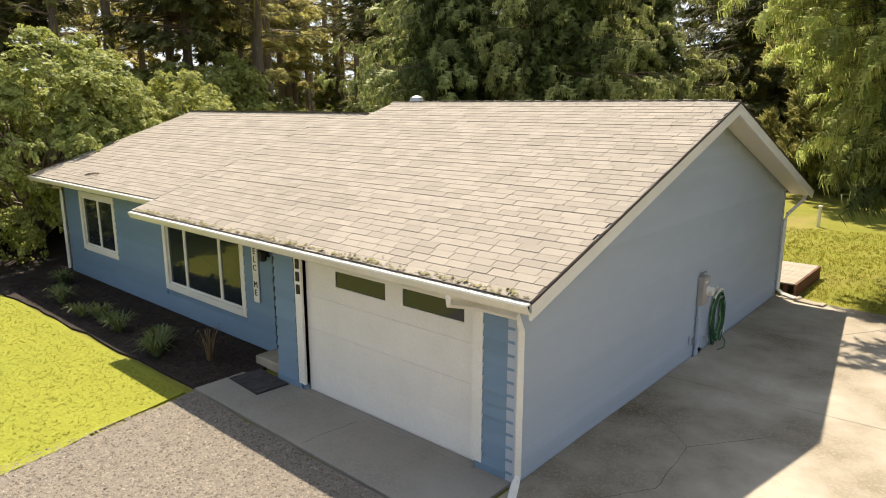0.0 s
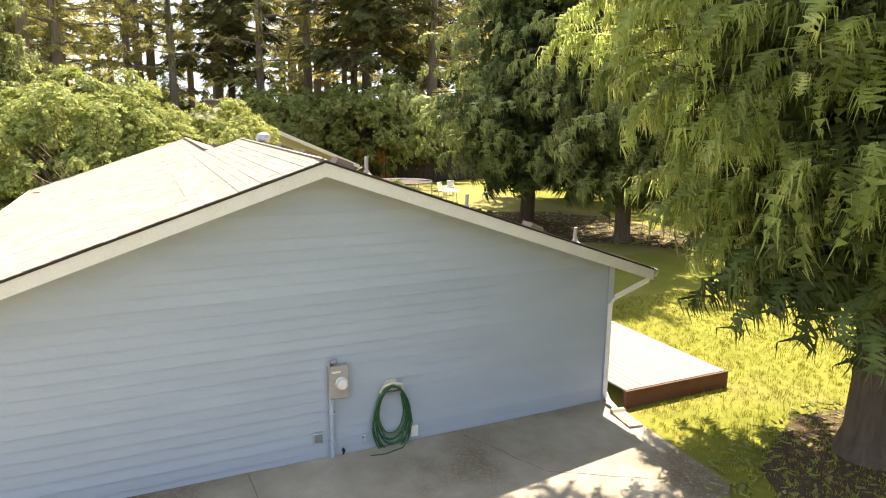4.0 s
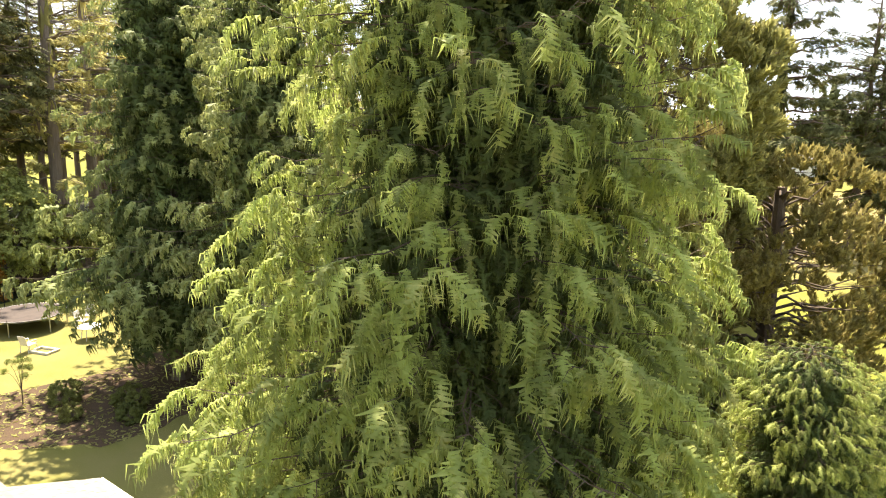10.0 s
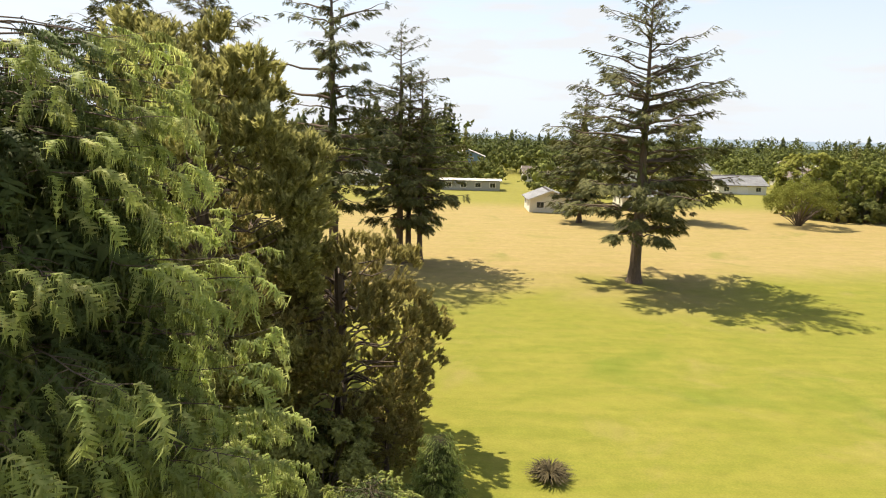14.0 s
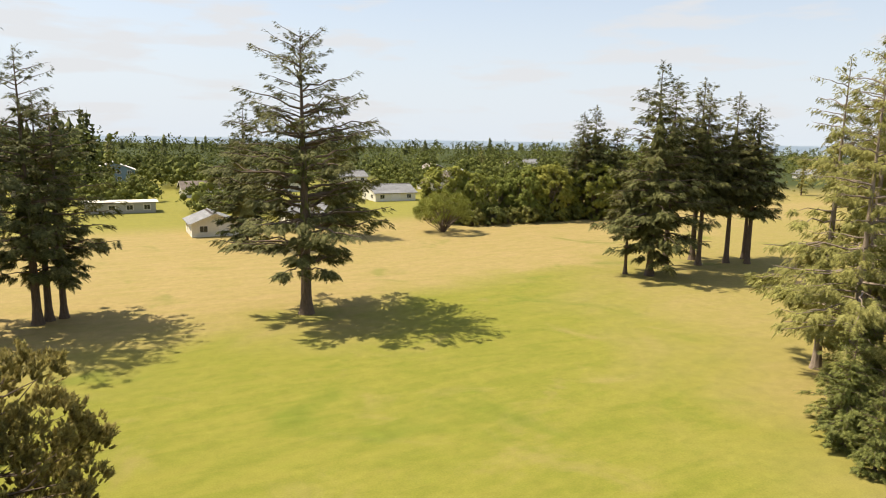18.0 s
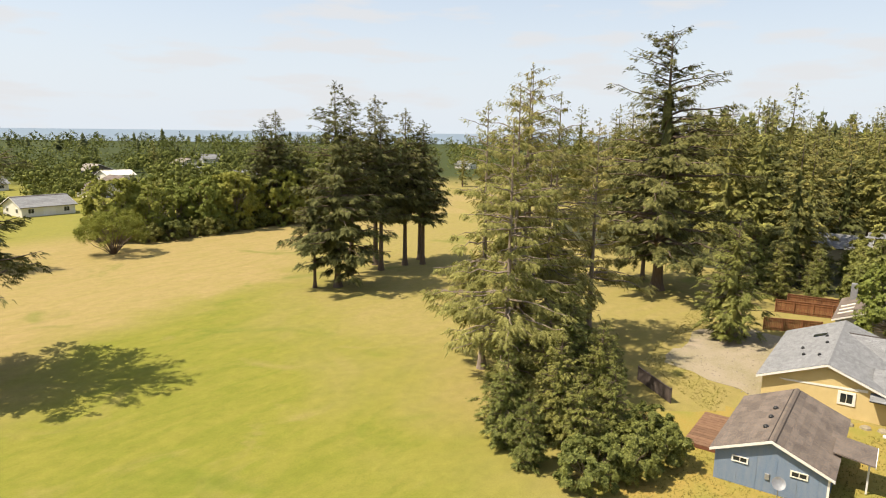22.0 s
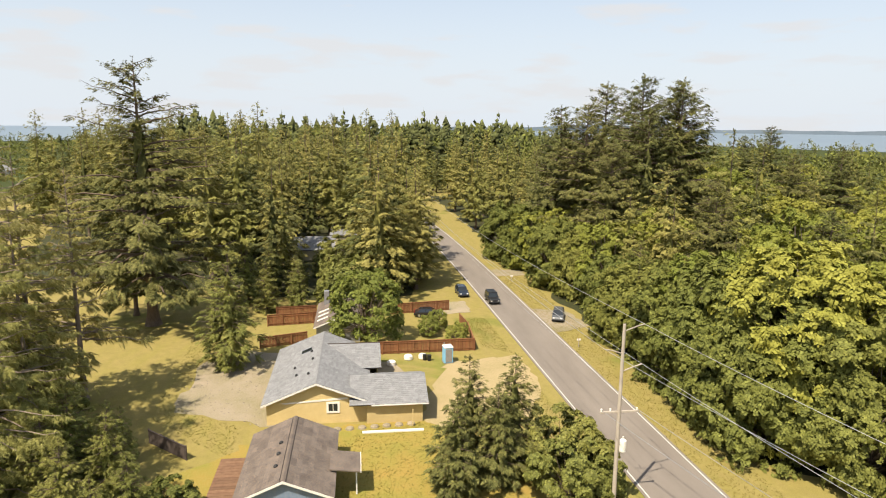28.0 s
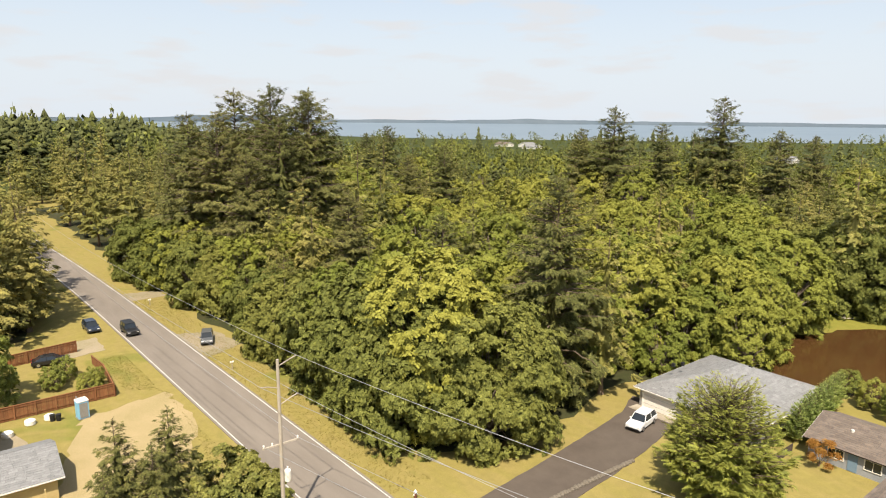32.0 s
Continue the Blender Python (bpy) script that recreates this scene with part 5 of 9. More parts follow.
part("door_trim", boxm(DOOR[0] - 0.1, FY0 - 0.036, DOOR[2], DOOR[0], FY0 + 0.02, DOOR[3] + 0.1), M_BLACK, house)
part("door_step", boxm(-9.5, 5.98, 0.0, -8.63, FY0, 0.17, 0.015), M_CONC, house, "concrete door step")
part("ceiling_slab", boxm(-18.9, 6.65, 2.5, -8.7, 14.7, 2.54), M_UNDER, house)

# ---- other buildings ----
def roof_plane(parent, o, u, v, bottom, topr, run, material, tab=(0.9, 0.32), seed=1, thick=0.12, under=None):
    """A shingled roof plane: origin o at the eave, u along it, v up the slope; widths (from, to) at bottom and top."""
    o, u, v = Vector(o), Vector(u).normalized(), Vector(v).normalized()
    n = u.cross(v)
    if n.z < 0:
        n = -n
    rnd, V, F = random.Random(seed), [], []
    c = [o + u * bottom[0], o + u * bottom[1], o + v * run + u * topr[1], o + v * run + u * topr[0]]
    bm = bmesh.new()
    hi, lo = [bm.verts.new(p) for p in c], [bm.verts.new(p - n * thick) for p in c]
    for q in (hi, lo[::-1]):
        bm.faces.new(q)
    for i in range(4):
        bm.faces.new((hi[i], lo[i], lo[(i + 1) % 4], hi[(i + 1) % 4]))
    bmesh.ops.remove_doubles(bm, verts=bm.verts[:], dist=0.0005)
    bmesh.ops.recalc_face_normals(bm, faces=bm.faces[:])
    slab = part("roof_slab", bm, under or M_UNDER, parent)
    k = int(run / tab[1])
    for i in range(k):
        t0, t1 = i * tab[1], min(run, (i + 1) * tab[1] + 0.02)
        a0, a1 = (bottom[0] + (topr[0] - bottom[0]) * t0 / run), (bottom[1] + (topr[1] - bottom[1]) * t0 / run)
        b0, b1 = (bottom[0] + (topr[0] - bottom[0]) * t1 / run), (bottom[1] + (topr[1] - bottom[1]) * t1 / run)
        x = min(a0, b0) - rnd.uniform(0, tab[0])
        while x < max(a1, b1):
            w = tab[0] * rnd.uniform(0.75, 1.25)
            p = [(max(a0, min(a1, s)), t0, 0.024) for s in (x, x + w - 0.01)] + [(max(b0, min(b1, s)), t1, 0.008) for s in (x + w - 0.01, x)]
            if p[1][0] - p[0][0] > 0.02 or p[2][0] - p[3][0] > 0.02:
                j = len(V)
                V += [o + u * s + v * t + n * h for s, t, h in p] + [o + u * s + v * t for s, t, h in p[:2]]
                F += [(j, j + 1, j + 2, j + 3), (j + 4, j + 5, j + 1, j)]
            x += w
    return tagged(part("shingle_field", mesh_of("shingle_field", V, F, material), None, slab), kind="stuff")


def pane_window(parent, c, w, h, axis, out, frame_m=None, bars=2, trim=0.08):
    """A small window on a wall: c centre on the wall face; axis 'x' or 'y' along the wall; out +1 or -1 the way it faces."""
    frame_m = frame_m or M_WHITE

    def bx(a0, a1, z0, z1, d0, d1):
        d0, d1 = sorted((out * d0, out * d1))
        if axis == 'x':
            return boxm(c[0] + a0, c[1] + d0, c[2] + z0, c[0] + a1, c[1] + d1, c[2] + z1)
        return boxm(c[0] + d0, c[1] + a0, c[2] + z0, c[0] + d1, c[1] + a1, c[2] + z1)
    win = part("window", bx(-w / 2 - trim, w / 2 + trim, -h / 2 - trim, -h / 2, 0, 0.07), frame_m, parent)
    part("window_trim", bx(-w / 2 - trim, w / 2 + trim, h / 2, h / 2 + trim, 0, 0.07), frame_m, win)
    for i in range(bars + 1):
        a = -w / 2 + i * w / bars
        part("window_trim", bx(a - (trim if i == 0 else 0.025), a + (trim if i == bars else 0.025), -h / 2, h / 2, 0, 0.065), frame_m, win)
    for i in range(bars):
        a = -w / 2 + i * w / bars
        part("pane", bx(a + 0.025, a + w / bars - 0.025, -h / 2, h / 2, 0.0, 0.03), M_GLASS, win)
    return win


def gable_house(name, x0, x1, y0, y1, eave, slope, axis, wall_m, roof_m, label, over=0.4, tab=(0.9, 0.32), trim_m=None, seed=1, kind_=""):
    """A house with a gable roof; axis: the ridge's direction."""
    h = thing(name, (0, 0, 0), label, "house")
    trim_m = trim_m or M_WHITE
    if axis == 'x':
        a0, a1, b0, b1 = y0, y1, x0, x1
    else:
        a0, a1, b0, b1 = x0, x1, y0, y1
    mid, half = (a0 + a1) / 2, (a1 - a0) / 2
    rz = eave + half * slope

    def co(a, b, z):
        return (b, a, z) if axis == 'x' else (a, b, z)
    for b, s in ((b0, 1), (b1, -1)):
        part("wall", prismm([(a0, -0.1), (a1, -0.1), (a1, eave), (mid, rz), (a0, eave)], min(b, b + s * 0.15), max(b, b + s * 0.15), axis), wall_m, h)
        e = half + over
        for sg in (-1, 1):
            bb = b - s * over
            part("rake_board", prismm([(mid, rz + 0.05), (mid + sg * e, rz - e * slope + 0.05), (mid + sg * e, rz - e * slope - 0.16), (mid, rz - 0.16)], min(bb, bb - s * 0.03), max(bb, bb - s * 0.03), axis), trim_m, h)
    for a, s in ((a0, 1), (a1, -1)):
        p, q = co(min(a, a + s * 0.15), b0 + 0.15, -0.1), co(max(a, a + s * 0.15), b1 - 0.15, eave)
        part("wall", boxm(min(p[0], q[0]), min(p[1], q[1]), -0.1, max(p[0], q[0]), max(p[1], q[1]), eave), wall_m, h)
    L = b1 - b0 + 2 * over
    run = (half + over) * math.hypot(1, slope)
    for sg in (-1, 1):
        o = co(mid + sg * (half + over), b0 - over, rz - (half + over) * slope + 0.06)
        roof_plane(h, o, co(0, 1, 0), co(-sg, 0, slope), (0, L), (0, L), run, roof_m, tab, seed + sg)
    part("ridge_cap", prismm([(mid - 0.2, rz + 0.06 - 0.2 * slope + 0.03), (mid, rz + 0.1), (mid + 0.2, rz + 0.06 - 0.2 * slope + 0.03), (mid, rz + 0.06)], b0 - over, b1 + over, axis), roof_m, h)
    return h, rz


def hip_house(name, x0, x1, y0, y1, eave, slope, wall_m, roof_m, label, over=0.5, seed=1):
    """A house with a hipped roof, the ridge along its longer side."""
    h = thing(name, (0, 0, 0), label, "house")
    for a in ((x0, y0, x1, y0 + 0.15), (x0, y1 - 0.15, x1, y1), (x0, y0 + 0.15, x0 + 0.15, y1 - 0.15), (x1 - 0.15, y0 + 0.15, x1, y1 - 0.15)):
        part("wall", boxm(a[0], a[1], -0.1, a[2], a[3], eave), wall_m, h)
    X0, X1, Y0, Y1 = x0 - over, x1 + over, y0 - over, y1 + over
    half = min(X1 - X0, Y1 - Y0) / 2
    z0 = eave - over * slope + 0.08
    run = half * math.hypot(1, slope)
    LX, LY = X1 - X0, Y1 - Y0
    roof_plane(h, (X0, Y0, z0), (1, 0, 0), (0, 1, slope), (0, LX), (half, LX - half), run, roof_m, seed=seed)
    roof_plane(h, (X0, Y1, z0), (1, 0, 0), (0, -1, slope), (0, LX), (half, LX - half), run, roof_m, seed=seed + 1)
    roof_plane(h, (X0, Y0, z0), (0, 1, 0), (1, 0, slope), (0, LY), (half, LY - half), run, roof_m, seed=seed + 2)
    roof_plane(h, (X1, Y0, z0), (0, 1, 0), (-1, 0, slope), (0, LY), (half, LY - half), run, roof_m, seed=seed + 3)
    for a in ((X0, Y0 - 0.08, X1, Y0), (X0, Y1, X1, Y1 + 0.08), (X0 - 0.08, Y0, X0, Y1), (X1, Y0, X1 + 0.08, Y1)):
        part("gutter", boxm(a[0], a[1], z0 - 0.14, a[2], a[3], z0 - 0.02), M_WHITE, h)
    return h


# cream neighbour to the west
h, rz = gable_house("neighbour_house", -44, -31.4, 6.6, 20.0, 2.45, 0.43, 'x', M_CREAMWALL, M_SHINGLE_I, "cream stucco bungalow with a pale shingle roof", seed=11)
win = part("window", boxm(-31.42, 17.85, 0.25, -31.36, 19.75, 2.5), M_GLASS, h, "large patio window")
for y in (17.8, 18.85, 19.72):
    part("window_trim", boxm(-31.42, y, 0.2, -31.33, y + 0.06, 2.55), M_WHITE, win)
part("window_trim", boxm(-31.42, 17.86, 2.5, -31.33, 19.72, 2.58), M_WHITE, win)
part("corner_board", boxm(-31.45, 19.86, 0, -31.3, 20.06, 2.4), M_WHITE, h)
part("downspout", tubem([(-30.9, 20.5, 2.2), (-31.2, 20.2, 1.95), (-31.25, 20.12, 1.8), (-31.25, 20.12, 0.1)], 0.04, 4), M_WHITE, h)
ch = part("chimney", boxm(-38.4, 12.9, 4.6, -37.5, 13.7, 5.85, 0.02), M_BARK, h, "dark brick chimney")
part("chimney_cap", boxm(-38.5, 12.8, 5.85, -37.4, 13.8, 5.95, 0.02), M_STAIN, ch)
part("roof_box", boxm(-33.2, 10.5, 4.5, -32.4, 11.3, 5.2, 0.02), M_GREY, h)

# small worn blue house
h, rz = gable_house("small_house", 54.9, 66.0, 12.0, 19.3, 2.5, 0.42, 'x', M_BLUESHED, M_BROWNROOF, "small worn blue board house with a brown roof", over=0.35, tab=(1.4, 0.5), seed=21)
pane_window(h, (54.9, 17.6, 1.95), 0.95, 0.32, 'y', -1), pane_window(h, (54.9, 13.8, 1.95), 0.95, 0.32, 'y', -1, M_CREAM)
part("corner_board", boxm(54.86, 11.94, 0, 54.98, 12.08, 2.5), M_WHITE, h)
for i, y in enumerate((12.6, 13.9, 15.2, 16.5, 17.8)):
    part("batten", boxm(54.885, y - 0.02, 0, 54.9, y + 0.02, 2.55), M_BLUESHED, h)
for x in (57.5, 59.6, 61.6):
    part("roof_vent", lathe(bmesh.new(), [(0.0, 0), (0.2, 0.0), (0.2, 0.12), (0.1, 0.22), (0, 0.22)], 10, (x, 16.5, rz - 0.85 * 0.42 + 0.05)), M_BLACK, h)
part("porch_roof", prismm([(12.2, 2.75), (9.6, 2.42), (9.6, 2.52), (12.2, 2.86)], 58.2, 61.6, 'x'), M_BROWNROOF, h)
part("porch_fascia", boxm(58.2, 9.55, 2.36, 61.6, 9.6, 2.53), M_WHITE, h)
part("porch_post", boxm(58.9, 9.9, 0, 59.02, 10.02, 2.42), M_WHITE, h)
part("meter_box", boxm(54.82, 15.6, 1.0, 54.9, 15.9, 1.45, 0.01), M_GREY, h)
dk = thing("deck", (0, 0, 0), "weathered red-brown timber deck beside the blue house", "deck")
for i in range(14):
    part("deck_board", boxm(58.8 + i * 0.5, 19.9, 0.32, 59.27 + i * 0.5, 22.6, 0.37), M_OLDDECK, dk)
part("deck_skirt", boxm(58.8, 19.9, 0.0, 58.84, 22.6, 0.31), M_RUST, dk)
for x in (59.2, 62.3, 65.4):
    for y in (20.1, 22.4):
        part("post", boxm(x, y, -0.05, x + 0.1, y + 0.1, 0.32), M_RUST, dk)
dish = thing("satellite_dish", (54.0, 14.9, 0), "grey satellite dish on a stand", "dish")
part("stand", tubem([(0, 0, 0), (0, 0, 1.25)], 0.03, 6), M_GREY, dish)
bm = lathe(bmesh.new(), [(0.02, 0), (0.25, 0.03), (0.45, 0.1), (0.46, 0.12), (0.25, 0.06), (0.02, 0.03)], 16)
part("reflector", bm, M_GREY, dish).matrix_basis = pose(-0.05, 0, 1.4, 0, -60, 20)

# unfinished yellow house
h, rz = gable_house("unfinished_house", 73.2, 90.0, 8.9, 19.4, 2.55, 0.40, 'x', M_YELLOW, M_GREYROOF, "unfinished house in yellow sheathing with a new grey roof", over=0.5, tab=(0.7, 0.3), seed=31)
pane_window(h, (73.2, 12.45, 1.75), 1.0, 0.85, 'y', -1, bars=2, trim=0.2)
part("house_wrap", prismm([(10.9, 2.62), (17.4, 2.30), (18.0, 2.42), (14.6, 2.62), (10.9, 2.86)], 73.16, 73.195, 'x'), M_WHITE, h, "white strip of torn house wrap")
w_ = thing("house_wing", (0, 0, 0), "yellow sheathed garage wing with a new grey roof", "house")
for a in ((72.6, 2.9, 72.75, 8.9), (80.6, 2.9, 80.75, 8.9)):
    part("wall", boxm(a[0], a[1], -0.1, a[2], a[3], 2.45), M_YELLOW, w_)
part("wall", boxm(72.75, 2.9, -0.1, 80.6, 3.05, 2.45), M_YELLOW, w_)
part("wall", prismm([(72.75, 2.45), (80.6, 2.45), (76.7, 3.7)], 3.0, 3.15, 'y'), M_YELLOW, w_)
for sg, x in ((1, 72.1), (-1, 81.2)):
    roof_plane(w_, (x, 2.3, 2.32), (0, 1, 0), (sg, 0, 0.36), (0, 8.4), (0, 8.4), 4.55 * math.hypot(1, 0.36), M_GREYROOF, (0.7, 0.3), seed=33 + sg)
    part("gutter", boxm(x - 0.05, 2.3, 2.17, x + 0.05, 8.4, 2.3), M_WHITE, w_)
part("porch_post", boxm(71.4, 4.0, 0, 71.5, 4.1, 1.9), M_YELLOW, w_)
cg = thing("cross_gable", (0, 0, 0), "cross gable of the new grey roof", "roof")
for sg, x in ((1, 81.8), (-1, 90.6)):
    roof_plane(cg, (x, 7.0, 2.75), (0, 1, 0), (sg, 0, 0.4), (0, 7.4), (0, 7.4), 4.4 * math.hypot(1, 0.4), M_GREYROOF, (0.7, 0.3), seed=41 + sg)
part("wall", prismm([(82.2, -0.1), (90.2, -0.1), (90.2, 2.8), (86.2, 4.4), (82.2, 2.8)], 7.4, 7.55, 'y'), M_YELLOW, cg)
for x, y in ((76.5, 15.2), (77.5, 16.6), (81, 15.0), (84, 15.3), (80.2, 17.0)):
    z = rz - abs(y - 14.15) * 0.4 + 0.05
    part("roof_vent", lathe(bmesh.new(), [(0, 0), (0.16, 0), (0.16, 0.16), (0.08, 0.26), (0, 0.26)], 8, (x, y, z)), M_BLACK, h)
part("skylight", prismm([(15.4, rz - 1.25 * 0.4 + 0.14), (16.6, rz - 2.45 * 0.4 + 0.14), (16.6, rz - 2.45 * 0.4 + 0.05), (15.4, rz - 1.25 * 0.4 + 0.05)], 84.6, 85.6, 'x'), M_GLASS, h)
single("trim_board", boxm(70.2, 3.0, 0.0, 70.6, 9.4, 0.16, 0.02), M_WHITE, "long white trim board lying on the ground", "timber")
for i, (x, y) in enumerate(((91.8, 3.0), (92.0, 1.0), (89.8, 5.4))):
    single("plastic_tank", lathe(bmesh.new(), [(0.0, 0), (0.55, 0), (0.6, 0.08), (0.58, 0.5), (0.4, 0.62), (0.2, 0.64), (0, 0.64)], 16), M_WHITE, "white plastic tank on the building plot", "tank", "plastic tanks", at=(x, y, 0.0))
for i in range(7):
    single("earth_lump", lathe(bmesh.new(), [(0, 0), (0.5, 0.0), (0.42, 0.16), (0.2, 0.27), (0, 0.3)], 7), M_DIRT, "lump of excavated earth", "earth", "earth lumps", at=(72 - 0.1 * i, 4.2 + i * 1.3, 0), turn=i * 40)

# dark-roofed house behind the fence
h, rz = gable_house("dark_house", 100.0, 112.5, 9.5, 15.8, 2.5, 0.4, 'x', M_GREY, M_BROWNROOF, "dark-roofed house behind a cedar fence", over=0.4, tab=(1.2, 0.45), seed=51)
for i in range(3):
    part("skylight", prismm([(14.2, rz - 1.55 * 0.4 + 0.16), (15.8, rz - 3.15 * 0.4 + 0.16), (15.8, rz - 3.15 * 0.4 + 0.06), (14.2, rz - 1.55 * 0.4 + 0.06)], 102 + i * 2.2, 102.5 + i * 2.2, 'x'), M_CREAM, h)
part("chimney", boxm(110.0, 14.3, 2.6, 110.8, 15.1, 5.2, 0.02), M_GREY, h)
gable_house("back_house", 160, 172, 15.5, 26, 2.6, 0.34, 'y', M_CREAMWALL, M_GREYROOF, "pale-roofed house among the spruces", seed=61)
gable_house("back_shed", 178, 187, 6.0, 16.5, 3.0, 0.12, 'y', M_CREAMWALL, M_GREYROOF, "flat-roofed shed among the spruces", seed=63)

# hip-roofed house by the pond
h = hip_house("hip_house", 37.4, 52.0, -75.6, -58.4, 2.6, 0.36, M_GREY, M_GREYROOF, "grey hip-roofed house by the pond", over=0.55, seed=71)
g_ = part("garage_door", boxm(47.0, -58.4, 0.0, 51.4, -58.34, 2.1), M_WHITE, h, "wide white garage door")
for i in range(1, 4):
    part("door_groove", boxm(47.0, -58.34, i * 0.525 - 0.012, 51.4, -58.33, i * 0.525 + 0.012), M_GREY, g_)
for a in ((46.8, 47.0), (51.4, 51.6)):
    part("door_trim", boxm(a[0], -58.4, 0, a[1], -58.3, 2.25), M_WHITE, h)
pane_window(h, (42.5, -58.4, 1.4), 1.4, 1.1, 'x', 1), pane_window(h, (39.5, -58.4, 1.4), 1.4, 1.1, 'x', 1)
for x, y in ((50.5, -63.5), (50.0, -64.8), (44, -70.5)):
    part("roof_vent", boxm(x, y, 4.3, x + 0.35, y + 0.35, 4.75), M_BLACK, h)
sheet("pavement_apron", [(46.2, -58.3), (52.2, -58.3), (52.4, -56.6), (46.2, -56.8)], 0.035, M_CONC, "pale concrete apron before the garage", "pavement")
# grey bungalow with a low roof and a dark flat-roofed block
h, rz = gable_house("grey_bungalow", 21.0, 33.2, -70.5, -62.0, 2.3, 0.34, 'x', M_GREYWALL, M_BROWNROOF, "grey-blue bungalow beyond the hedge", over=0.5, seed=81)
for x in (24.5, 27.0, 30.5):
    pane_window(h, (x, -62.0, 1.35), 1.5, 1.0, 'x', 1)
part("front_door", boxm(28.4, -62.0, 0.05, 29.3, -61.94, 2.05), M_BLUE, h)
for x in (26, 30):
    part("roof_vent", lathe(bmesh.new(), [(0, 0), (0.16, 0), (0.16, 0.25), (0, 0.25)], 8, (x, -64.5, rz - 1.75 * 0.34 + 0.04)), M_WHITE, h)
gable_house("grey_wing", 14.0, 24.3, -61.4, -52.0, 2.6, 0.30, 'y', M_GREYWALL, M_BROWNROOF, "grey bungalow wing with a dark roof", over=0.5, seed=83)
wl = thing("stone_wall", (0, 0, 0), "low stone edging along the asphalt drive", "wall")
_r2 = random.Random(3)
for i in range(26):
    t = i / 25
    x, y = 44.15 - 0.3 * t, -33.6 - 12.2 * t
    s = _r2.uniform(0.24, 0.33)
    part("stone", lathe(bmesh.new(), [(0, -0.05), (s, 0), (s * 1.05, s * 0.6), (s * 0.6, s * 1.1), (0, s * 1.15)], 6), M_STONE, wl).matrix_basis = pose(x, y, 0, 0, 0, i * 37)
pf = thing("garden_fence", (0, 0, 0), "low dark picket fence beside the hedge", "fence")
for i in range(18):
    part("slat", boxm(34.5, -54.6 - i * 0.4, 0, 34.54, -54.3 - i * 0.4, 1.05), M_OLDFENCE, pf)
for z in (0.3, 0.8):
    part("rail", boxm(34.54, -61.5, z, 34.6, -54.3, z + 0.08), M_OLDFENCE, pf)

# suburb across the fairway
SUB = [("suburb_house", 84, 98, 205, 217, 'x', M_CREAM, M_GREYROOF, "grey-roofed house with a double garage"), ("suburb_house", 120, 131, 240, 250, 'y', M_WHITE, M_BROWNROOF, "low house beyond the fairway"),
       ("suburb_barn", 160, 173, 305, 315, 'x', M_WHITE, M_CREAM, "white barn with a pale roof"), ("suburb_house", 170, 184, 345, 357, 'y', M_BROWNROOF, M_SHINGLE_I, "brown house beyond the fairway"),
       ("suburb_house", 285, 305, 415, 430, 'x', M_WHITE, M_GREYROOF, "white house with a grey roof"), ("suburb_house", 22, 31, 148, 158, 'y', M_CREAM, M_GREYROOF, "small pale house at the fairway's edge"),
       ("suburb_house", 4, 20, 318, 330, 'y', M_BLUE, M_WHITE, "two-storey blue house with white trim"), ("suburb_row", 2.5, 19, 196, 203, 'x', M_GREY, M_CREAM, "long low grey building with white doors"),
       ("suburb_house", 44, 54, 158, 167, 'x', M_CREAM, M_GREYROOF, "porched house behind a spruce"), ("suburb_house", 143, 156, 160, 170, 'x', M_WHITE, M_GREYROOF, "grey-roofed house behind the trees"),
       ("suburb_house", -18, -6, 250, 262, 'x', M_CREAM, M_GREYROOF, "pale house among trees"), ("suburb_house", 60, 73, 250, 261, 'y', M_CREAM, M_GREYROOF, "pale house among trees"),
       ("suburb_house", 215, 229, 330, 342, 'x', M_WHITE, M_GREYROOF, "white house among trees"), ("suburb_house", 330, 346, 300, 313, 'x', M_CREAM, M_SHINGLE_I, "pale house among trees"),
       ("suburb_house", 372, 386, 250, 262, 'y', M_CREAM, M_GREYROOF, "grey-roofed house among trees"), ("suburb_house", 420, 436, 215, 228, 'x', M_WHITE, M_GREYROOF, "white house among trees"),
       ("suburb_house", 250, 264, 230, 242, 'x', M_CREAM, M_BROWNROOF, "brown-roofed house among trees"), ("suburb_house", 30, 43, 236, 247, 'x', M_WHITE, M_BROWNROOF, "low pale house among trees"), ("suburb_house", -30, -17, 205, 216, 'y', M_CREAM, M_GREYROOF, "grey-roofed house among trees"),
       ("suburb_house", 100, 114, 290, 302, 'x', M_WHITE, M_GREYROOF, "white house among trees"), ("suburb_house", 138, 151, 262, 273, 'y', M_GREYWALL, M_BROWNROOF, "brown-roofed house among trees"),
       ("suburb_house", 196, 210, 262, 274, 'x', M_CREAM, M_GREYROOF, "pale house among trees"), ("suburb_house", 240, 255, 372, 384, 'y', M_WHITE, M_SHINGLE_I, "pale house among trees"),
       ("suburb_house", 62, 76, 330, 342, 'x', M_GREYWALL, M_GREYROOF, "grey house among trees"), ("suburb_house", 290, 304, 282, 294, 'x', M_WHITE, M_BROWNROOF, "white house among trees"),
       ("suburb_house", 262, 276, -580, -566, 'x', M_WHITE, M_GREYROOF, "white house near the bay"),
       ("suburb_house", 556, 576, -575, -561, 'x', M_WHITE, M_GREYROOF, "white house near the bay"), ("suburb_house", 590, 608, -602, -586, 'y', M_WHITE, M_GREYROOF, "white house near the bay"), ("suburb_house", 622, 642, -592, -577, 'x', M_CREAM, M_BROWNROOF, "pale house near the bay")]
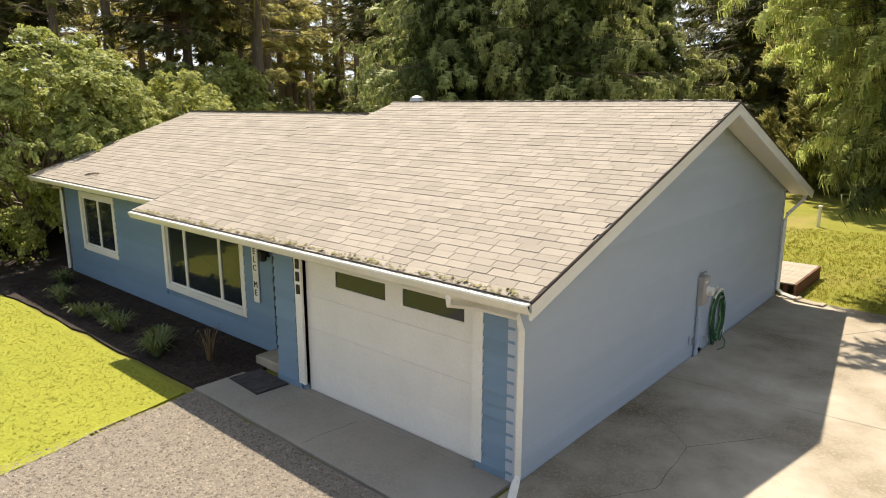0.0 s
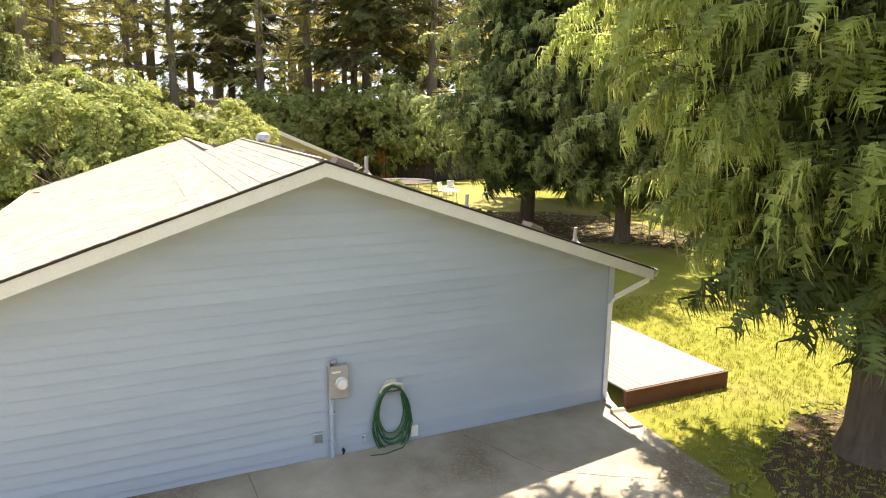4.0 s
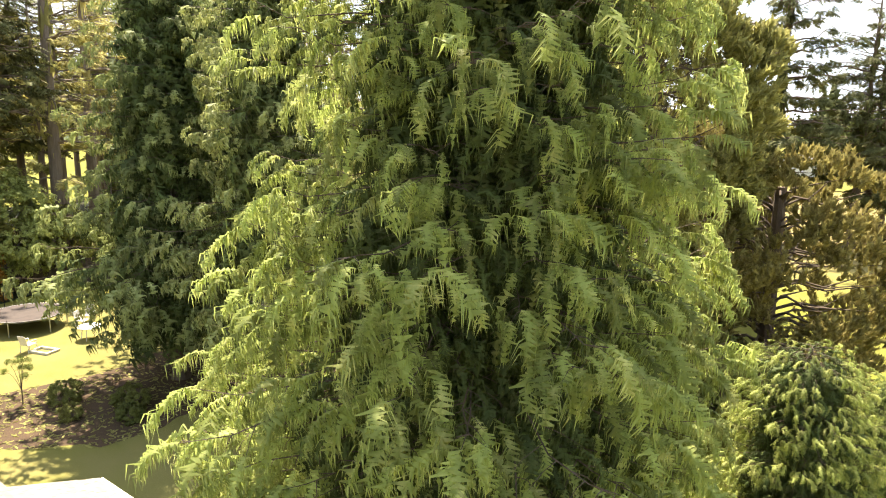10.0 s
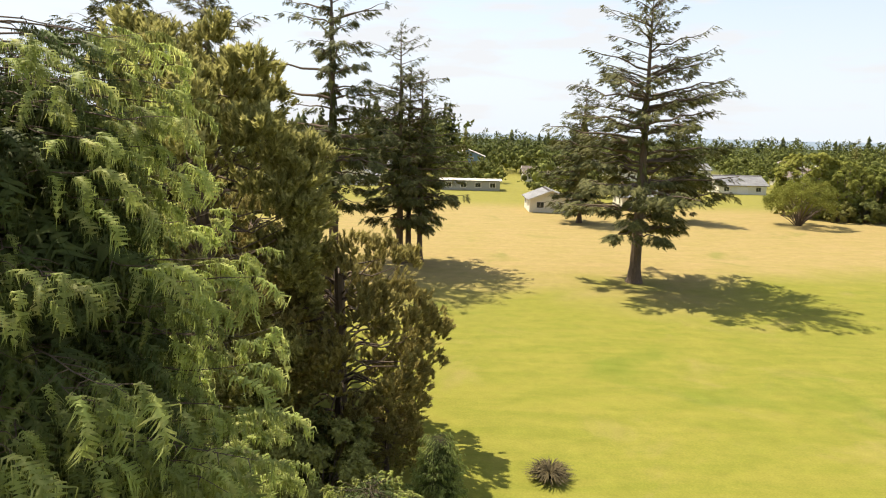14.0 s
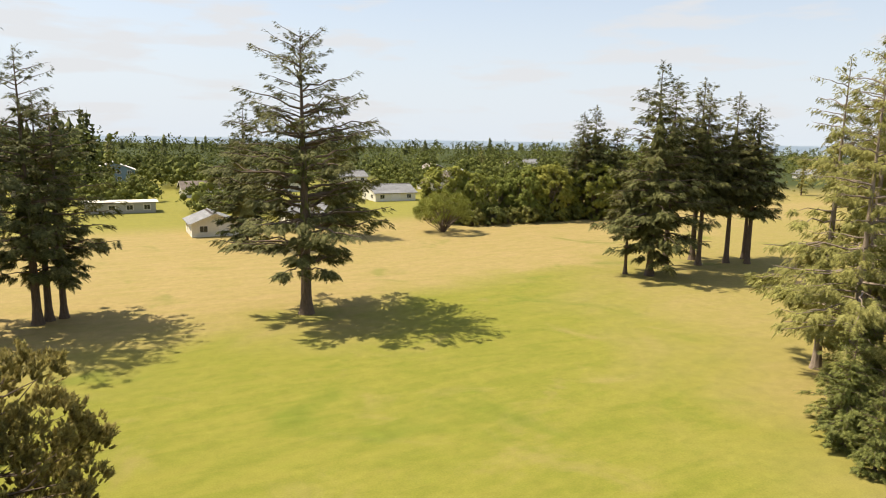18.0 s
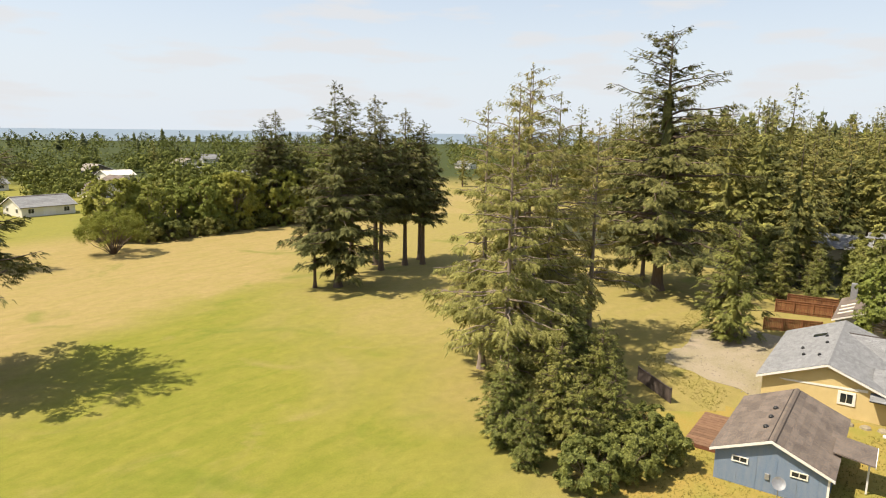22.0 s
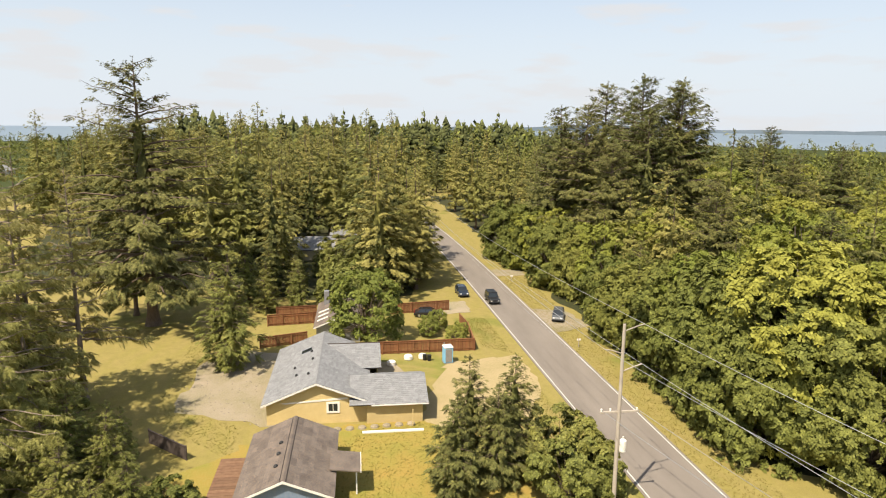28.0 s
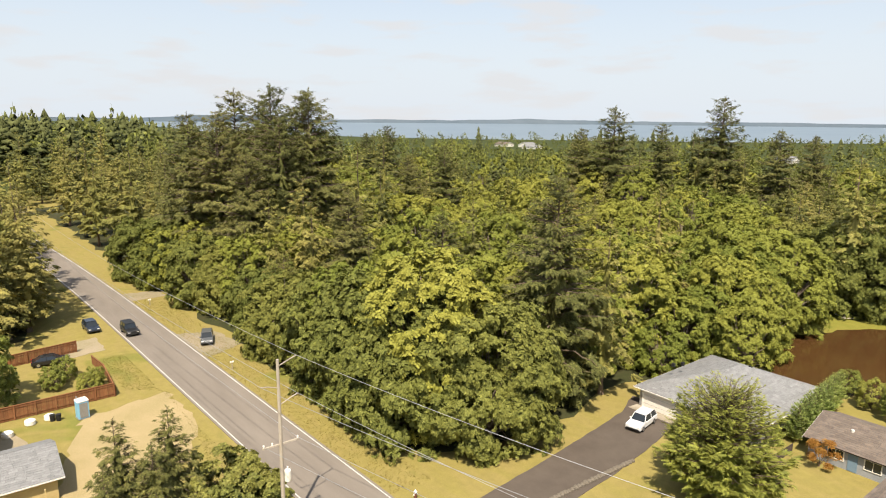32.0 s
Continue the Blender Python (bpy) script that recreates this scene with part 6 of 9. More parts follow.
for i, (nm, x0, x1, y0, y1, ax, wm, rm, lb) in enumerate(SUB):
    tall = 5.2 if "storey" in lb else 2.8
    h, rz = gable_house(nm, x0, x1, y0, y1, tall, 0.08 if "row" in nm else 0.4, ax, wm, rm, lb, over=0.6, tab=(2.5, 0.8), seed=100 + i)
    tagged(h, group="houses beyond the fairway" if y0 > 0 else "houses near the bay")
    near_y, s = (y0, -1) if y0 > 0 else (y1, 1)
    k = int((x1 - x0) / 4)
    for j in range(k):
        cx = x0 + (j + 0.5) * (x1 - x0) / k
        if j % 2 == 0 or "row" in nm:
            pane_window(h, (cx, near_y, 1.5), 1.5, 1.2, 'x', s, trim=0.15)
        else:
            part("garage_door", boxm(cx - 1.6, min(near_y, near_y + s * 0.08), 0, cx + 1.6, max(near_y, near_y + s * 0.08), 2.2), M_WHITE, h)
        if tall > 4:
            pane_window(h, (cx, near_y, 4.0), 1.4, 1.1, 'x', s, trim=0.15)
    for j in range(2):
        cy = y0 + (j + 0.5) * (y1 - y0) / 2
        pane_window(h, (x0, cy, 1.5), 1.4, 1.1, 'y', -1, trim=0.15)

# ---- fences ----
def board_fence(name, pts, hgt, material, label, step=0.16, rail_out=0.05):
    f = thing(name, (0, 0, 0), label, "fence", "cedar fences" if material == M_FENCE else "")
    bd = None
    for (xa, ya), (xb, yb) in zip(pts, pts[1:]):
        L = math.hypot(xb - xa, yb - ya)
        ang = math.degrees(math.atan2(yb - ya, xb - xa))
        n = int(L / step)
        if bd is None:
            b_ = boxm(0, -0.012, 0.04, step - 0.012, 0.012, hgt)
            bd = bpy.data.meshes.new("board")
            b_.to_mesh(bd), b_.free(), bd.materials.append(material)
            p_ = boxm(-0.06, -0.06, -0.1, 0.06, 0.06, hgt + 0.12, 0.01)
            pm = bpy.data.meshes.new("post")
            p_.to_mesh(pm), p_.free(), pm.materials.append(material)
        for i in range(n):
            ob = new("board", bd)
            ob.parent = f
            ob.matrix_world = pose(xa + (xb - xa) * i / n, ya + (yb - ya) * i / n, 0, 0, 0, ang)
        m_ = int(L / 2.4) + 1
        for i in range(m_ + 1):
            ob = new("post", pm)
            ob.parent = f
            ob.matrix_world = pose(xa + (xb - xa) * i / m_, ya + (yb - ya) * i / m_, 0, 0, 0, ang) @ Matrix.Translation((0, -0.07, 0))
        for z in (0.35, hgt - 0.3, hgt):
            r_ = part("rail", boxm(0, -0.07, z, L, -0.013 if z < hgt else 0.07, z + 0.07), material, f)
            r_.matrix_world = pose(xa, ya, 0, 0, 0, ang)
    return f


board_fence("fence", [(94.1, 8.6), (94.5, -6.6)], 1.75, M_FENCE, "red-brown cedar board fence behind the plot", 0.2)
board_fence("fence", [(94.6, -6.7), (103.5, -7.2), (108.5, -6.6)], 1.3, M_FENCE, "low cedar fence along the road", 0.22)
board_fence("fence", [(113.6, 5.0), (115.4, -5.8)], 1.75, M_FENCE, "cedar board fence behind the parked car", 0.2)
board_fence("fence", [(98.2, 23.6), (100.4, 17.2)], 1.6, M_FENCE, "cedar board fence at the grass edge", 0.2)
board_fence("fence", [(108.8, 23.9), (110.2, 14.6)], 1.8, M_FENCE, "cedar board fence with a trellis top", 0.2)
board_fence("fence", [(113.0, 23.0), (113.6, 16.6)], 1.9, M_FENCE, "tall cedar board fence among spruces", 0.2)
board_fence("grey_fence", [(-43.5, 18), (-44.2, 25.6), (-43, 36)], 1.7, M_OLDFENCE, "weathered grey board fence under the trees", 0.2)
board_fence("grey_fence", [(66.5, 26.0), (70.5, 30.5)], 1.4, M_OLDFENCE, "leaning grey board fence by the clump", 0.22)


# ---- vehicles ----
def paint(name, c, rough=0.25):
    return mat(name, c, tuple(v * 0.9 for v in c), rough, 2, 60, 0.0, spec=0.6, vary=0.0)


M_TYRE = mat("tyre_rubber", (0.010, 0.010, 0.010), (0.025, 0.025, 0.025), 0.85, 5, 60, 0.1)
M_RIM = mat("alloy_rim", (0.5, 0.5, 0.5), (0.4, 0.4, 0.4), 0.35, 5, 60, 0.0, metal=0.9)
M_LAMP = mat("lamp_lens", (0.7, 0.7, 0.68), (0.6, 0.6, 0.6), 0.15, 5, 60, 0.0, spec=0.7)
M_TAIL = mat("tail_lens", (0.35, 0.02, 0.02), (0.3, 0.015, 0.015), 0.2, 5, 60, 0.0, spec=0.7)


def car(name, x, y, turn, body, label, L=4.6, W=1.84, H=1.68, kind_="suv"):
    """A car pointing along its own +x."""
    c = thing(name, (x, y, 0.0), label, "car", "", "", turn)
    w = W / 2
    if kind_ == "sedan":
        side = [(-L / 2, 0.32), (-L / 2, 0.78), (-L / 2 + 0.12, 0.9), (L / 2 - 0.9, 0.88), (L / 2 - 0.1, 0.72), (L / 2, 0.55), (L / 2 - 0.05, 0.3)]
        cab = [(-L / 2 + 0.5, 0.89), (-L / 2 + 1.15, H - 0.06), (-L / 2 + 1.5, H), (0.35, H), (L / 2 - 1.2, 0.89)]
    elif kind_ == "jeep":
        side = [(-L / 2, 0.45), (-L / 2, 1.05), (L / 2 - 1.55, 1.05), (L / 2 - 0.12, 1.0), (L / 2, 0.9), (L / 2, 0.45)]
        cab = [(-L / 2 + 0.03, 1.05), (-L / 2 + 0.1, H - 0.04), (-L / 2 + 0.2, H), (L / 2 - 1.85, H), (L / 2 - 1.55, 1.05)]
    else:
        side = [(-L / 2, 0.35), (-L / 2, 0.95), (-L / 2 + 0.08, 1.02), (L / 2 - 1.05, 0.98), (L / 2 - 0.15, 0.85), (L / 2, 0.62), (L / 2 - 0.03, 0.34)]
        cab = [(-L / 2 + 0.1, 1.0), (-L / 2 + 0.42, H - 0.08), (-L / 2 + 0.75, H), (0.45, H - 0.02), (L / 2 - 1.25, 0.98)]
    bm = prismm(side, -w, w, 'y')
    bmesh.ops.bevel(bm, geom=bm.edges[:], offset=0.06, segments=2, affect='EDGES', profile=0.6)
    part("body", bm, body, c)
    bm = bmesh.new()
    lo = [bm.verts.new((px, s * (w - 0.05 - 0.17 * (pz - cab[0][1]) / (H - cab[0][1])), pz)) for s in (-1, 1) for px, pz in cab]
    k = len(cab)
    bm.faces.new(lo[:k]), bm.faces.new(lo[k:][::-1])
    for i in range(k):
        bm.faces.new((lo[i], lo[k + i], lo[k + (i + 1) % k], lo[(i + 1) % k]))
    bmesh.ops.recalc_face_normals(bm, faces=bm.faces[:])
    part("glasshouse", bm, M_GLASS, c, "dark window glass")
    z0, z1 = cab[0][1], H
    part("roof", boxm(cab[2][0] - 0.05, -w + 0.2, H - 0.03, cab[3][0] + 0.08, w - 0.2, H + 0.035, 0.02), body, c)
    for s in (-1, 1):
        for (ax, az), (bx_, bz) in ((cab[0], cab[1]), (cab[-2], cab[-1])):
            part("pillar", tubem([(ax, s * (w - 0.06 - 0.17 * (az - z0) / (z1 - z0)), az), (bx_, s * (w - 0.06 - 0.17 * (bz - z0) / (z1 - z0)), bz)], 0.045, 5), body, c)
        mx_ = (cab[1][0] + cab[-2][0]) / 2
        part("pillar", tubem([(mx_, s * (w - 0.05), z0), (mx_, s * (w - 0.21), H)], 0.04, 5), body, c)
        part("door_mirror", boxm(L / 2 - 1.5, s * w - 0.02 if s > 0 else -w - 0.16, z0, L / 2 - 1.36, w + 0.16 if s > 0 else -w + 0.02, z0 + 0.14, 0.02), body, c)
        part("headlight", boxm(L / 2 - 0.12, s * (w - 0.3) - 0.17, 0.66, L / 2 + 0.01, s * (w - 0.3) + 0.17, 0.8, 0.02), M_LAMP, c)
        part("tail_light", boxm(-L / 2 - 0.01, s * (w - 0.2) - 0.1, 0.75, -L / 2 + 0.1, s * (w - 0.2) + 0.1, 0.95, 0.02), M_TAIL, c)
        for px in (-L / 2 + 0.85, L / 2 - 0.9):
            r_ = 0.40 if kind_ == "jeep" else 0.34
            bm = lathe(bmesh.new(), [(r_ * 0.6, -0.11), (r_ * 0.95, -0.11), (r_, -0.06), (r_, 0.06), (r_ * 0.95, 0.11), (r_ * 0.6, 0.11)], 18)
            bmesh.ops.rotate(bm, verts=bm.verts[:], matrix=Matrix.Rotation(radians(90), 3, 'X'))
            wh = part("wheel", bm, M_TYRE, c)
            wh.matrix_basis = pose(px, s * (w - 0.08), r_)
            bm = lathe(bmesh.new(), [(0.02, -0.118), (r_ * 0.4, -0.118), (r_ * 0.62, -0.115), (r_ * 0.62, 0.115), (r_ * 0.4, 0.118), (0.02, 0.118)], 12)
            bmesh.ops.rotate(bm, verts=bm.verts[:], matrix=Matrix.Rotation(radians(90), 3, 'X'))
            part("rim", bm, M_RIM, wh)
    part("front_bumper", boxm(L / 2 - 0.08, -w + 0.12, 0.34, L / 2 + 0.05, w - 0.12, 0.5, 0.02), M_BLACK, c)
    part("rear_bumper", boxm(-L / 2 - 0.05, -w + 0.12, 0.36, -L / 2 + 0.08, w - 0.12, 0.54, 0.02), M_BLACK, c)
    if kind_ == "jeep":
        bm = lathe(bmesh.new(), [(0.05, -0.1), (0.38, -0.1), (0.4, 0.0), (0.38, 0.1), (0.05, 0.1)], 16)
        bmesh.ops.rotate(bm, verts=bm.verts[:], matrix=Matrix.Rotation(radians(90), 3, 'Y'))
        part("spare_wheel", bm, M_TYRE, c).matrix_basis = pose(-L / 2 - 0.14, 0, 0.95)
    return c


car("parked_suv", 48.3, -53.6, 100, paint("white_car_paint", (0.75, 0.75, 0.74)), "white parked car with black window glass", kind_="suv").location.z = 0.02
car("parked_car", 108.4, -23.2, 160, paint("grey_car_paint", (0.10, 0.105, 0.11)), "dark grey car parked off the road", kind_="suv").location.z = 0.02
car("parked_car", 112.0, -1.9, 262, paint("black_car_paint", (0.014, 0.014, 0.016)), "black saloon parked by a cedar fence", 4.7, 1.82, 1.4, "sedan").location.z = 0.02
car("parked_suv", 125.6, -9.7, 183, paint("blue_car_paint", (0.02, 0.028, 0.045)), "dark blue car parked at the roadside", kind_="suv").location.z = -0.02
car("off_roader", 119.9, -14.4, 182, paint("black_jeep_paint", (0.016, 0.016, 0.017), 0.4), "black boxy off-road car on the asphalt", 4.5, 1.9, 1.85, "jeep").location.z = 0.05

# ---- street furniture ----
M_POLE = mat("pole_timber", (0.42, 0.37, 0.31), (0.33, 0.28, 0.23), 0.9, 2, 20, 0.3, stretch=(4, 4, 0.4))


def pole(name, x, y, hgt, label, full=True):
    p = thing(name, (x, y, 0), label, "utility pole", "utility poles")
    part("post", tubem([(0, 0, -0.2), (0, 0, hgt * 0.5), (0, 0, hgt)], [0.19, 0.16, 0.12], 10), M_POLE, p)
    if full:
        for a, z, dy, dx in (("bracket", hgt - 0.25, -1.9, 0.5), ("bracket", hgt - 2.1, 1.5, 0.0), ("bracket", hgt - 3.6, -1.9, 0.5)):
            part(a, tubem([(0, 0, z - 0.35), (dx * 0.5, dy * 0.6, z - 0.05), (dx, dy, z + 0.05)], 0.05, 6), M_POLE, p)
        ca = part("crossarm", boxm(-0.06, -1.6, hgt - 7.45, 0.06, 1.6, hgt - 7.3, 0.01), M_POLE, p)
        for yy in (-1.5, 0.75, 1.5):
            part("insulator", lathe(bmesh.new(), [(0.03, 0), (0.08, 0.05), (0.05, 0.12), (0.09, 0.17), (0.05, 0.25), (0, 0.26)], 8, (0, yy, hgt - 7.3)), M_WHITE, ca)
        tr = part("transformer", lathe(bmesh.new(), [(0, 0), (0.26, 0), (0.28, 0.05), (0.28, 0.95), (0.22, 1.02), (0, 1.05)], 14, (-0.1, -0.45, hgt - 10.8)), M_WHITE, p, "pale grey transformer can")
        part("bushing", lathe(bmesh.new(), [(0.05, 0), (0.09, 0.08), (0.05, 0.16), (0.08, 0.24), (0, 0.28)], 8, (-0.1, -0.45, hgt - 9.76)), M_WHITE, tr)
    else:
        part("crossarm", boxm(-0.06, -1.4, hgt - 1.6, 0.06, 1.4, hgt - 1.45, 0.01), M_POLE, p)
        part("transformer", lathe(bmesh.new(), [(0, 0), (0.26, 0), (0.28, 0.05), (0.28, 0.95), (0, 1.0)], 12, (-0.4, -0.1, hgt - 5.2)), M_WHITE, p)
    return p


pole("utility_pole", 54.0, -11.2, 16.2, "weathered timber utility pole with brackets and a transformer")
pole("utility_pole", 198.8, -8.6, 13.0, "distant timber utility pole by the road", False)
pole("utility_pole", 6.0, -24.6, 15.5, "weathered timber utility pole beside the drive", False)


def wire(a, b, sag, r=0.022):
    pts = [Vector(a).lerp(Vector(b), i / 16) - UP * (sag * 4 * (i / 16) * (1 - i / 16)) for i in range(17)]
    single("power_line", tubem(pts, r, 4), M_GREY, "thin overhead power line between timber poles", "cable", "power lines")


for a, b, s in (((54.5, -13.1, 16.0), (198.8, -10.0, 12.4), 1.6), ((54, -9.7, 14.15), (198.8, -7.2, 11.6), 1.5), ((54.5, -13.1, 12.65), (198.8, -8.6, 9.5), 1.5), ((54.5, -13.1, 16.0), (6, -26.0, 15.2), 0.7),
                ((54, -9.7, 14.15), (6, -23.2, 14.3), 0.7), ((54.5, -13.1, 12.65), (6, -24.6, 11.5), 0.7), ((54, -12.7, 9.0), (6, -25.5, 9.5), 0.7), ((54, -9.7, 9.0), (6, -23.5, 9.4), 0.7), ((54, -12.7, 9.0), (198.8, -9.5, 8.5), 1.4)):
    wire(a, b, s)


def mailbox(x, y, turn, label, m_=None):
    b = thing("mailbox", (x, y, 0), label, "mailbox", "mailboxes", "", turn)
    part("post", boxm(-0.05, -0.05, -0.05, 0.05, 0.05, 1.0), M_POLE, b)
    part("box", prismm([(-0.1, 1.0), (0.1, 1.0), (0.1, 1.14), (0.06, 1.21), (-0.06, 1.21), (-0.1, 1.14)], -0.26, 0.26, 'x'), m_ or M_WHITE, b)
    part("flag", boxm(0.05, 0.1, 1.08, 0.09, 0.115, 1.26), M_TAIL, b)


mailbox(94.5, -22.0, 90, "white mailbox on a timber post"), mailbox(135.5, -21.6, 90, "white mailbox at the road edge")
hyd = thing("fire_hydrant", (52.2, -23.6, 0), "red fire hydrant with a white cap in the verge", "hydrant")
part("barrel", lathe(bmesh.new(), [(0, 0), (0.2, 0), (0.2, 0.06), (0.14, 0.08), (0.14, 0.6), (0.18, 0.63), (0, 0.64)], 12), M_RUST, hyd)
part("bonnet", lathe(bmesh.new(), [(0, 0), (0.17, 0), (0.16, 0.12), (0.08, 0.22), (0.05, 0.3), (0, 0.3)], 12, (0, 0, 0.64)), M_WHITE, hyd)
for s in (-1, 1):
    part("outlet", tubem([(0, s * 0.1, 0.45), (0, s * 0.24, 0.45)], 0.07, 8), M_WHITE, hyd)

M_LOO = mat("pale_blue_plastic", (0.22, 0.48, 0.68), (0.20, 0.44, 0.62), 0.45, 2, 30, 0.02)
loo = thing("portable_toilet", (90.2, -2.2, 0), "pale blue portable toilet with a white roof", "portable toilet", "", "", 8)
part("body", boxm(-0.6, -0.6, 0.1, 0.6, 0.6, 2.1, 0.04), M_LOO, loo)
part("roof", boxm(-0.66, -0.66, 2.1, 0.66, 0.66, 2.34, 0.1), M_WHITE, loo)
part("door", boxm(-0.63, -0.45, 0.2, -0.6, 0.45, 2.0, 0.01), M_GREY, loo)
part("base", boxm(-0.66, -0.66, 0.0, 0.66, 0.66, 0.1, 0.01), M_GREY, loo)
part("vent_pipe", tubem([(0.4, 0.4, 2.2), (0.4, 0.4, 2.65)], 0.06, 8), M_GREY, loo)
for x, y in ((91.0, 0.2), (91.3, 0.8)):
    single("bin", lathe(bmesh.new(), [(0, 0), (0.25, 0), (0.3, 0.75), (0.33, 0.78), (0, 0.8)], 12), M_BLACK, "black plastic bin beside a fence", "bin", "bins", at=(x, y, 0))

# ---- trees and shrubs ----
cedar = weeping("cedar_tree", 18.4, 4.7, 11, M_CEDAR, M_SHADECEDAR, M_BARK, 480, 0.21, 0.74, shape=0.31, base=0.19, trunk_r=0.36, inner=1700, rag=0.16, foot=0.44, clump=0.4, label="tall weeping cedar with drooping bright green fronds")
shelve(cedar, -0.65, 19.1, 1.0, 40)
cedar2 = weeping("cedar_tree", 20.0, 4.5, 12, M_CEDAR2, M_SHADECEDAR, M_BARK, 280, 0.32, 0.85, forms=FRONDS_FAR, inner=900, shape=0.55, rag=0.42, base=0.15, trunk_r=0.32, label="dark green drooping cedar on needle litter")
shelve(cedar2, -21.8, 25.9, 1.0, 10, group="cedars behind the house")
for x, y, s, a in ((-16.5, 27.3, 0.95, 150), (-29.5, 34, 1.1, 80), (-17.5, 37, 0.95, 200)):
    put(cedar2, x, y, s, a, group="cedars behind the house")
put(cedar2, -30.5, 2.2, 0.82, 200, label="bright green weeping cedar beside willow bushes")
put(cedar, 4.1, 24.4, 0.44, 90, label="young light green weeping cedar beside the tall one")
# lone and grouped spruces on the fairway
sprA = conifer("spruce_tree", 31.8, 11.0, 21, M_SPRUCE3, M_BARK, SPRUCE_FORM, 40, 7, 84, 1.05, core=0.06, base=0.18, droop=0.09, lift=0.14, gap=0.45, hang=0.35, shape=0.48, trunk_r=0.62, label="tall open spruce standing alone on the fairway")
shelve(sprA, 26.6, 82.7, 1.0, 0)
sprC = conifer("spruce_tree", 32.0, 8.6, 22, M_SPRUCE3, M_BARK, SPRUCE_FORM, 44, 8, 48, 1.3, base=0.09, droop=0.16, lift=0.12, gap=0.45, hang=0.4, shape=0.62, trunk_r=0.5, label="dense dark spruce on the fairway")
shelve(sprC, 80.7, 83.2, 1.0, 0, group="spruces on the fairway")
put(sprC, 48.6, 138.6, 0.74, 100, group="spruces on the fairway"), put(sprC, 29.6, 132.5, 0.82, 200, group="spruces on the fairway")
sprT = conifer("spruce_tree", 28.0, 6.2, 23, M_SPRUCE3, M_BARK, SPRUCE_FORM, 44, 7, 26, 1.25, base=0.32, droop=0.14, lift=0.1, gap=0.45, hang=0.32, shape=0.6, trunk_r=0.42, label="tall spruce with a bare lower trunk")
shelve(sprT, 94.7, 86.2, 1.0, 30, group="spruces on the fairway")
for x, y, s, a in ((78.1, 85.7, 0.62, 90), (100.9, 85.7, 1.02, 200), (103.6, 83.6, 0.95, 300), (97.5, 90, 1.1, 10), (107, 87, 0.9, 45), (89.5, 88.5, 1.08, 77), (118.5, 146.5, 0.98, 120), (123, 147, 1.05, 210), (127, 143, 0.85, 20)):
    put(sprT, x, y, s, a, group="spruces on the fairway")
sprE = conifer("spruce_tree", 41.0, 13.5, 24, M_SPRUCE2, M_BARK, SPRUCE_FORM, 48, 8, 84, 1.4, base=0.13, droop=0.16, lift=0.12, gap=0.55, hang=0.38, shape=0.55, core=0.2, trunk_r=0.85, label="very tall ragged spruce with a forked top")
shelve(sprE, 111.4, 41.8, 1.0, 0)
sprL = conifer("spruce_tree", 32.0, 8.0, 25, M_SPRUCE3, M_BARK, SPRUCE_FORM, 42, 6, 44, 1.15, core=0.1, base=0.2, droop=0.12, lift=0.12, gap=0.65, hang=0.45, shape=0.45, trunk_r=0.5, label="gaunt spruce with long uneven limbs")
shelve(sprL, -0.6, 90.1, 0.90, 0, group="gaunt spruces")
put(sprL, -8.4, 88.0, 1.32, 75, group="gaunt spruces"), put(sprL, 117.0, 46.1, 0.8, 30, group="gaunt spruces"), put(sprL, 0.4, 91.2, 0.85, 140, group="gaunt spruces"), put(sprL, 1.8, 91.8, 0.82, 260, group="gaunt spruces")

# the clump between fairway and plots, yellowed and lichened below
sprD = conifer("spruce_tree", 31.0, 6.4, 26, M_DRYPINE, M_GREYBARK, SPRUCE_FINE, 42, 6, 52, 1.05, core=0.05, base=0.10, droop=0.2, lift=0.12, gap=0.7, hang=0.65, shape=0.4, trunk_r=0.4, label="tall spruce with yellowing lichened boughs")
shelve(sprD, 66.4, 42.0, 1.0, 0, group="spruce clump")
for x, y, s, a in ((56.0, 37.8, 0.84, 70), (61.8, 40.4, 0.95, 140), (72.5, 44.7, 1.04, 220), (82.1, 40.9, 0.86, 300), (77.5, 44.0, 0.95, 20), (69.5, 40.6, 0.8, 190), (63.5, 45.0, 0.9, 111)):
    put(sprD, x, y, s, a, group="spruce clump")
for x, y, s, a in ((-31, 43.5, 0.85, 40), (-37, 51, 0.9, 160), (-27.5, 49, 0.8, 280)):
    put(sprD, x, y, s, a, group="pine wood")
bpine = broadleaf("pine_tree", 11.2, 4.8, 27, M_BRONZE, M_BARK, TUFT_FORM, 100, 5200, 0.46, base=0.08, billow=(0.12, 0.22), trunk_r=0.36, label="bronzed pine with bushy upturned shoots", low=True, shoots=True)
shelve(bpine, 0.2, 42.3, 1.0, 0)
put(bpine, -6.0, 47, 1.1, 130), put(bpine, 3.0, 39.4, 0.34, 60), put(cedar, 5.6, 34.6, 0.27, 70, -0.6, label="low drooping cedar beside a bronzed pine")
cpine = broadleaf("pine_tree", 21.5, 5.0, 66, M_CANDLE, M_BARK, TUFT_FORM, 110, 9000, 0.62, base=0.06, trunk_r=0.35, label="tall olive-green pine with upright candle shoots", low=True, shoots=True)
shelve(cpine, -5.2, 38.4, 1.0, 0)

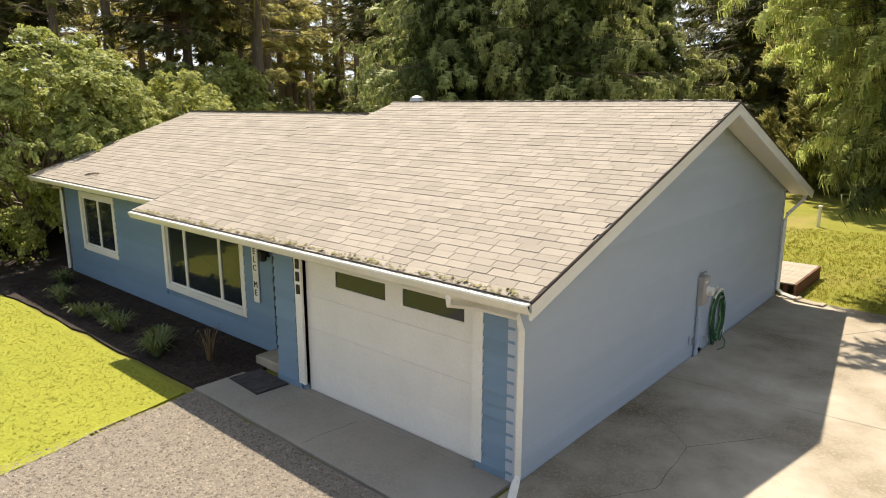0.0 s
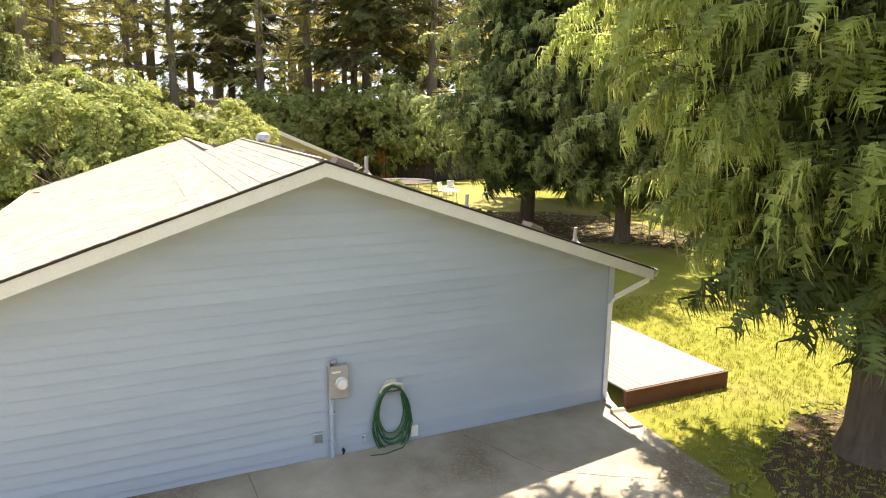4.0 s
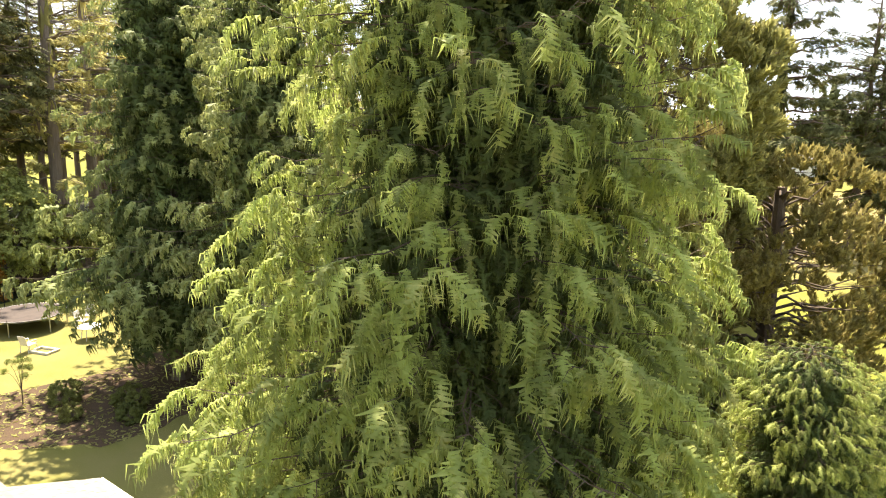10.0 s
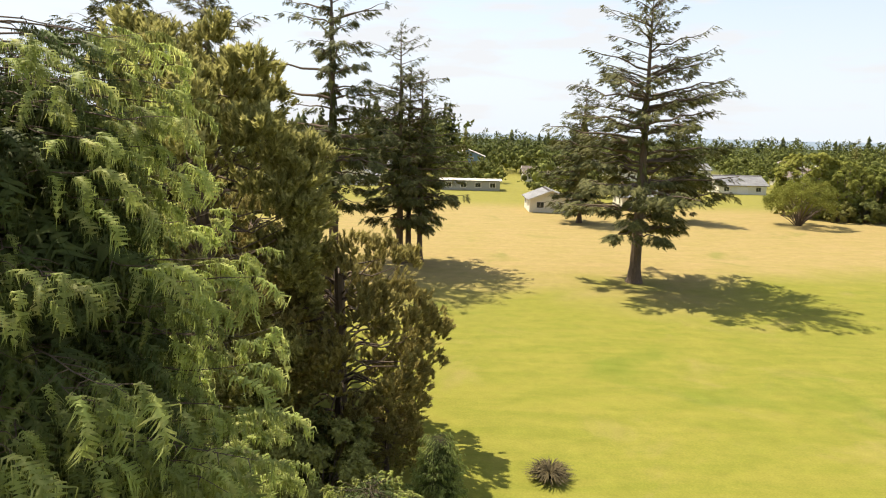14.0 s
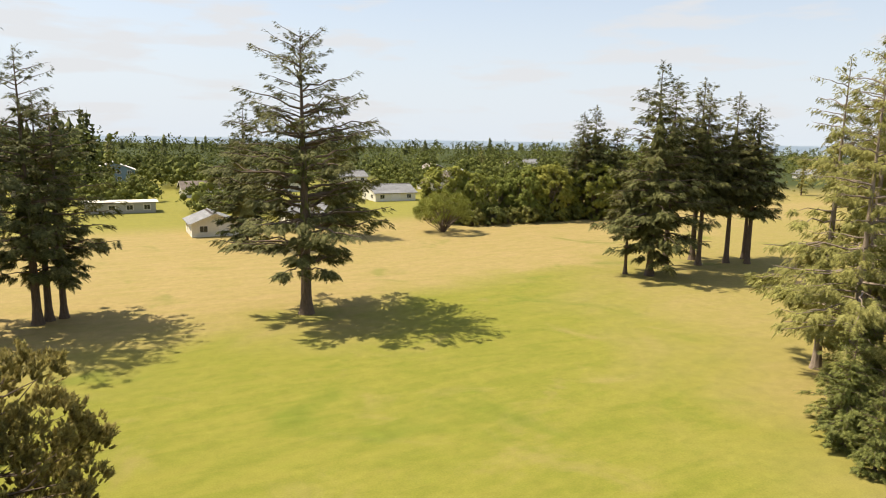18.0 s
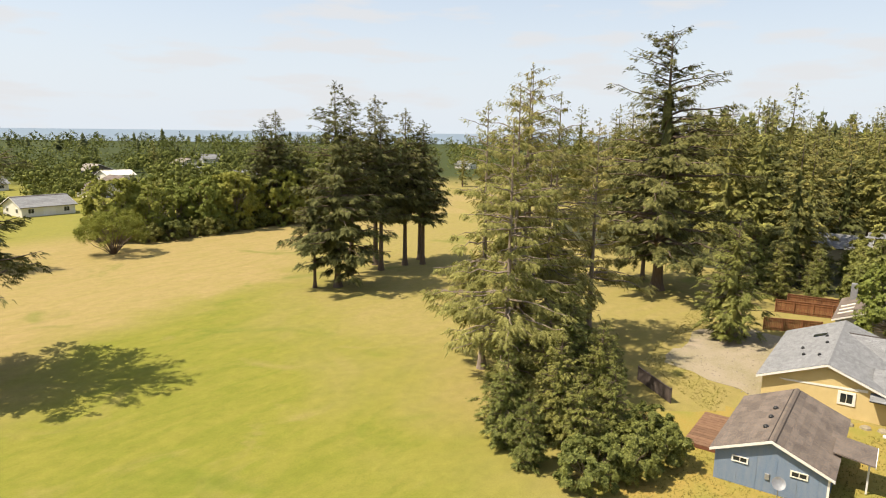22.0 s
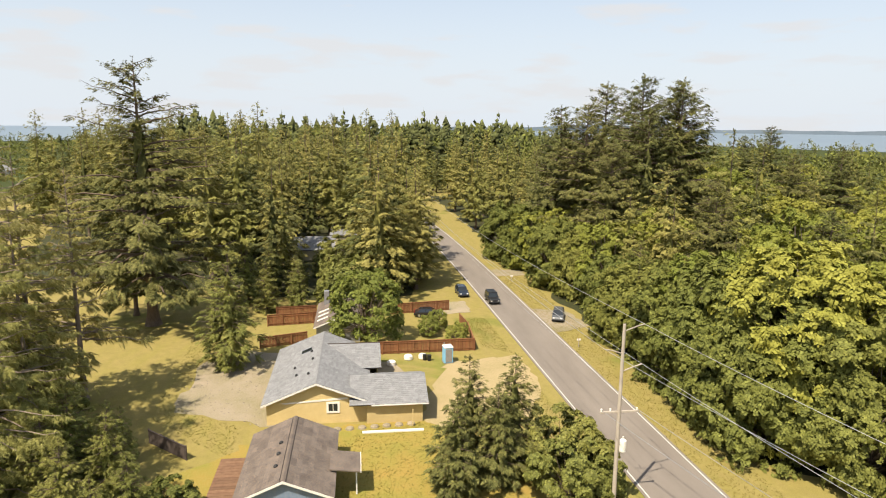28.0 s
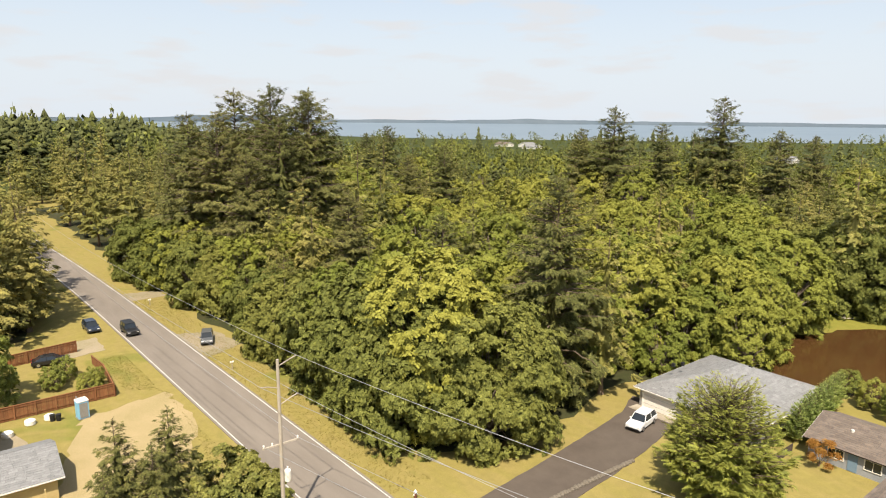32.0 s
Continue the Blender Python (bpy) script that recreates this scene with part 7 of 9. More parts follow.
bushy = conifer("spruce_tree", 16.0, 4.6, 28, M_SHRUB, M_BARK, SPRUCE_FORM, 40, 8, 20, 1.0, base=0.03, droop=0.15, lift=0.2, gap=0.3, hang=0.4, shape=0.6, trunk_r=0.3, label="bushy bright green spruce beside the earth plot")
# woodland trees, built once each
firs = [conifer("fir_tree", 30.0, R, sd, m_, M_BARK, FAR_FORM, w, p, sp, 1.45, base=b, droop=0.15, lift=0.16, gap=0.5, hang=0.36, shape=0.55, trunk_r=0.4, core=0.22, limbs=False, label=l_)
        for R, sd, m_, w, p, sp, b, l_ in ((6.4, 31, M_SPRUCE, 34, 7, 22, 0.08, "tall olive-green woodland fir"), (7.0, 32, M_SPRUCE2, 34, 7, 24, 0.08, "dark green woodland fir"), (6.0, 33, M_SPRUCE, 33, 7, 22, 0.15, "olive woodland fir with a bare lower trunk"))]
pines = [conifer("pine_tree", 25.0, R, sd, m_, M_GREYBARK, SPRUCE_FORM, 24, 6, 15, 0.85, core=0.08, base=b, droop=0.12, lift=0.2, gap=0.6, hang=0.25, shape=0.42, trunk_r=0.34, label="tall bare-trunked pine with a thin crown")
         for R, sd, m_, b in ((4.6, 41, M_PINE, 0.24), (5.2, 42, M_PINE, 0.32), (4.2, 43, M_PINE, 0.18))]
alders = [broadleaf("alder_tree", 20.0, R, sd, M_ALDER, M_GREYBARK, SPRAY_FORM, lb, cl, 0.66, base=0.06, label=l_, low=True)
          for R, sd, lb, cl, l_ in ((6.8, 51, 84, 8200, "broad leafy alder in full leaf"), (7.6, 52, 96, 9400, "wide spreading alder in full leaf"), (6.0, 53, 74, 7000, "rounded alder in full leaf"))]
maple = broadleaf("maple_tree", 17.0, 7.6, 54, M_MAPLE, M_GREYBARK, SPRAY_FORM, 130, 21000, 0.52, base=0.02, label="wide roadside maple leafed to the ground", low=True)
willow = broadleaf("willow_bush", 7.2, 4.2, 55, M_WILLOW, M_GREYBARK, SPRAY_FORM, 90, 13000, 0.24, base=0.06, label="tall silver-green willow bush", category="bush", low=True)
shrub = broadleaf("shrub", 5.0, 3.2, 56, M_SHRUB, M_BARK, SPRAY_FORM, 40, 2800, 0.48, base=0.03, label="dense dark green shrub", category="bush", low=True)

shelve(willow, -23.2, 7.0, 0.9, 0, group="willow bushes beside the house")
for x, y, s, a in ((-24.2, 11.6, 0.86, 60), (-27.0, 4.4, 0.95, 130), (-27.2, 8.8, 0.88, 200), (-22.6, 2.8, 0.75, 15), (-32.5, 6.0, 0.9, 77), (-27.4, 12.4, 0.55, 310)):
    put(willow, x, y, s, a, group="willow bushes beside the house")

_rnd = random.Random(77)
# pine wood to the west
_n = 0
for i, (x, y) in enumerate([(_rnd.uniform(-95, -43), _rnd.uniform(-6, 70)) for _ in range(72)]):
    if y > 34 and x > -52:
        continue
    p = pines[i % 3]
    f, a = _rnd.uniform(0.92, 1.3), _rnd.uniform(0, 360)
    if _n < 3:
        shelve(pines[_n], x, y, f, a, group="pine wood")
    else:
        put(p, x, y, f, a, group="pine wood")
    _n += 1
for x, y, s, a in ((-50, 27, 1.05, 0), (-58, 17, 0.95, 50), (-64, 36, 1.0, 90), (-47, 46, 0.9, 200)):
    put(sprT, x, y, s, a, group="pine wood")
shelve(shrub, -45.5, 22, 1.0, 0, group="wood edge shrubs")
for i in range(26):
    put((shrub, willow)[i % 2], _rnd.uniform(-62, -46), _rnd.uniform(-4, 44), _rnd.uniform(0.8, 1.5) * (0.8 if i % 2 else 1.0), _rnd.uniform(0, 360), group="wood edge shrubs")
for x, y, s, a in ((-60, 4, 0.52, 0), (-57, 22, 0.45, 110), (-70, 26, 0.6, 160), (-66, -2, 0.6, 310), (-78, 52, 0.8, 120), (-68, 56, 0.7, 170)):
    put(bushy, x, y, s, a, group="wood edge shrubs", label="bushy young spruce under tall pines")
for x, y, s, a in ((-13, 48, 0.74, 0), (-12, 58, 0.9, 140), (-20, 62, 1.0, 20)):
    put(sprC, x, y, s, a, group="dark spruces behind the cedars")
for x, y, s, a in ((-54, 12, 0.9, 30), (-60, 28, 1.0, 130), (-52, 33, 0.9, 250), (-66, 44, 1.05, 300), (-56, 0, 0.95, 200)):
    put(pines[int(a) % 3], x, y, s, a, group="pine wood")
put(willow, -46.5, 26.5, 1.25, 20, group="wood edge shrubs"), put(willow, -48, 20, 1.1, 120, group="wood edge shrubs")
for i in range(11):
    put((bushy, firs[2])[i % 3 == 2], _rnd.uniform(-118, -92), -14 + 9.2 * i + _rnd.uniform(-2, 2), _rnd.uniform(0.7, 1.0) * (0.75 if i % 3 == 2 else 1.0), i * 50, group="pine wood")
# shrubs under the pine and the clump
for x, y, s in ((-2.5, 38.2, 0.9), (0.5, 36, 0.8), (-6, 40, 1.1), (74, 41, 0.9)):
    put(shrub, x, y, s, x * 40 % 360, group="shrubs under the spruces")

# the north wood beyond the fences
_n, spots = 0, []
while len(spots) < 175:
    x, y = _rnd.uniform(122, 330), _rnd.uniform(-4, 120)
    if y < road_y(x) + 8 or y > 12 + (x - 112) * 0.85 or (x < 135 and y < 3 and x < 128) or (158 < x < 182 and 10 < y < 34) or (116 < x < 160 and abs(y - 9.4 - (x - 6.4) * 0.06) < 6.5):
        continue
    if any((x - u) ** 2 + (y - v) ** 2 < (30 if x < 190 else 55) for u, v in spots):
        continue
    spots.append((x, y))
for i, (x, y) in enumerate(sorted(spots)):
    f, a = _rnd.uniform(0.9, 1.28) * (0.8 if x < 140 else 1.0), _rnd.uniform(0, 360)
    c = y - 9.4 - (x - 6.4) * 0.045                     # a gap towards the pale roofs
    if x < 178 and abs(c) < 9:
        y += math.copysign(9 - abs(c), c)
    if i < 3:
        shelve(firs[i], x, y, f, a, group="north wood")
    else:
        put(firs[i * 7 % 3], x, y, f, a, group="north wood")
put(firs[1], 128, 1.5, 0.62, 0, group="north wood"), put(firs[0], 132, -1.5, 0.75, 90, group="north wood"), put(firs[1], 126, 6, 0.7, 180, group="north wood")
put(shrub, 118, 11, 1.5, 0, group="north wood"), put(shrub, 124, 12, 1.6, 100, group="north wood"), put(shrub, 152, 14, 1.4, 40, group="north wood")

for i in range(46):
    a, d = radians(_rnd.uniform(66, 118)), _rnd.uniform(235, 335)
    x, y = 6 + d * math.sin(a), 10 + d * math.cos(a)
    if abs(y - road_y(min(x, 320))) > 10:
        put(firs[i % 3], x, y, _rnd.uniform(0.8, 1.05), i * 61, group="north wood")

for x, y, s, a in ((119, 20, 0.5, 0), (122, 15.5, 0.42, 50), (126, 21, 0.5, 100), (131, 15, 0.45, 150), (129, 26, 0.6, 200), (136, 21, 0.45, 250), (138, 13, 0.5, 300), (143, 18, 0.4, 20), (117, 25, 0.55, 80), (123, 29, 0.65, 140), (116.5, 14.5, 0.4, 222), (147, 13, 0.4, 280)):
    put(bushy, x, y, s, a, group="north wood", label="dark bushy young spruce behind the fence")

# the south wood across the road
sprB = conifer("spruce_tree", 33.0, 9.2, 64, M_SPRUCE2, M_BARK, SPRUCE_FORM, 46, 9, 56, 1.4, base=0.05, droop=0.16, lift=0.16, gap=0.4, hang=0.4, shape=0.55, trunk_r=0.6, core=0.26, label="big dark spruce rising over leafy trees")
shelve(sprB, 141, -38, 1.1, 10, group="south wood spruces")
for x, y, s, a in ((60.2, -50.8, 0.8, 40), (66, -55, 0.68, 140), (149, -45, 1.14, 100), (136, -48, 1.16, 200), (152, -36, 1.0, 300), (134, -55, 1.14, 60), (128, -46, 0.98, 240), (141, -58, 1.12, 30), (126, -38, 0.8, 99), (82, -50, 0.6, 10), (99, -44, 0.66, 77)):
    put(sprB, x, y, s, a, group="south wood spruces")
shelve(maple, 64.5, -32.4, 1.12, 0, -1.8, group="roadside maples")
for x, y, s, a in ((58.2, -37.6, 0.95, 80), (72, -33.0, 1.0, 160), (80, -32.2, 0.9, 240), (96.5, -31.0, 0.72, 30), (88.5, -33.5, 0.8, 300), (131, -31, 0.8, 100), (124, -33, 0.75, 10), (150, -29.5, 0.85, 50), (160, -27, 0.8, 150), (105, -35, 0.7, 70), (113, -34.5, 0.7, 170), (84, -36, 0.85, 12)):
    put(maple, x, y, s, a, -1.6, group="roadside maples")
for i, (x, y, s) in enumerate(((57.2, -57.2, 0.78), (83, -38, 0.8), (104, -33.5, 0.62), (133, -41, 0.98), (156, -52, 1.2), (118, -34, 0.7), (112, -36, 0.78), (165, -34, 1.05), (72, -62, 0.95), (170, -28, 0.98))):
    put(firs[i % 3], x, y, s, i * 77, group="south wood spruces")
_n, spots = 0, []
while len(spots) < 230:
    x, y = _rnd.uniform(56, 330), -26 - 250 * _rnd.random() ** 1.25
    if y > road_y(x) - 12 or (y < -88 and x < 66) or (x < 62 and y < -58) or math.hypot(x - 60.2, y + 50.8) < 10.5:
        continue
    d = math.hypot(x - 6, y - 10)
    if d > 330 or any((x - u) ** 2 + (y - v) ** 2 < (42 if d < 150 else 80) for u, v in spots):
        continue
    spots.append((x, y))
for i, (x, y) in enumerate(sorted(spots, key=lambda p: p[0] - p[1])):
    f, a = _rnd.uniform(0.85, 1.2), _rnd.uniform(0, 360)
    con = _rnd.random() < (0.16 if y > -130 and x - abs(y) < 60 else 0.5) or (x > 150 and y > -75)
    if _n < 3 and not con:
        shelve(alders[_n], x, y, f, a, group="south wood alders")
        _n += 1
    elif con:
        put(firs[i % 3], x, y, f * (0.62 if y < -100 else 0.9), a, group="south wood spruces")
    else:
        put(alders[i % 3], x, y, f * 0.85, a, -1.2, group="south wood alders")
for x, y, s, k in ((64.5, -60, 0.8, 0), (70.5, -65, 0.95, 1), (62.5, -68, 0.75, 2), (58.5, -77, 0.68, 0), (66, -77, 0.85, 1), (73, -75, 0.9, 2), (80, -68, 1.0, 0), (57.8, -85, 0.62, 2), (64, -88, 0.78, 0), (72, -87, 0.9, 1), (81, -80, 0.95, 2), (68, -98, 0.85, 1), (77, -97, 0.9, 0), (87, -90, 1.0, 2), (63, -107, 0.8, 2), (73, -108, 0.9, 0), (57, -70, 0.55, 1), (58, -123, 0.85, 0), (66, -118, 0.95, 1), (50, -126, 0.8, 2), (44, -130, 0.95, 1), (72, -128, 1.0, 0), (36, -138, 1.0, 2), (62, -135, 1.0, 1), (25, -150, 1.0, 0)):
    put(alders[k], x, y, s * 0.85, x * 13, -1.2, group="trees beyond the pond")
for x, y, s in ((48, -134, 0.8), (40, -142, 0.85), (56, -140, 0.8), (30, -158, 0.9), (70, -140, 0.85), (52, -150, 0.9)):
    put(firs[int(x) % 3], x, y, s, x * 9, group="trees beyond the pond")

for x, y, s, a in ((102.5, -34, 0.9, 0), (107.5, -36.5, 0.8, 90), (118, -31.5, 0.75, 200), (77, -41, 0.85, 40)):
    put(bushy, x, y, s, a, group="south wood spruces")
for x, y, s in ((60, -90, 1.6), (62, -100, 1.7), (61.5, -110, 1.6), (65, -104, 2.0), (59.5, -82, 1.4), (58.5, -96, 1.3)):
    put(shrub, x, y, s, x * 77, group="bushes by the pond")
for x, y, s, a in ((56.5, -124.5, 1.0, 0), (47.5, -128, 1.05, 100), (40, -133, 1.1, 200), (64, -128, 1.0, 300)):
    put(maple, x, y, s * 0.95, a, -1.5, group="trees beyond the pond", label="big dark leafy tree on the pond shore")
for x, y, s, k in ((52.5, -87, 0.75, 1), (54.5, -95, 0.85, 2), (50.5, -81, 0.55, 0), (55.5, -104, 0.9, 1), (57.5, -88, 0.8, 0), (58.5, -96, 0.85, 1), (56.5, -80, 0.75, 2), (61, -104, 0.9, 0)):
    put(alders[k], x, y, s, x * 40, -1.4, group="trees beyond the pond")
for i, (x, y, s) in enumerate(((146, -173, 1.1), (140, -180, 0.95), (152, -181, 1.0), (157, -170, 0.9), (141, -213, 1.18), (134, -206, 1.05), (128, -209, 1.2), (122, -212, 1.1), (116, -203, 0.95), (148, -204, 0.95), (218, -142, 1.0), (208, -154, 1.04), (226, -136, 0.9), (214, -166, 0.8), (260, -151, 1.1), (252, -142, 0.8), (268, -139, 0.9), (53, -123, 1.12), (182, -66, 1.1), (190, -74, 1.05), (174, -60, 1.0), (110, -214, 0.9), (95, -190, 0.8), (84, -176, 0.75), (104, -226, 0.85), (88, -200, 0.8), (62, -130, 0.8), (170, -120, 0.75), (118, -96, 0.62), (100, -108, 0.6), (150, -92, 0.72))):
    put((sprB, firs[1], firs[2])[i % 3], x, y, s * (1.0, 1.1, 1.1)[i % 3], i * 53, group="tall spruces behind the leafy wood")
# young spruces and shrubs at the foot of the clump
for x, y, s, a in ((50.0, 34.2, 0.50, 0), (53.0, 31.0, 0.58, 70), (56.4, 33.6, 0.62, 130), (51.0, 28.2, 0.46, 200), (55.0, 27.2, 0.44, 260), (58.4, 29.8, 0.56, 320), (60.6, 33.6, 0.62, 20), (57.0, 37.2, 0.55, 99), (53.2, 36.6, 0.55, 180), (62.4, 31.2, 0.5, 45), (65.0, 35.2, 0.6, 250), (69.0, 37.6, 0.55, 10), (48.0, 31.0, 0.38, 140), (66.5, 31.6, 0.36, 33)):
    put(bushy, x, y, s, a, group="young spruces under the clump", label="bushy olive-green young spruce in the clump")
for x, y, s, a in ((51.5, 24.6, 0.75, 0), (54.6, 23.6, 0.7, 60), (48.2, 26.2, 0.7, 120), (57.6, 25.0, 0.62, 200)):
    put(shrub, x, y, s, a, group="shrubs under the spruces", label="low bright green shrub beside the small house")

# hedge, thorn tree and garden trees round the fairway
thorn = broadleaf("thorn_tree", 9.0, 5.2, 57, M_ALDER, M_BARK, LEAF_FORM, 46, 3800, 0.5, base=0.06, label="low round tree on dry grass")
shelve(thorn, 72.1, 135.7, 1.12, 0, -0.9)
for i in range(13):
    x = 82 + i * 4.6
    put(alders[i % 3], x + _rnd.uniform(-1.5, 1.5), 150 - (x - 86) * 0.1 + _rnd.uniform(-2, 4), _rnd.uniform(0.62, 0.84), i * 51, -1.6, group="hedge trees")
for i in range(8):
    put(shrub, 84 + i * 5.2, 144 + _rnd.uniform(-1, 1), _rnd.uniform(0.7, 1.0), i * 70, group="hedge shrubs")
shelve(bushy, 91.2, 26.3, 1.0, 0)
gard = broadleaf("garden_tree", 11.0, 5.0, 58, M_CYPRESS, M_BARK, SPRAY_FORM, 70, 6500, 0.44, base=0.06, label="bushy golden-green garden tree beside a fence", low=True)
shelve(gard, 99.0, 8.6, 1.0, 0)
for x, y, s, a in ((104.5, -2.5, 0.3, 0), (101.5, -0.8, 0.3, 90), (97.2, -4.3, 0.28, 200), (99.2, -5.2, 0.26, 300)):
    put(gard, x, y, s, a, label="small olive-green shrub on a fenced lawn")
# young spruces and shrubs by the road
young = conifer("spruce_tree", 11.4, 3.4, 29, M_SPRUCE2, M_BARK, SPRUCE_FORM, 36, 8, 26, 0.8, base=0.04, droop=0.18, lift=0.2, gap=0.35, hang=0.35, shape=0.75, trunk_r=0.14, label="young spruce by the road")
shelve(young, 61.5, -0.2, 1.0, 0, group="young spruces")
put(young, 61.2, -4.4, 1.0, 120, group="young spruces"), put(young, 58.2, 1.4, 0.8, 200, group="young spruces"), put(young, 59, -2.4, 0.85, 70, group="young spruces")
for x, y, s, a in ((60.4, -8.8, 1.25, 20), (56.6, -8.4, 1.1, 150), (57.4, -11.0, 0.75, 220)):
    put(shrub, x, y, s, a, -0.3, label="round olive-green shrub by the road")
cypress = conifer("cypress_tree", 10.9, 6.0, 30, M_CYPRESS, M_BARK, CEDAR_FORM, 48, 18, 22, 0.9, base=0.0, droop=-0.12, lift=0.3, gap=0.15, hang=-0.25, shape=0.42, trunk_r=0.3, core=0.7, label="broad golden-green cypress beside the driveway")
shelve(cypress, 34.6, -46.4, 1.0, 0)
column = conifer("hedge_conifer", 4.4, 1.15, 63, M_CEDAR, M_BARK, FAR_FORM, 30, 8, 8, 0.5, base=0.02, droop=-0.1, lift=0.5, gap=0.1, hang=-0.6, shape=0.4, trunk_r=0.06, label="narrow clipped hedge conifer beside a bungalow")
# clipped hedge and orange shrub at the far garden
for i in range(9):
    t = i / 8
    put(column, 35.4 + 1.2 * t, -64.2 - 13.5 * t, 1.0, i * 40, group="clipped hedge") if i else shelve(column, 35.4, -64.2, 1.0, 0, group="clipped hedge")
orange = broadleaf("shrub", 3.4, 1.6, 59, M_ORANGE, M_BARK, LEAF_FORM, 10, 600, 0.42, base=0.05, label="orange-leaved shrub against a grey house", category="bush", low=True)
shelve(orange, 31.4, -60.6, 1.0, 0)
put(orange, -43.5, 25.5, 1.0, 50)
for x, y, s in ((38.8, -60.5, 0.55), (36.8, -61.8, 0.45), (40.6, -60, 0.4), (33.5, -80.5, 0.9), (37, -83, 0.8), (30, -79, 1.0)):
    put(gard, x, y, s * 0.4, x * 31, label="leafy green garden shrub by the fence")

# leafy trees between the far houses, joined
_fr = np.random.RandomState(31)
_g = []
while len(_g) < 620:
    cx, cy = _fr.uniform(-90, 360), 168 + 260 * _fr.rand() ** 1.4
    for x, y in _fr.normal(0, 1, (_fr.randint(3, 9), 2)) * (9.0, 4.0) + (cx, cy):
        if any(b[1] - 6 < x + (b[3] - y) * (b[1] + b[2] - 12) / 2 / b[3] < b[2] + 6 and b[3] - 42 < y < b[4] + 6 for b in SUB) or (x > 200 and y < 120 + (x - 112) * 0.85) or y < 165:
            continue
        _g.append((x, y))
_g = np.array(_g)
_h, _a = 4.5 + 9.5 * _fr.rand(len(_g)) ** 1.3, _fr.uniform(0, 6.28, len(_g))
_tv, _tf = far_tree_form(7, 10, 3, True, 0.125)
me = soup("suburb_greenery", np.column_stack([_g, 0 * _h - 0.1 * _h]), frames(np.stack([np.cos(_a), np.sin(_a), 0 * _a], 1), np.tile((0, 0, 1.0), (len(_g), 1))), _h, _tv, _tf, M_FARLEAF)
single("suburb_greenery", me, None, "dark green garden trees and hedges between far houses", "woods", kind="stuff")
for i in range(26):
    x, y = _rnd.uniform(-70, 300), 172 + 200 * _rnd.random()
    if not any(b[1] - 9 < x < b[2] + 9 and b[3] - 26 < y < b[4] + 9 for b in SUB):
        put(firs[i % 3], x, y, _rnd.uniform(0.45, 0.65), i * 37, group="suburb trees")

# far woods out to the sea, one joined mass
_fr = np.random.RandomState(9)
_q = []
while len(_q) < 6200:
    a, d = _fr.uniform(0, 2 * math.pi), 230 + 1500 * _fr.rand() ** 1.6
    x, y = 6 + d * math.sin(a), 10 + d * math.cos(a)
    az = math.degrees(a) % 360
    if x < -30 and y > 60 and d < 300:
        continue
    if 5 < az < 62 and y < 330 and x < 330:
        if y < 172 or _fr.rand() < 0.35 or any(b[1] - 6 < x < b[2] + 6 and b[3] - 14 < y < b[4] + 5 for b in SUB):
            continue
    if az < 75 and d < 400 or 62 < az < 125 and d < 335:
        continue
    if az < 80 and d > 1150 or (105 < az < 160 and d > 1150):
        continue
    if 235 < az < 352 and d < 520:
        continue
    if abs(y - road_y(min(x, 320))) < 14 and 0 < x < 330:
        continue
    if 62 <= az < 92 and d < 330 and y < 150 and x < 330:
        continue
    if 132.5 < az < 138 and 640 < d < 860 and _fr.rand() < 0.8 or 154.5 < az < 158 and 480 < d < 660 or 118 < az < 170 and d < 400 and _fr.rand() < 0.15:
        continue
    _q.append((x, y, d, az))
_q = np.array(_q)
_con = (_fr.rand(len(_q)) < np.where(_q[:, 3] < 75, 0.10, 0.66)) | ((_q[:, 2] < 300) & (_q[:, 3] > 75) & (_q[:, 3] < 118))
_con &= ~((_q[:, 3] > 112) & (_q[:, 3] < 200) & (_fr.rand(len(_q)) < 0.45))
_con &= ~((_q[:, 2] < 430) & (_q[:, 3] > 118) & (_q[:, 3] < 200) & (_fr.rand(len(_q)) < 0.8))
_hh = np.where(_q[:, 3] < 75, np.where(_q[:, 2] > 700, 16, 8) + 8 * _fr.rand(len(_q)) ** 1.5, np.where(_q[:, 3] < 105, _fr.uniform(26, 39, len(_q)), 15 + 17 * _fr.rand(len(_q)) ** 1.5))
_bay = (_q[:, 3] > 118) & (_q[:, 3] < 172)
_con &= ~(_bay & (_fr.rand(len(_q)) < 0.5))
_hh = np.where(_bay & (_q[:, 2] > 400), np.where(_q[:, 2] < 620, 13, 9) + 13 * _fr.rand(len(_q)) ** 1.4, _hh * np.where(_bay, 0.8, 1))
_a = _fr.uniform(0, 6.28, len(_q))
_up = np.tile((0, 0, 1.0), (len(_q), 1))
_fm = frames(np.stack([np.cos(_a), np.sin(_a), 0 * _a], 1), _up)
_fm *= np.stack([np.ones(len(_q)), np.ones(len(_q)), _fr.uniform(0.65, 1.15, len(_q))], 1)[:, :, None]
_sets, _alt = [], _fr.randint(0, 3, len(_q))
for _i in range(6):
    _k = _con & (_alt == _i % 3) & ((_q[:, 2] < 560) == (_i < 3))
    _sets.append((np.column_stack([_q[_k, :2], 0 * _hh[_k]]), _fm[_k], _hh[_k], *(far_fir_form(12 + 2 * _i, 14 + _i) if _i < 3 else tiers_form(5 + _i, 4 + _i))))
me = mixed_soup("woods_conifer", _sets, M_FARFIR)
single("woods_conifer", me, None, "distant dark spruce woods", "woods", kind="stuff")
_near = _q[:, 2] < 470
_sets = []
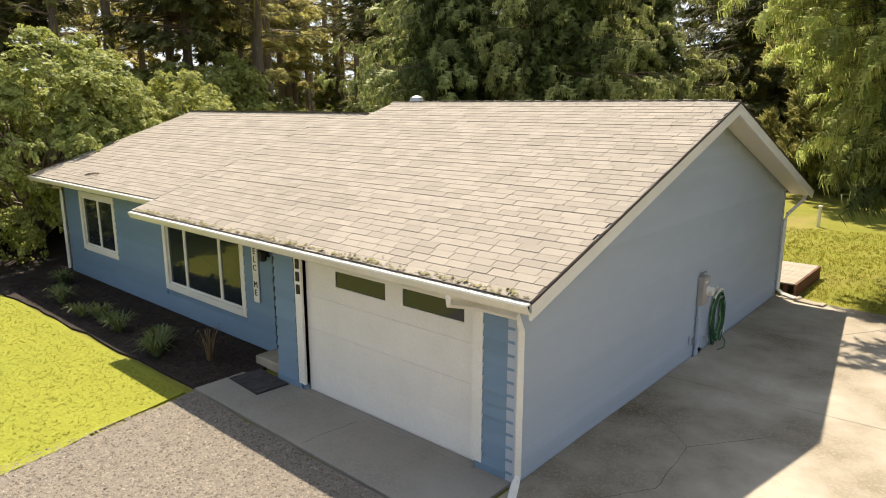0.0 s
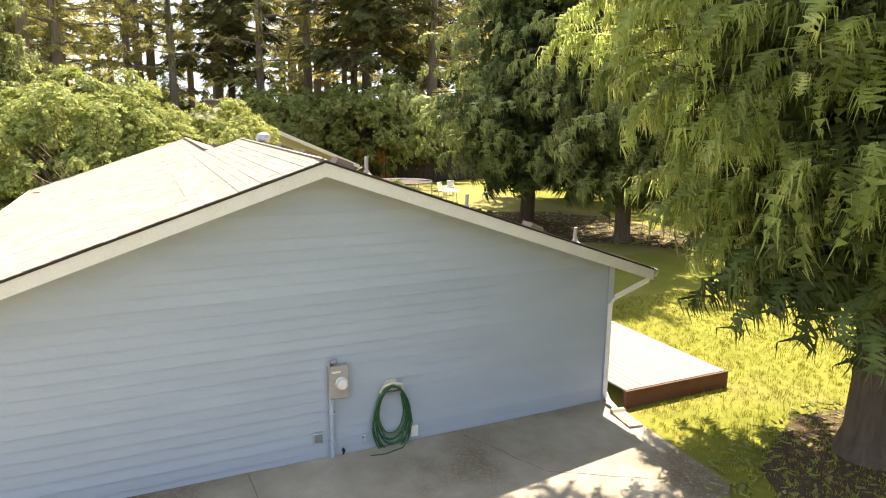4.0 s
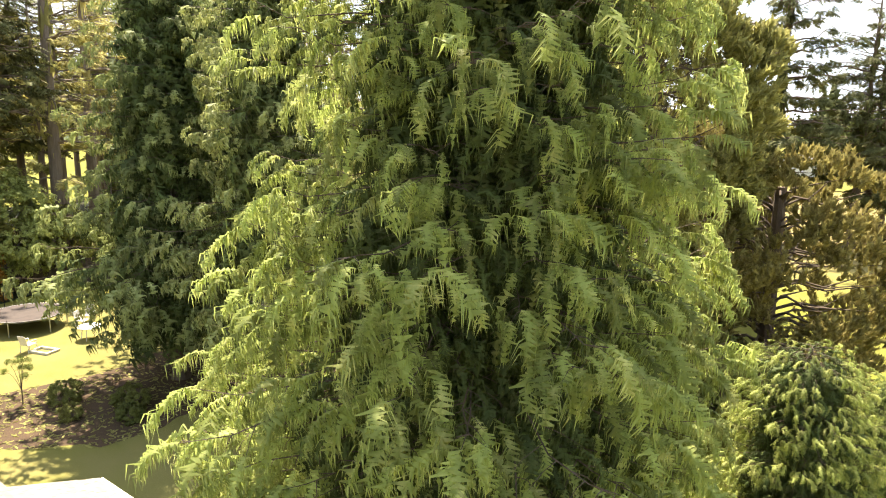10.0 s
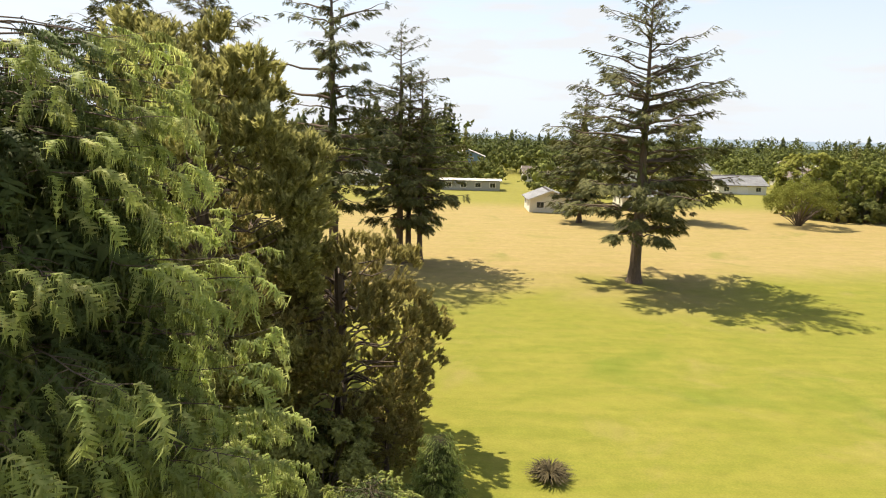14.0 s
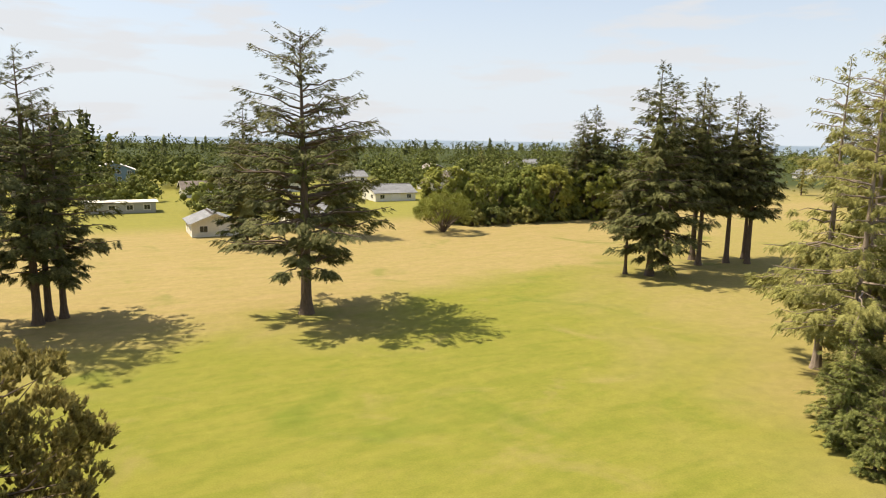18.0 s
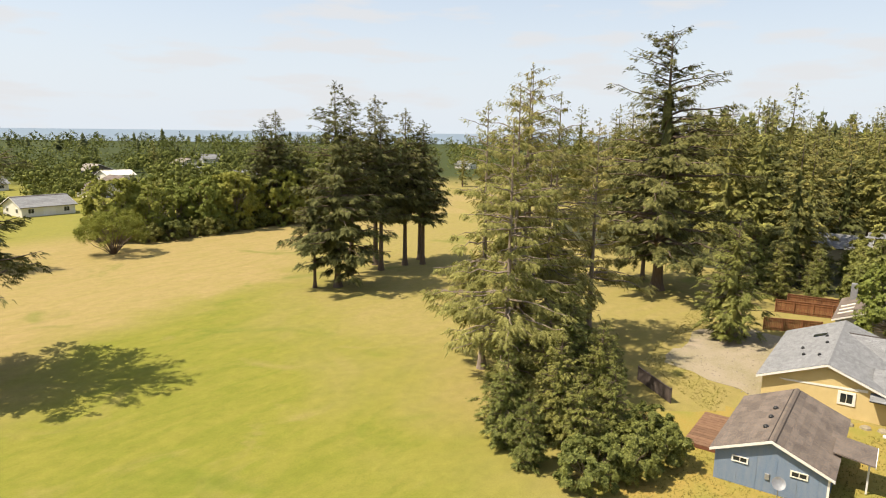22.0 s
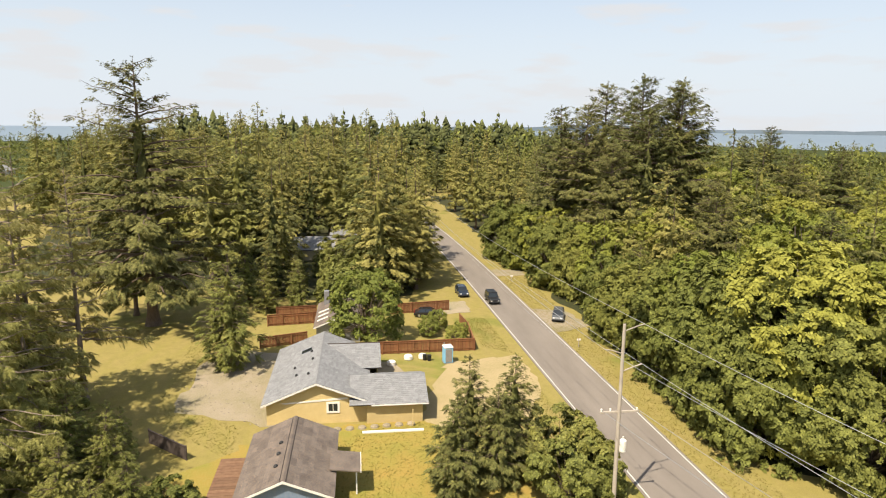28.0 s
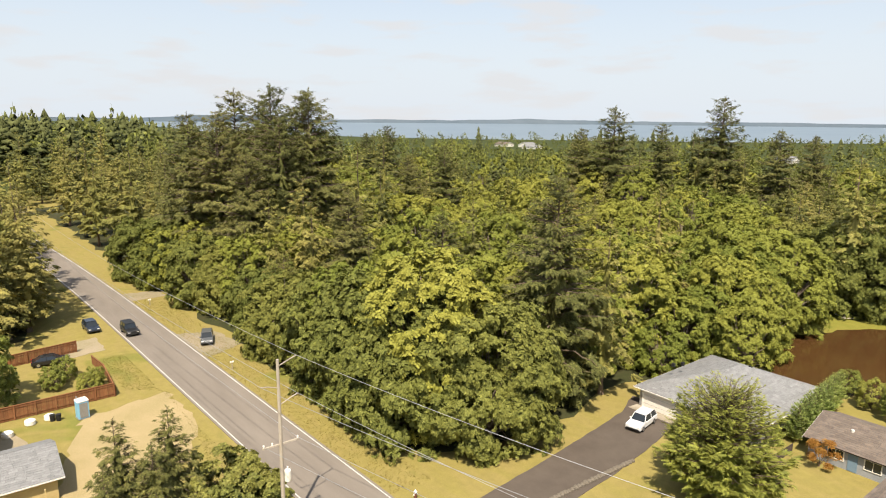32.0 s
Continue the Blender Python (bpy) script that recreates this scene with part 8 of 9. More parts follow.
for _k, _form in ((~_con & _near, far_tree_form(8, 12, 12, False, 0.105)), (~_con & ~_near, far_tree_form(5, 5, 13, False, 0.18))):
    _sets.append((np.column_stack([_q[_k, :2], -0.1 * _hh[_k]]), _fm[_k], _hh[_k] * 0.9, *_form))
single("woods_broadleaf", mixed_soup("woods_broadleaf", _sets, M_FARLEAF), None, "distant leafy woods", "woods", kind="stuff")

# ---- details of the blue house ----
def text_mesh(ch, size, material):
    cu = bpy.data.curves.new("letter", 'FONT')
    cu.body, cu.size, cu.extrude, cu.align_x = ch, size, 0.004, 'CENTER'
    tmp = bpy.data.objects.new("letter", cu)
    scene.collection.objects.link(tmp)
    dg = bpy.context.evaluated_depsgraph_get()
    me = bpy.data.meshes.new_from_object(tmp.evaluated_get(dg))
    bpy.data.objects.remove(tmp)
    me.materials.clear()
    me.materials.append(material)
    return me


sign = thing("welcome_sign", (-10.04, FY0 - 0.05, 0.92), "tall white board sign with black letters beside the door", "sign")
part("board", boxm(-0.085, -0.012, 0, 0.085, 0.012, 1.22, 0.004), M_WHITE, sign)
for i, ch in enumerate("WELCOME"):
    lt = part("letter", text_mesh(ch, 0.16, M_BLACK if ch != "O" else M_CREAM), None, sign)
    lt.matrix_basis = pose(0, -0.016, 1.06 - i * 0.155, 90, 0, 0)
lamp = thing("wall_lantern", (-9.66, FY0 - 0.02, 1.78), "small black wall lantern beside the front door", "lamp")
part("bracket", boxm(-0.05, -0.03, 0.05, 0.05, 0.0, 0.2), M_BLACK, lamp)
part("cage", lathe(bmesh.new(), [(0.05, 0), (0.06, 0.01), (0.085, 0.17), (0.1, 0.18), (0.03, 0.25), (0, 0.26)], 6, (0, -0.11, -0.02)), M_BLACK, lamp)
part("glass", lathe(bmesh.new(), [(0.045, 0.01), (0.075, 0.165), (0, 0.17)], 6, (0, -0.11, -0.02)), M_GLASS, lamp)
rug = thing("doormat", (-8.76, 5.55, 0.03), "dark ribbed doormat before the front step", "doormat", "", "", -4)
part("backing", boxm(-0.45, -0.29, 0, 0.45, 0.29, 0.012, 0.003), M_BLACK, rug)
_m = mat("mat_rib", (0.05, 0.045, 0.045), (0.09, 0.08, 0.08), 0.95, 6, 60, 0.5)
for i in range(11):
    part("rib", boxm(-0.43 + i * 0.078, -0.27, 0.012, -0.37 + i * 0.078, 0.27, 0.02), _m, rug)

# meter, conduit and boxes on the gable wall
XW = WX1 + 0.014
M_BOX = mat("beige_meter_paint", (0.44, 0.40, 0.36), (0.38, 0.35, 0.31), 0.5, 4, 40, 0.05)
mt = thing("electric_meter", (XW, 11.56, 0.0), "beige electric meter box with a conduit down the wall", "meter")
part("box", boxm(0, -0.15, 0.96, 0.12, 0.15, 1.47, 0.012), M_BOX, mt)
bm = lathe(bmesh.new(), [(0, 0), (0.095, 0), (0.095, 0.02), (0.08, 0.03), (0.08, 0.09), (0.06, 0.11), (0, 0.112)], 18)
bmesh.ops.rotate(bm, verts=bm.verts[:], matrix=Matrix.Rotation(radians(90), 3, 'Y'))
part("dial", bm, M_WHITE, mt, "round glass meter dial").matrix_basis = pose(0.12, 0.03, 1.21)
part("plate", boxm(0.12, -0.11, 1.37, 0.124, 0.02, 1.4), M_WHITE, mt)
part("weatherhead", tubem([(0.05, -0.12, 1.47), (0.06, -0.1, 1.53), (0.09, -0.03, 1.55)], 0.035, 8), M_GREY, mt)
part("conduit", tubem([(0.045, -0.11, 0.96), (0.045, -0.11, 0.0)], 0.034, 10), M_GABLE, mt)
for z in (0.25, 0.7):
    part("strap", boxm(0.0, -0.16, z, 0.085, -0.06, z + 0.03), M_GABLE, mt)
jb = thing("outlet_box", (XW, 11.24, 0.28), "small painted outlet box on the gable wall", "outlet")
part("box", boxm(0, -0.075, 0, 0.05, 0.075, 0.15, 0.01), M_GABLE, jb)
part("cover", boxm(0.05, -0.06, 0.01, 0.056, 0.06, 0.14, 0.004), M_GREY, jb)
jb = thing("utility_box", (XW, 12.78, 0.08), "small white plastic box low on the wall", "outlet")
part("box", boxm(0, -0.07, 0, 0.07, 0.07, 0.18, 0.012), M_WHITE, jb)
part("lid", boxm(0.07, -0.06, 0.01, 0.08, 0.06, 0.17, 0.004), M_WHITE, jb)
tp = thing("wall_tap", (XW, 11.95, 0.16), "small outdoor tap low on the gable wall", "tap")
part("pipe", tubem([(0, 0, 0.05), (0.06, 0, 0.05), (0.08, 0, 0.02), (0.085, 0, -0.03)], 0.014, 8), M_STEEL, tp)
part("handle", tubem([(0.04, -0.03, 0.09), (0.04, 0.03, 0.09)], 0.01, 6), M_WHITE, tp)
tp = thing("ground_rod", (XW + 0.05, 11.62, 0.0), "rusty ground rod clamp by the wall", "rod")
part("rod", tubem([(0, 0, -0.05), (0, 0, 0.12)], 0.012, 6), M_BLACK, tp)
part("clamp", boxm(-0.02, -0.02, 0.06, 0.03, 0.02, 0.1), M_BLACK, tp)

# coiled garden hose on its hanger
M_HOSE = mat("green_hose", (0.035, 0.115, 0.05), (0.03, 0.095, 0.04), 0.4, 6, 50, 0.05, spec=0.4)
M_HOSE2 = mat("light_green_hose", (0.16, 0.30, 0.10), (0.13, 0.26, 0.08), 0.4, 6, 50, 0.05, spec=0.4)
hs = thing("garden_hose", (XW, 12.40, 0.0), "coiled green garden hose on a wall hanger", "hose")
part("hanger", tubem([(0.05, -0.19, 0.92), (0.09, -0.15, 1.02), (0.1, 0.0, 1.07), (0.09, 0.15, 1.02), (0.05, 0.19, 0.92)], 0.022, 6), M_CREAM, hs)
part("hanger_plate", prismm([(-0.14, 0.9), (0.14, 0.9), (0.08, 1.09), (-0.08, 1.09)], 0, 0.02, 'x'), M_CREAM, hs)
part("hanger_shelf", boxm(0.02, -0.14, 0.88, 0.1, 0.14, 0.91), M_GREY, hs)
_r3 = random.Random(4)
for k in range(12):
    w_, d_, dep = 0.20 + 0.009 * k + _r3.uniform(-0.01, 0.01), 0.42 + 0.012 * k + _r3.uniform(-0.03, 0.03), 0.04 + 0.02 * (k % 4)
    cz = 1.0 - d_
    pts = [(dep + 0.012 * math.sin(3 * a + k), w_ * math.sin(a) * (1.0 if math.cos(a) > 0 else 1.08) + 0.004 * math.sin(5 * a), cz + d_ * math.cos(a)) for a in (2 * math.pi * i / 26 for i in range(27))]
    part("coil", tubem(pts, 0.0105, 6), M_HOSE2 if k % 4 == 1 else M_HOSE, hs)
part("loose_end", tubem([(0.06, 0.22, 0.6), (0.06, 0.30, 0.3), (0.09, 0.27, 0.09), (0.22, 0.12, 0.02), (0.30, -0.2, 0.02), (0.26, -0.42, 0.02)], 0.0105, 6), M_HOSE, hs)
part("nozzle", tubem([(0.08, 0.2, 0.13), (0.1, 0.21, 0.22)], 0.022, 8), M_STEEL, hs)

# splash blocks under the downspouts
for x, y, tn in ((-3.62, 5.2, -75), (-3.1, 16.4, -8)):
    sb = single("splash_block", prismm([(-0.3, 0.012), (0.32, 0.012), (0.32, 0.05), (0.2, 0.05), (0.15, 0.035), (-0.2, 0.05), (-0.24, 0.09), (-0.3, 0.09)], -0.13, 0.13, 'y'), M_CONC, "concrete splash block under a downspout", "splash block", "splash blocks", at=(x, y, 0.0), turn=tn)

# deck behind the house
dk = thing("deck", (0, 0, 0), "low pale timber deck with a red-brown skirt", "deck")
for i in range(17):
    part("deck_board", boxm(-9.6, 16.72 + i * 0.142, 0.29, -3.52, 16.85 + i * 0.142, 0.325, 0.004), M_DECK, dk)
part("deck_skirt", boxm(-3.52, 16.7, -0.02, -3.48, 19.14, 0.31), M_RUST, dk)
part("deck_skirt", boxm(-9.6, 19.14, -0.02, -3.48, 19.18, 0.31), M_RUST, dk)
for x in (-9.3, -6.5, -3.8):
    for y in (16.9, 18.9):
        part("post", boxm(x, y, -0.05, x + 0.1, y + 0.1, 0.29), M_RUST, dk)

# vents and pipes on the rear slope
M_VENT = mat("vent_metal", (0.17, 0.13, 0.11), (0.13, 0.10, 0.085), 0.6, 4, 40, 0.05)


def roof_vent(x, y, zf, m_=None):
    v = part("roof_vent", prismm([(-0.15, 0.02), (0.17, 0.02), (0.17, 0.05), (0.12, 0.12), (-0.13, 0.13)], -0.17, 0.17, 'x'), m_ or M_VENT, house, "low metal roof vent")
    v.matrix_world = pose(x, y, zf(y), -math.degrees(math.atan(SL)), 0, 0)


for x, y in ((-5.05, 12.0), (-7.13, 11.96), (-9.12, 11.92), (-5.5, 15.87)):
    roof_vent(x, y, roof_z)
for x, y in ((-15.6, 11.46), (-17.55, 11.36)):
    roof_vent(x, y, far_z)
part("turbine_vent", lathe(bmesh.new(), [(0.1, -0.05), (0.1, 0.1), (0.15, 0.13), (0.18, 0.2), (0.15, 0.28), (0.06, 0.32), (0, 0.325)], 14, (-11.1, 11.82, roof_z(11.82))), M_STEEL, house)
for x, y, hh in ((-5.84, 12.68, 0.34), (-6.32, 14.88, 0.3), (-5.12, 16.62, 0.32)):
    p_ = part("vent_pipe", tubem([(x, y, roof_z(y) - 0.02), (x, y, roof_z(y) + hh)], 0.035, 10), M_GREY, house)
    part("flashing", lathe(bmesh.new(), [(0.13, 0.0), (0.06, 0.06), (0.045, 0.1), (0, 0.1)], 10, (x, y, roof_z(y))), M_GREY, p_)
p_ = part("vent_pipe", tubem([(-14.04, 14.02, far_z(14.02) - 0.02), (-14.04, 14.02, far_z(14.02) + 0.3)], 0.035, 10), M_GREY, house)

# mossy debris caught along the front eave, and a fallen twig
_fr = np.random.RandomState(3)
M_MOSS = mat("eave_moss", (0.22, 0.19, 0.10), (0.17, 0.15, 0.07), 0.95, 4, 30, 0.5, island=True, vary=0.3, c3=(0.20, 0.19, 0.08))
_n = 420
_x = _fr.uniform(-12.4, -3.5, _n)
_y = 5.40 + np.abs(_fr.normal(0, 0.05, _n))
_P = np.column_stack([_x, _y, RZ - SL * (RY - _y) + 0.028])
_a = _fr.uniform(0, 6.28, _n)
single("eave_debris", soup("eave_debris", _P, frames(np.stack([np.cos(_a), np.sin(_a), 0.3 + 0 * _a], 1), np.tile((0, -0.3, 1.0), (_n, 1))), _fr.uniform(0.012, 0.028, _n), np.array([(-1, -0.6, 0), (1, -0.6, 0), (0.9, 0.7, 0), (-0.9, 0.6, 0), (0, 0, 0.5)]), np.array([(0, 1, 4), (1, 2, 4), (2, 3, 4), (3, 0, 4)]), M_MOSS), None, "mossy needle debris along the eave", "debris", kind="stuff")
tw = thing("fallen_twig", (-16.9, 6.25, far_z(6.25) + 0.03), "small dead twig lying on the roof edge", "twig", "", "", 30)
for k in range(7):
    part("twig", tubem([(0, 0, 0), (0.25 + 0.05 * k, 0.1 * (k - 3) * 0.4, 0.05), (0.5 + 0.04 * k, 0.1 * (k - 3), 0.03)], 0.006, 4), M_BARK, tw)

# ---- bed plants ----
def tuft(name, x, y, n, hgt, spread, material, label, seed, wide=0.018):
    r = np.random.RandomState(seed)
    t = thing(name, (x, y, 0.02), label, "plant", "bed plants")
    V, F = [], []
    for i in range(n):
        a, h, s = r.uniform(0, 6.28), hgt * r.uniform(0.55, 1.1), spread * r.uniform(0.3, 1.1)
        d, w = np.array((math.cos(a), math.sin(a), 0)), np.array((-math.sin(a), math.cos(a), 0)) * wide
        b = d * 0.05 * r.rand()
        pts = [b, b + d * s * 0.35 + np.array((0, 0, h * 0.65)), b + d * s * 0.75 + np.array((0, 0, h)), b + d * s * 1.15 + np.array((0, 0, h * 0.85))]
        k = len(V)
        for q, ww in zip(pts, (1, 0.9, 0.6, 0.08)):
            V += [q - w * ww, q + w * ww]
        F += [(k + 2 * j, k + 2 * j + 1, k + 2 * j + 3, k + 2 * j + 2) for j in range(3)]
    part("blade_clump", mesh_of("blade_clump", V, F, material), None, t)
    return t


M_BLADE = mat("sage_blades", (0.17, 0.20, 0.07), (0.11, 0.14, 0.05), 0.8, 2, 10, 0, island=True, vary=0.3, translucent=0.2)
M_REDB = mat("bronze_blades", (0.17, 0.12, 0.06), (0.12, 0.09, 0.045), 0.8, 2, 10, 0, island=True, vary=0.3, translucent=0.2)
tuft("flax_plant", -10.2, 5.5, 26, 0.6, 0.42, M_REDB, "bronze flax with thin arching blades", 1, 0.012)
tuft("grass_plant", -11.1, 4.98, 90, 0.42, 0.4, M_BLADE, "tufted pale grass plant in the mulch", 2)
tuft("grass_plant", -12.9, 5.1, 90, 0.36, 0.36, M_BLADE, "tufted pale grass plant in the mulch", 3)
for i, (x, y, s) in enumerate(((-11.45, 5.2, 0.55), (-13.9, 5.15, 0.5), (-13.5, 5.2, 0.36), (-15.9, 5.1, 0.52), (-16.5, 5.25, 0.4), (-17.6, 5.7, 0.5), (-11.75, 5.35, 0.42))):
    tuft("bed_plant", x, y, 110, s * 0.72, s * 0.6, M_BLADE, "small sage-green lavender bush in the mulch bed", 10 + i)
tuft("grass_plant", -14.5, 5.0, 60, 0.3, 0.3, M_BLADE, "tufted pale grass plant in the mulch", 5)

# ---- gravel, grass blades, bark chips ----
def inside(px, py, poly):
    c = np.zeros(len(px), bool)
    for (x0, y0), (x1, y1) in zip(poly, poly[1:] + poly[:1]):
        hit = ((y0 > py) != (y1 > py)) & (px < (x1 - x0) * (py - y0) / (y1 - y0 + 1e-12) + x0)
        c ^= hit
    return c


def strew(name, poly, n, size, z, tv, tf, material, label, category, seed, up=1.0, squash=1.0):
    r = np.random.RandomState(seed)
    xs, ys = [p[0] for p in poly], [p[1] for p in poly]
    px, py = r.uniform(min(xs), max(xs), n), r.uniform(min(ys), max(ys), n)
    k = inside(px, py, poly)
    px, py = px[k], py[k]
    m = len(px)
    a = r.uniform(0, 6.28, m)
    D = np.stack([np.cos(a), np.sin(a), r.normal(0, 0.15, m)], 1)
    N = np.tile((0, 0, 1.0), (m, 1)) + r.normal(0, 0.25, (m, 3))
    me = soup(name, np.column_stack([px, py, np.full(m, z)]), frames(D, N), size * r.uniform(0.6, 1.4, m), tv, tf, material)
    return single(name, me, None, label, category, kind="stuff")


PEB = (np.array([(1, 0, 0), (0, 0.8, 0), (-1, 0, 0), (0, -0.8, 0), (0.1, 0, 0.6)]), np.array([(0, 1, 4), (1, 2, 4), (2, 3, 4), (3, 0, 4)]))
BLD = (np.array([(-0.12, 0, 0), (0.12, 0, 0), (0.0, 0.35, 1.0), (0.3, 0.1, 0), (0.5, 0.15, 0), (0.65, -0.25, 0.85), (-0.4, -0.1, 0), (-0.22, -0.1, 0), (-0.5, -0.4, 0.8)]), np.array([(0, 1, 2), (3, 4, 5), (6, 7, 8)]))
strew("gravel_stones", [(-9.2, 4.66), (-4.0, 4.62), (-4.0, 1.0), (-8.9, 1.0)], 15000, 0.02, 0.010, *PEB, M_STONE, "loose grey pea gravel", "gravel", 21)
strew("lawn_blades", [(-9.4, 4.5), (-8.9, 1.8), (-9.5, -3), (-22, -3), (-24, 3.5), (-16.5, 4.4)], 34000, 0.028, 0.012, *BLD, M_LAWN, "short bright lawn grass", "grass", 22)
M_BACKLAWN = mat("back_lawn_grass", (0.34, 0.32, 0.045), (0.26, 0.27, 0.03), 0.95, 0.5, 12, 0, spec=0.1, island=True, vary=0.25, translucent=0.2)
strew("lawn_blades_rear", [(-3.4, 16.8), (-1.0, 16.6), (6, 13), (9, 30), (-9, 26), (-9.6, 19.3), (-3.4, 19.3)], 30000, 0.075, -0.01, *BLD, M_BACKLAWN, "rough back lawn grass", "grass", 23)
CHIP = (np.array([(-1, -0.3, 0), (1, -0.35, 0.05), (1, 0.3, 0), (-1, 0.25, 0.1)]), np.array([(0, 1, 2), (0, 2, 3)]))
strew("bark_chips", [(-9.3, 4.8), (-9.3, 6.4), (-19, 6.4), (-19, 4.8), (-16.5, 4.65)], 9000, 0.035, 0.032, *CHIP, mat("bark_chip", (0.05, 0.035, 0.026), (0.03, 0.022, 0.017), 0.95, 5, 40, 0, island=True, vary=0.5), "dark bark chips", "mulch", 24)
strew("dry_grass", [(50, -8), (72, 2), (72, 8), (57, 24), (48, 24), (46, 8)], 14000, 0.14, 0.0, *BLD, M_GRASS, "long dry grass round the blue house", "grass", 25)
strew("verge_grass", [(54, -21.9), (140, -19.6), (140, -25), (54, -27)], 9000, 0.15, 0.0, *BLD, M_GRASS, "long verge grass", "grass", 26)
strew("verge_grass_near", [(56, -13), (110, -11.2), (110, -8), (96, -8), (92, -12.6), (74, -11), (56, -7)], 9000, 0.13, 0.0, *BLD, M_GRASS, "long verge grass", "grass", 27)
strew("plot_weeds", [(66, 22), (76, 32), (104, 34), (104, 24), (97, 27), (93, 31), (80, 32), (73, 22)], 8000, 0.14, 0.0, *BLD, M_GRASS, "weeds along the earth plot", "grass", 28)
strew("plot_rubble", [(73, 20), (79, 31), (93, 30), (97, 26), (96, 20)], 500, 0.09, 0.012, *PEB, M_STONE, "loose stones on the earth plot", "stones", 29)
strew("fallen_leaves", [(-26, 19.5), (-20.8, 17.6), (-17.5, 20.5), (-18.5, 25), (-14, 28), (-15, 32), (-25, 30)], 4000, 0.10, 0.015, *CHIP, M_DRYPINE, "fallen leaves and dry twigs under the cedars", "litter", 30)
strew("needle_litter", [(-1.5, 16.6), (1.4, 14.0), (5.0, 14.6), (5.8, 18.5), (3.4, 22), (-1, 23.5), (-2.4, 20)], 3500, 0.07, 0.012, *CHIP, M_DRYPINE, "dry needles under the cedar", "litter", 31)

# cracks and joints in the concrete
M_CRACK = mat("crack", (0.14, 0.12, 0.10), (0.10, 0.09, 0.075), 0.95, 5, 30, 0.2)


def crack(pts, w, z, name="driveway_crack"):
    rnd, P = random.Random(int(pts[0][0] * 97 + pts[0][1] * 31)), []
    for (x0, y0), (x1, y1) in zip(pts, pts[1:]):
        for i in range(8):
            P.append((x0 + (x1 - x0) * i / 8 + rnd.uniform(-1, 1) * w * 2, y0 + (y1 - y0) * i / 8 + rnd.uniform(-1, 1) * w * 2))
    V, F = [], []
    for i, (x, y) in enumerate(P):
        dx, dy = P[min(i + 1, len(P) - 1)][0] - P[max(i - 1, 0)][0], P[min(i + 1, len(P) - 1)][1] - P[max(i - 1, 0)][1]
        L = math.hypot(dx, dy) + 1e-9
        ww = w * rnd.uniform(0.3, 1.0)
        V += [(x - dy / L * ww, y + dx / L * ww, z), (x + dy / L * ww, y - dx / L * ww, z)]
        if i:
            F.append((2 * i - 2, 2 * i - 1, 2 * i + 1, 2 * i))
    single(name, mesh_of(name, V, F, M_CRACK), None, "thin crack in the concrete", "crack", "concrete cracks", "structure")


crack([(-3.2, 6.0), (-2.6, 6.9), (-2.7, 8.1), (-1.8, 9.3)], 0.007, 0.0145), crack([(-2.7, 8.1), (-3.6, 8.9)], 0.006, 0.0145), crack([(-3.7, 13.6), (-2.2, 14.2), (-1.2, 15.9)], 0.01, 0.0145)
crack([(-3.85, 10.2), (-0.5, 10.4), (2.2, 10.3)], 0.006, 0.0145)
crack([(-6.6, 4.75), (-6.5, 5.8)], 0.008, 0.0325)

# ---- the neighbour's yard ----
tp = thing("trampoline", (-35.3, 24.6, 0), "round trampoline with a black mat in the yard", "trampoline")
bm = bmesh.new()
tube(bm, [(2.0 * math.cos(a), 2.0 * math.sin(a), 0.85) for a in (2 * math.pi * i / 28 for i in range(29))], 0.045, 6)
part("ring", bm, M_STEEL, tp)
part("bed", lathe(bmesh.new(), [(0, 0.85), (1.9, 0.85), (1.9, 0.84), (0, 0.84)], 28), M_UNDER, tp)
part("pad", lathe(bmesh.new(), [(1.9, 0.85), (2.05, 0.86), (2.05, 0.89), (1.9, 0.88)], 28), M_OLDFENCE, tp)
for i in range(6):
    a = i * math.pi / 3 + 0.2
    part("leg", tubem([(1.98 * math.cos(a), 1.98 * math.sin(a), 0.85), (1.98 * math.cos(a), 1.98 * math.sin(a), 0.0)], 0.03, 6), M_STEEL, tp)
    part("net_pole", tubem([(2.02 * math.cos(a), 2.02 * math.sin(a), 0.85), (2.02 * math.cos(a), 2.02 * math.sin(a), 2.4 if i == 3 else 1.0)], 0.02, 6), M_BLACK, tp)


def lawn_chair(x, y, turn, label="white plastic lawn chair on dry grass"):
    c = thing("lawn_chair", (x, y, 0), label, "chair", "lawn chairs", "", turn)
    part("seat", boxm(-0.25, -0.25, 0.38, 0.25, 0.25, 0.42, 0.015), M_WHITE, c)
    b = part("backrest", boxm(-0.25, -0.02, 0, 0.25, 0.02, 0.55, 0.015), M_WHITE, c)
    b.matrix_basis = pose(0, 0.25, 0.4, -16, 0, 0)
    for sx in (-1, 1):
        part("armrest", boxm(sx * 0.27 - 0.03, -0.25, 0.6, sx * 0.27 + 0.03, 0.3, 0.63, 0.01), M_WHITE, c)
        for sy in (-1, 1):
            part("leg", tubem([(sx * 0.24, sy * 0.23, 0.62 if sy < 0 else 0.4), (sx * 0.27, sy * 0.27, 0)], 0.022, 6), M_WHITE, c)


